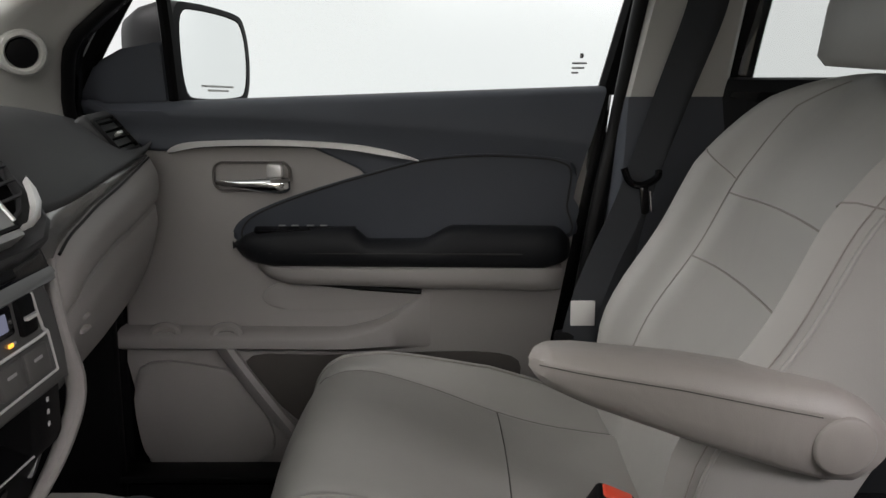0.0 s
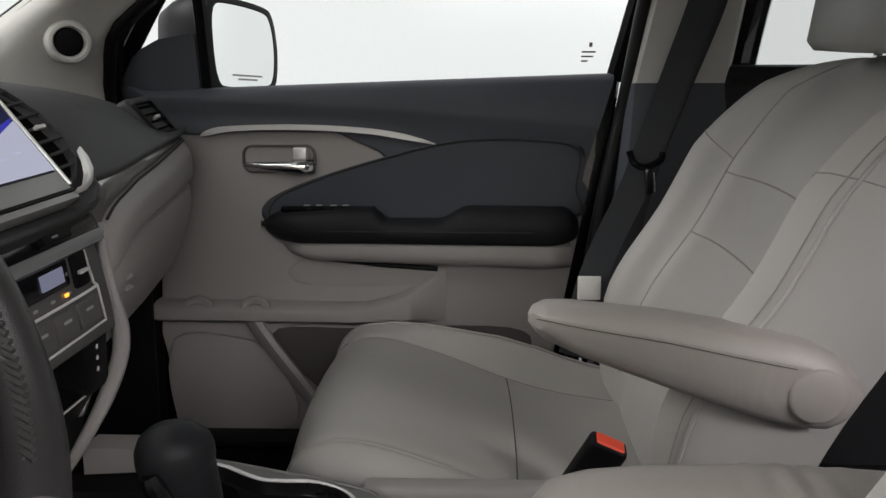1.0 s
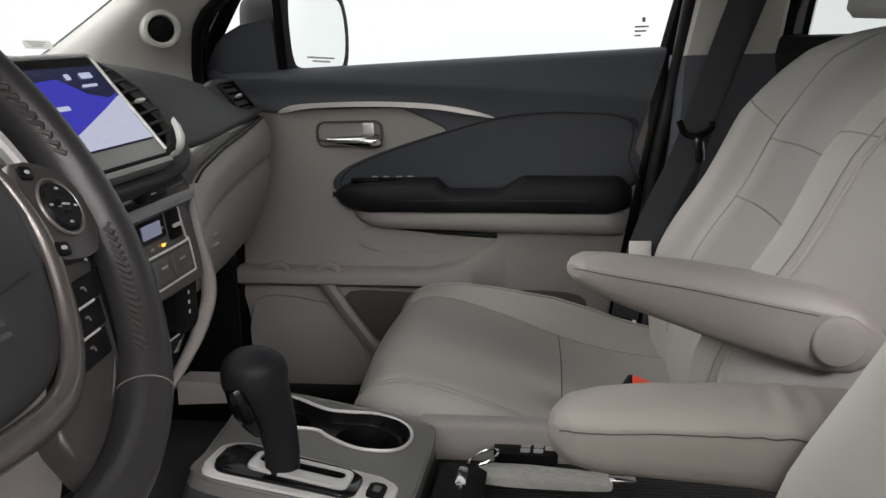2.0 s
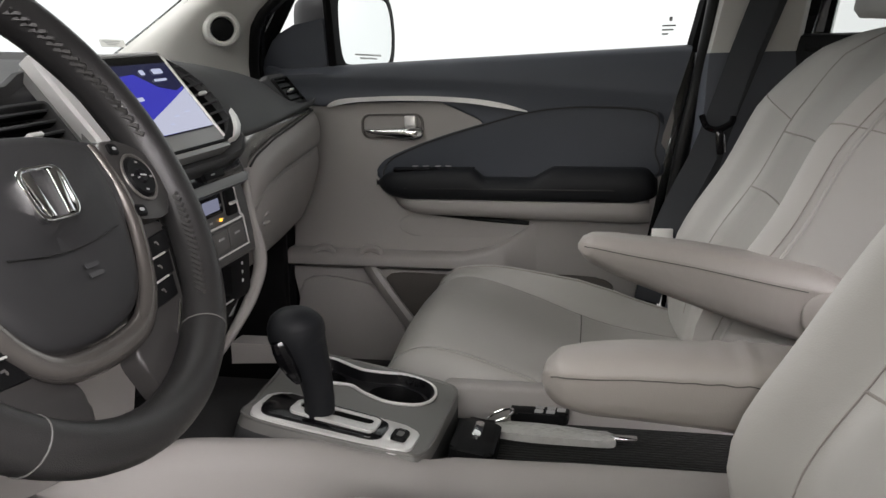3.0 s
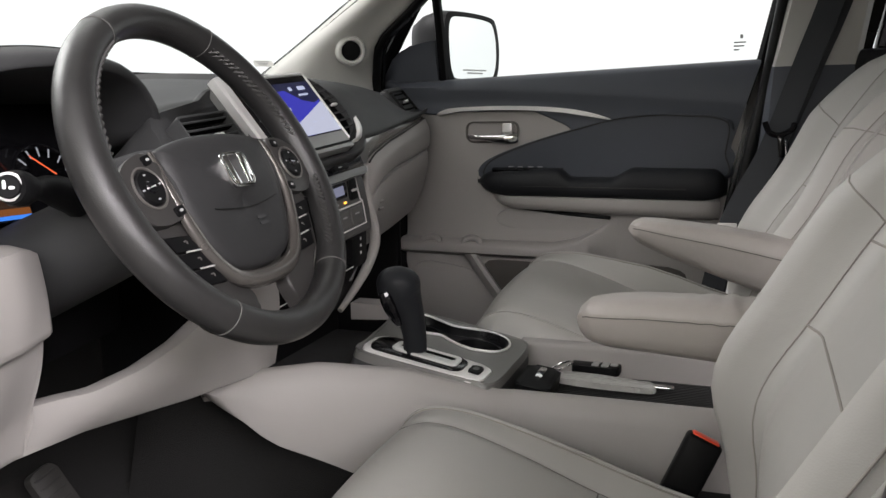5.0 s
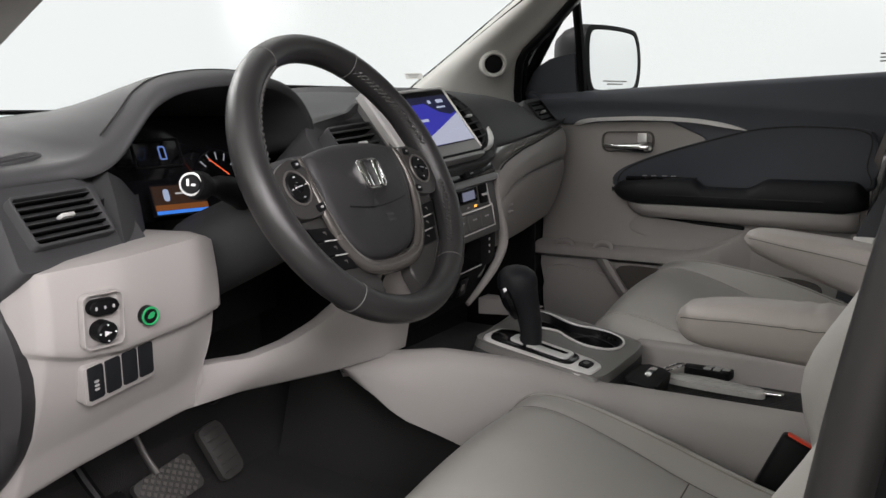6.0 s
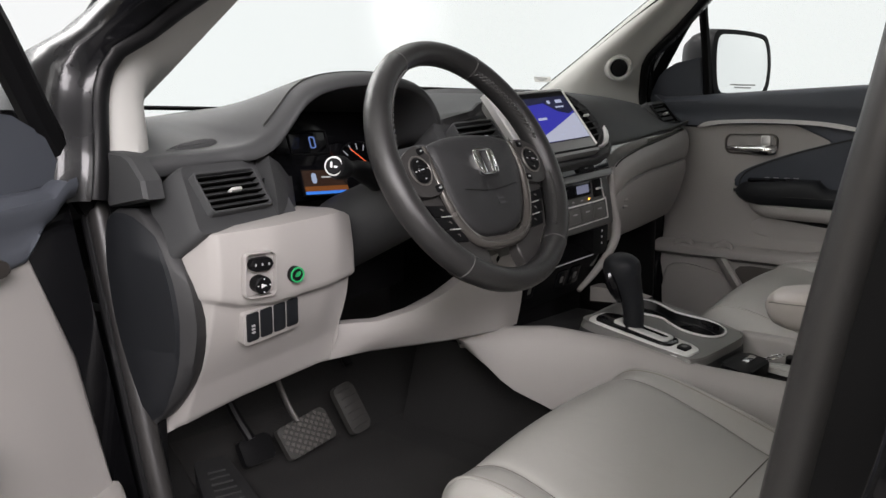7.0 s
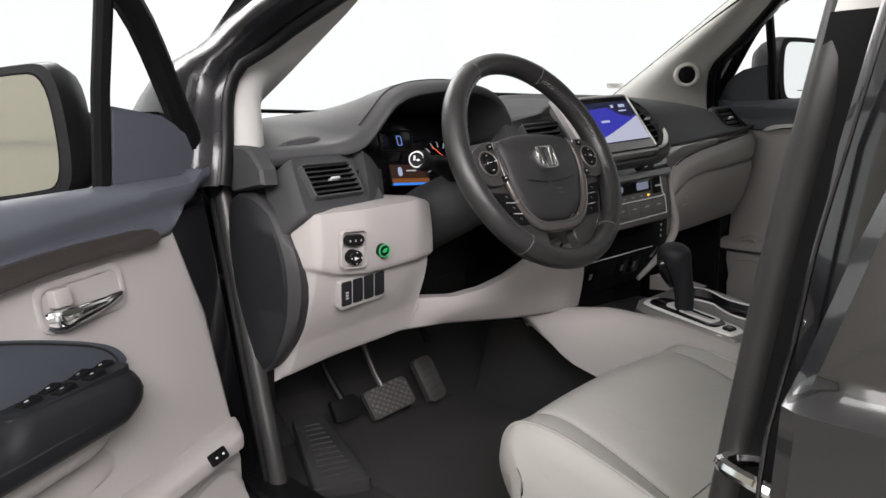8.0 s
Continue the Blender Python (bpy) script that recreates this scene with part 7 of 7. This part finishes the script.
# ---- keys in the tray ----
fob = empty("key_fob", "black key fob with four grey buttons in the tray", "key fob")
fmx = frame_at((0.035, 0.775, 0.676), (1, -0.05, 0), (0.05, 1, 0))
part("fob_body", plate(rounded(0.080, 0.040, 0.012), 0.014, 0.005), BLACK, fob, "", fmx)
for q in ((0.000, 0.006), (0.016, 0.006), (0.000, -0.009), (0.016, -0.009), (0.03, 0.0)):
    part("fob_button", plate(rounded(0.012, 0.011, 0.002, 2, *q), 0.002, 0.0005), GREYPRINT, fob, "grey fob button", fmx @ Matrix.Translation((0, 0, 0.0015)))
keys = empty("key_pouch", "clear plastic key pouch on a steel ring in the tray", "key pouch")
km = frame_at((0.06, 0.72, 0.668), (1, 0.02, -0.02), (0, 1, 0))
part("pouch", plate(smooth([V(*q, 0) for q in ((-0.075, 0.022), (-0.02, 0.024), (0.05, 0.014), (0.075, 0.012), (0.075, -0.014), (0.04, -0.018), (-0.03, -0.018), (-0.08, -0.01), (-0.09, 0.006))], 4, True), 0.010, 0.004), surf("crumpled_clear_plastic", (0.48, 0.48, 0.455), 0.15, bump=0.9, grain=120, var=0.15, big=60, depth=0.003), keys, "crinkled clear pouch", km)
part("key_blade", plate(rounded(0.035, 0.014, 0.003, 3, 0.088, 0.0), 0.004, 0.001), CHROME, keys, "steel key end", km)
part("key_ring", tube([V(-0.075 + 0.018 * math.cos(2 * math.pi * k / 24), 0.012 + 0.018 * math.sin(2 * math.pi * k / 24), 0.012 + 0.008 * math.cos(2 * math.pi * k / 24)) for k in range(24)], 0.0015, 6, closed=True), CHROME, keys, "steel split ring", km)

# ---- stand everything upright, each thing on its own base ----
bpy.context.view_layer.update()
for ob in [o for o in scene.objects if o.parent is None and o.type == "EMPTY"]:
    meshes = [o for o in ob.children_recursive if o.type == "MESH"]
    placed = {o: LEVEL @ o.matrix_world for o in meshes}
    if ob.name.startswith("ceiling_light"):
        placed = {o: o.matrix_world.copy() for o in meshes}
    pts = [placed[o] @ Vector(q) for o in meshes for q in o.bound_box]
    base = Vector(((min(q.x for q in pts) + max(q.x for q in pts)) / 2, (min(q.y for q in pts) + max(q.y for q in pts)) / 2, min(q.z for q in pts)))
    ob.location = base
    for o in meshes:
        o.data.transform(Matrix.Translation(-base) @ placed[o])
        o.matrix_basis = Matrix.Identity(4)
mat.data.transform(LEVEL)
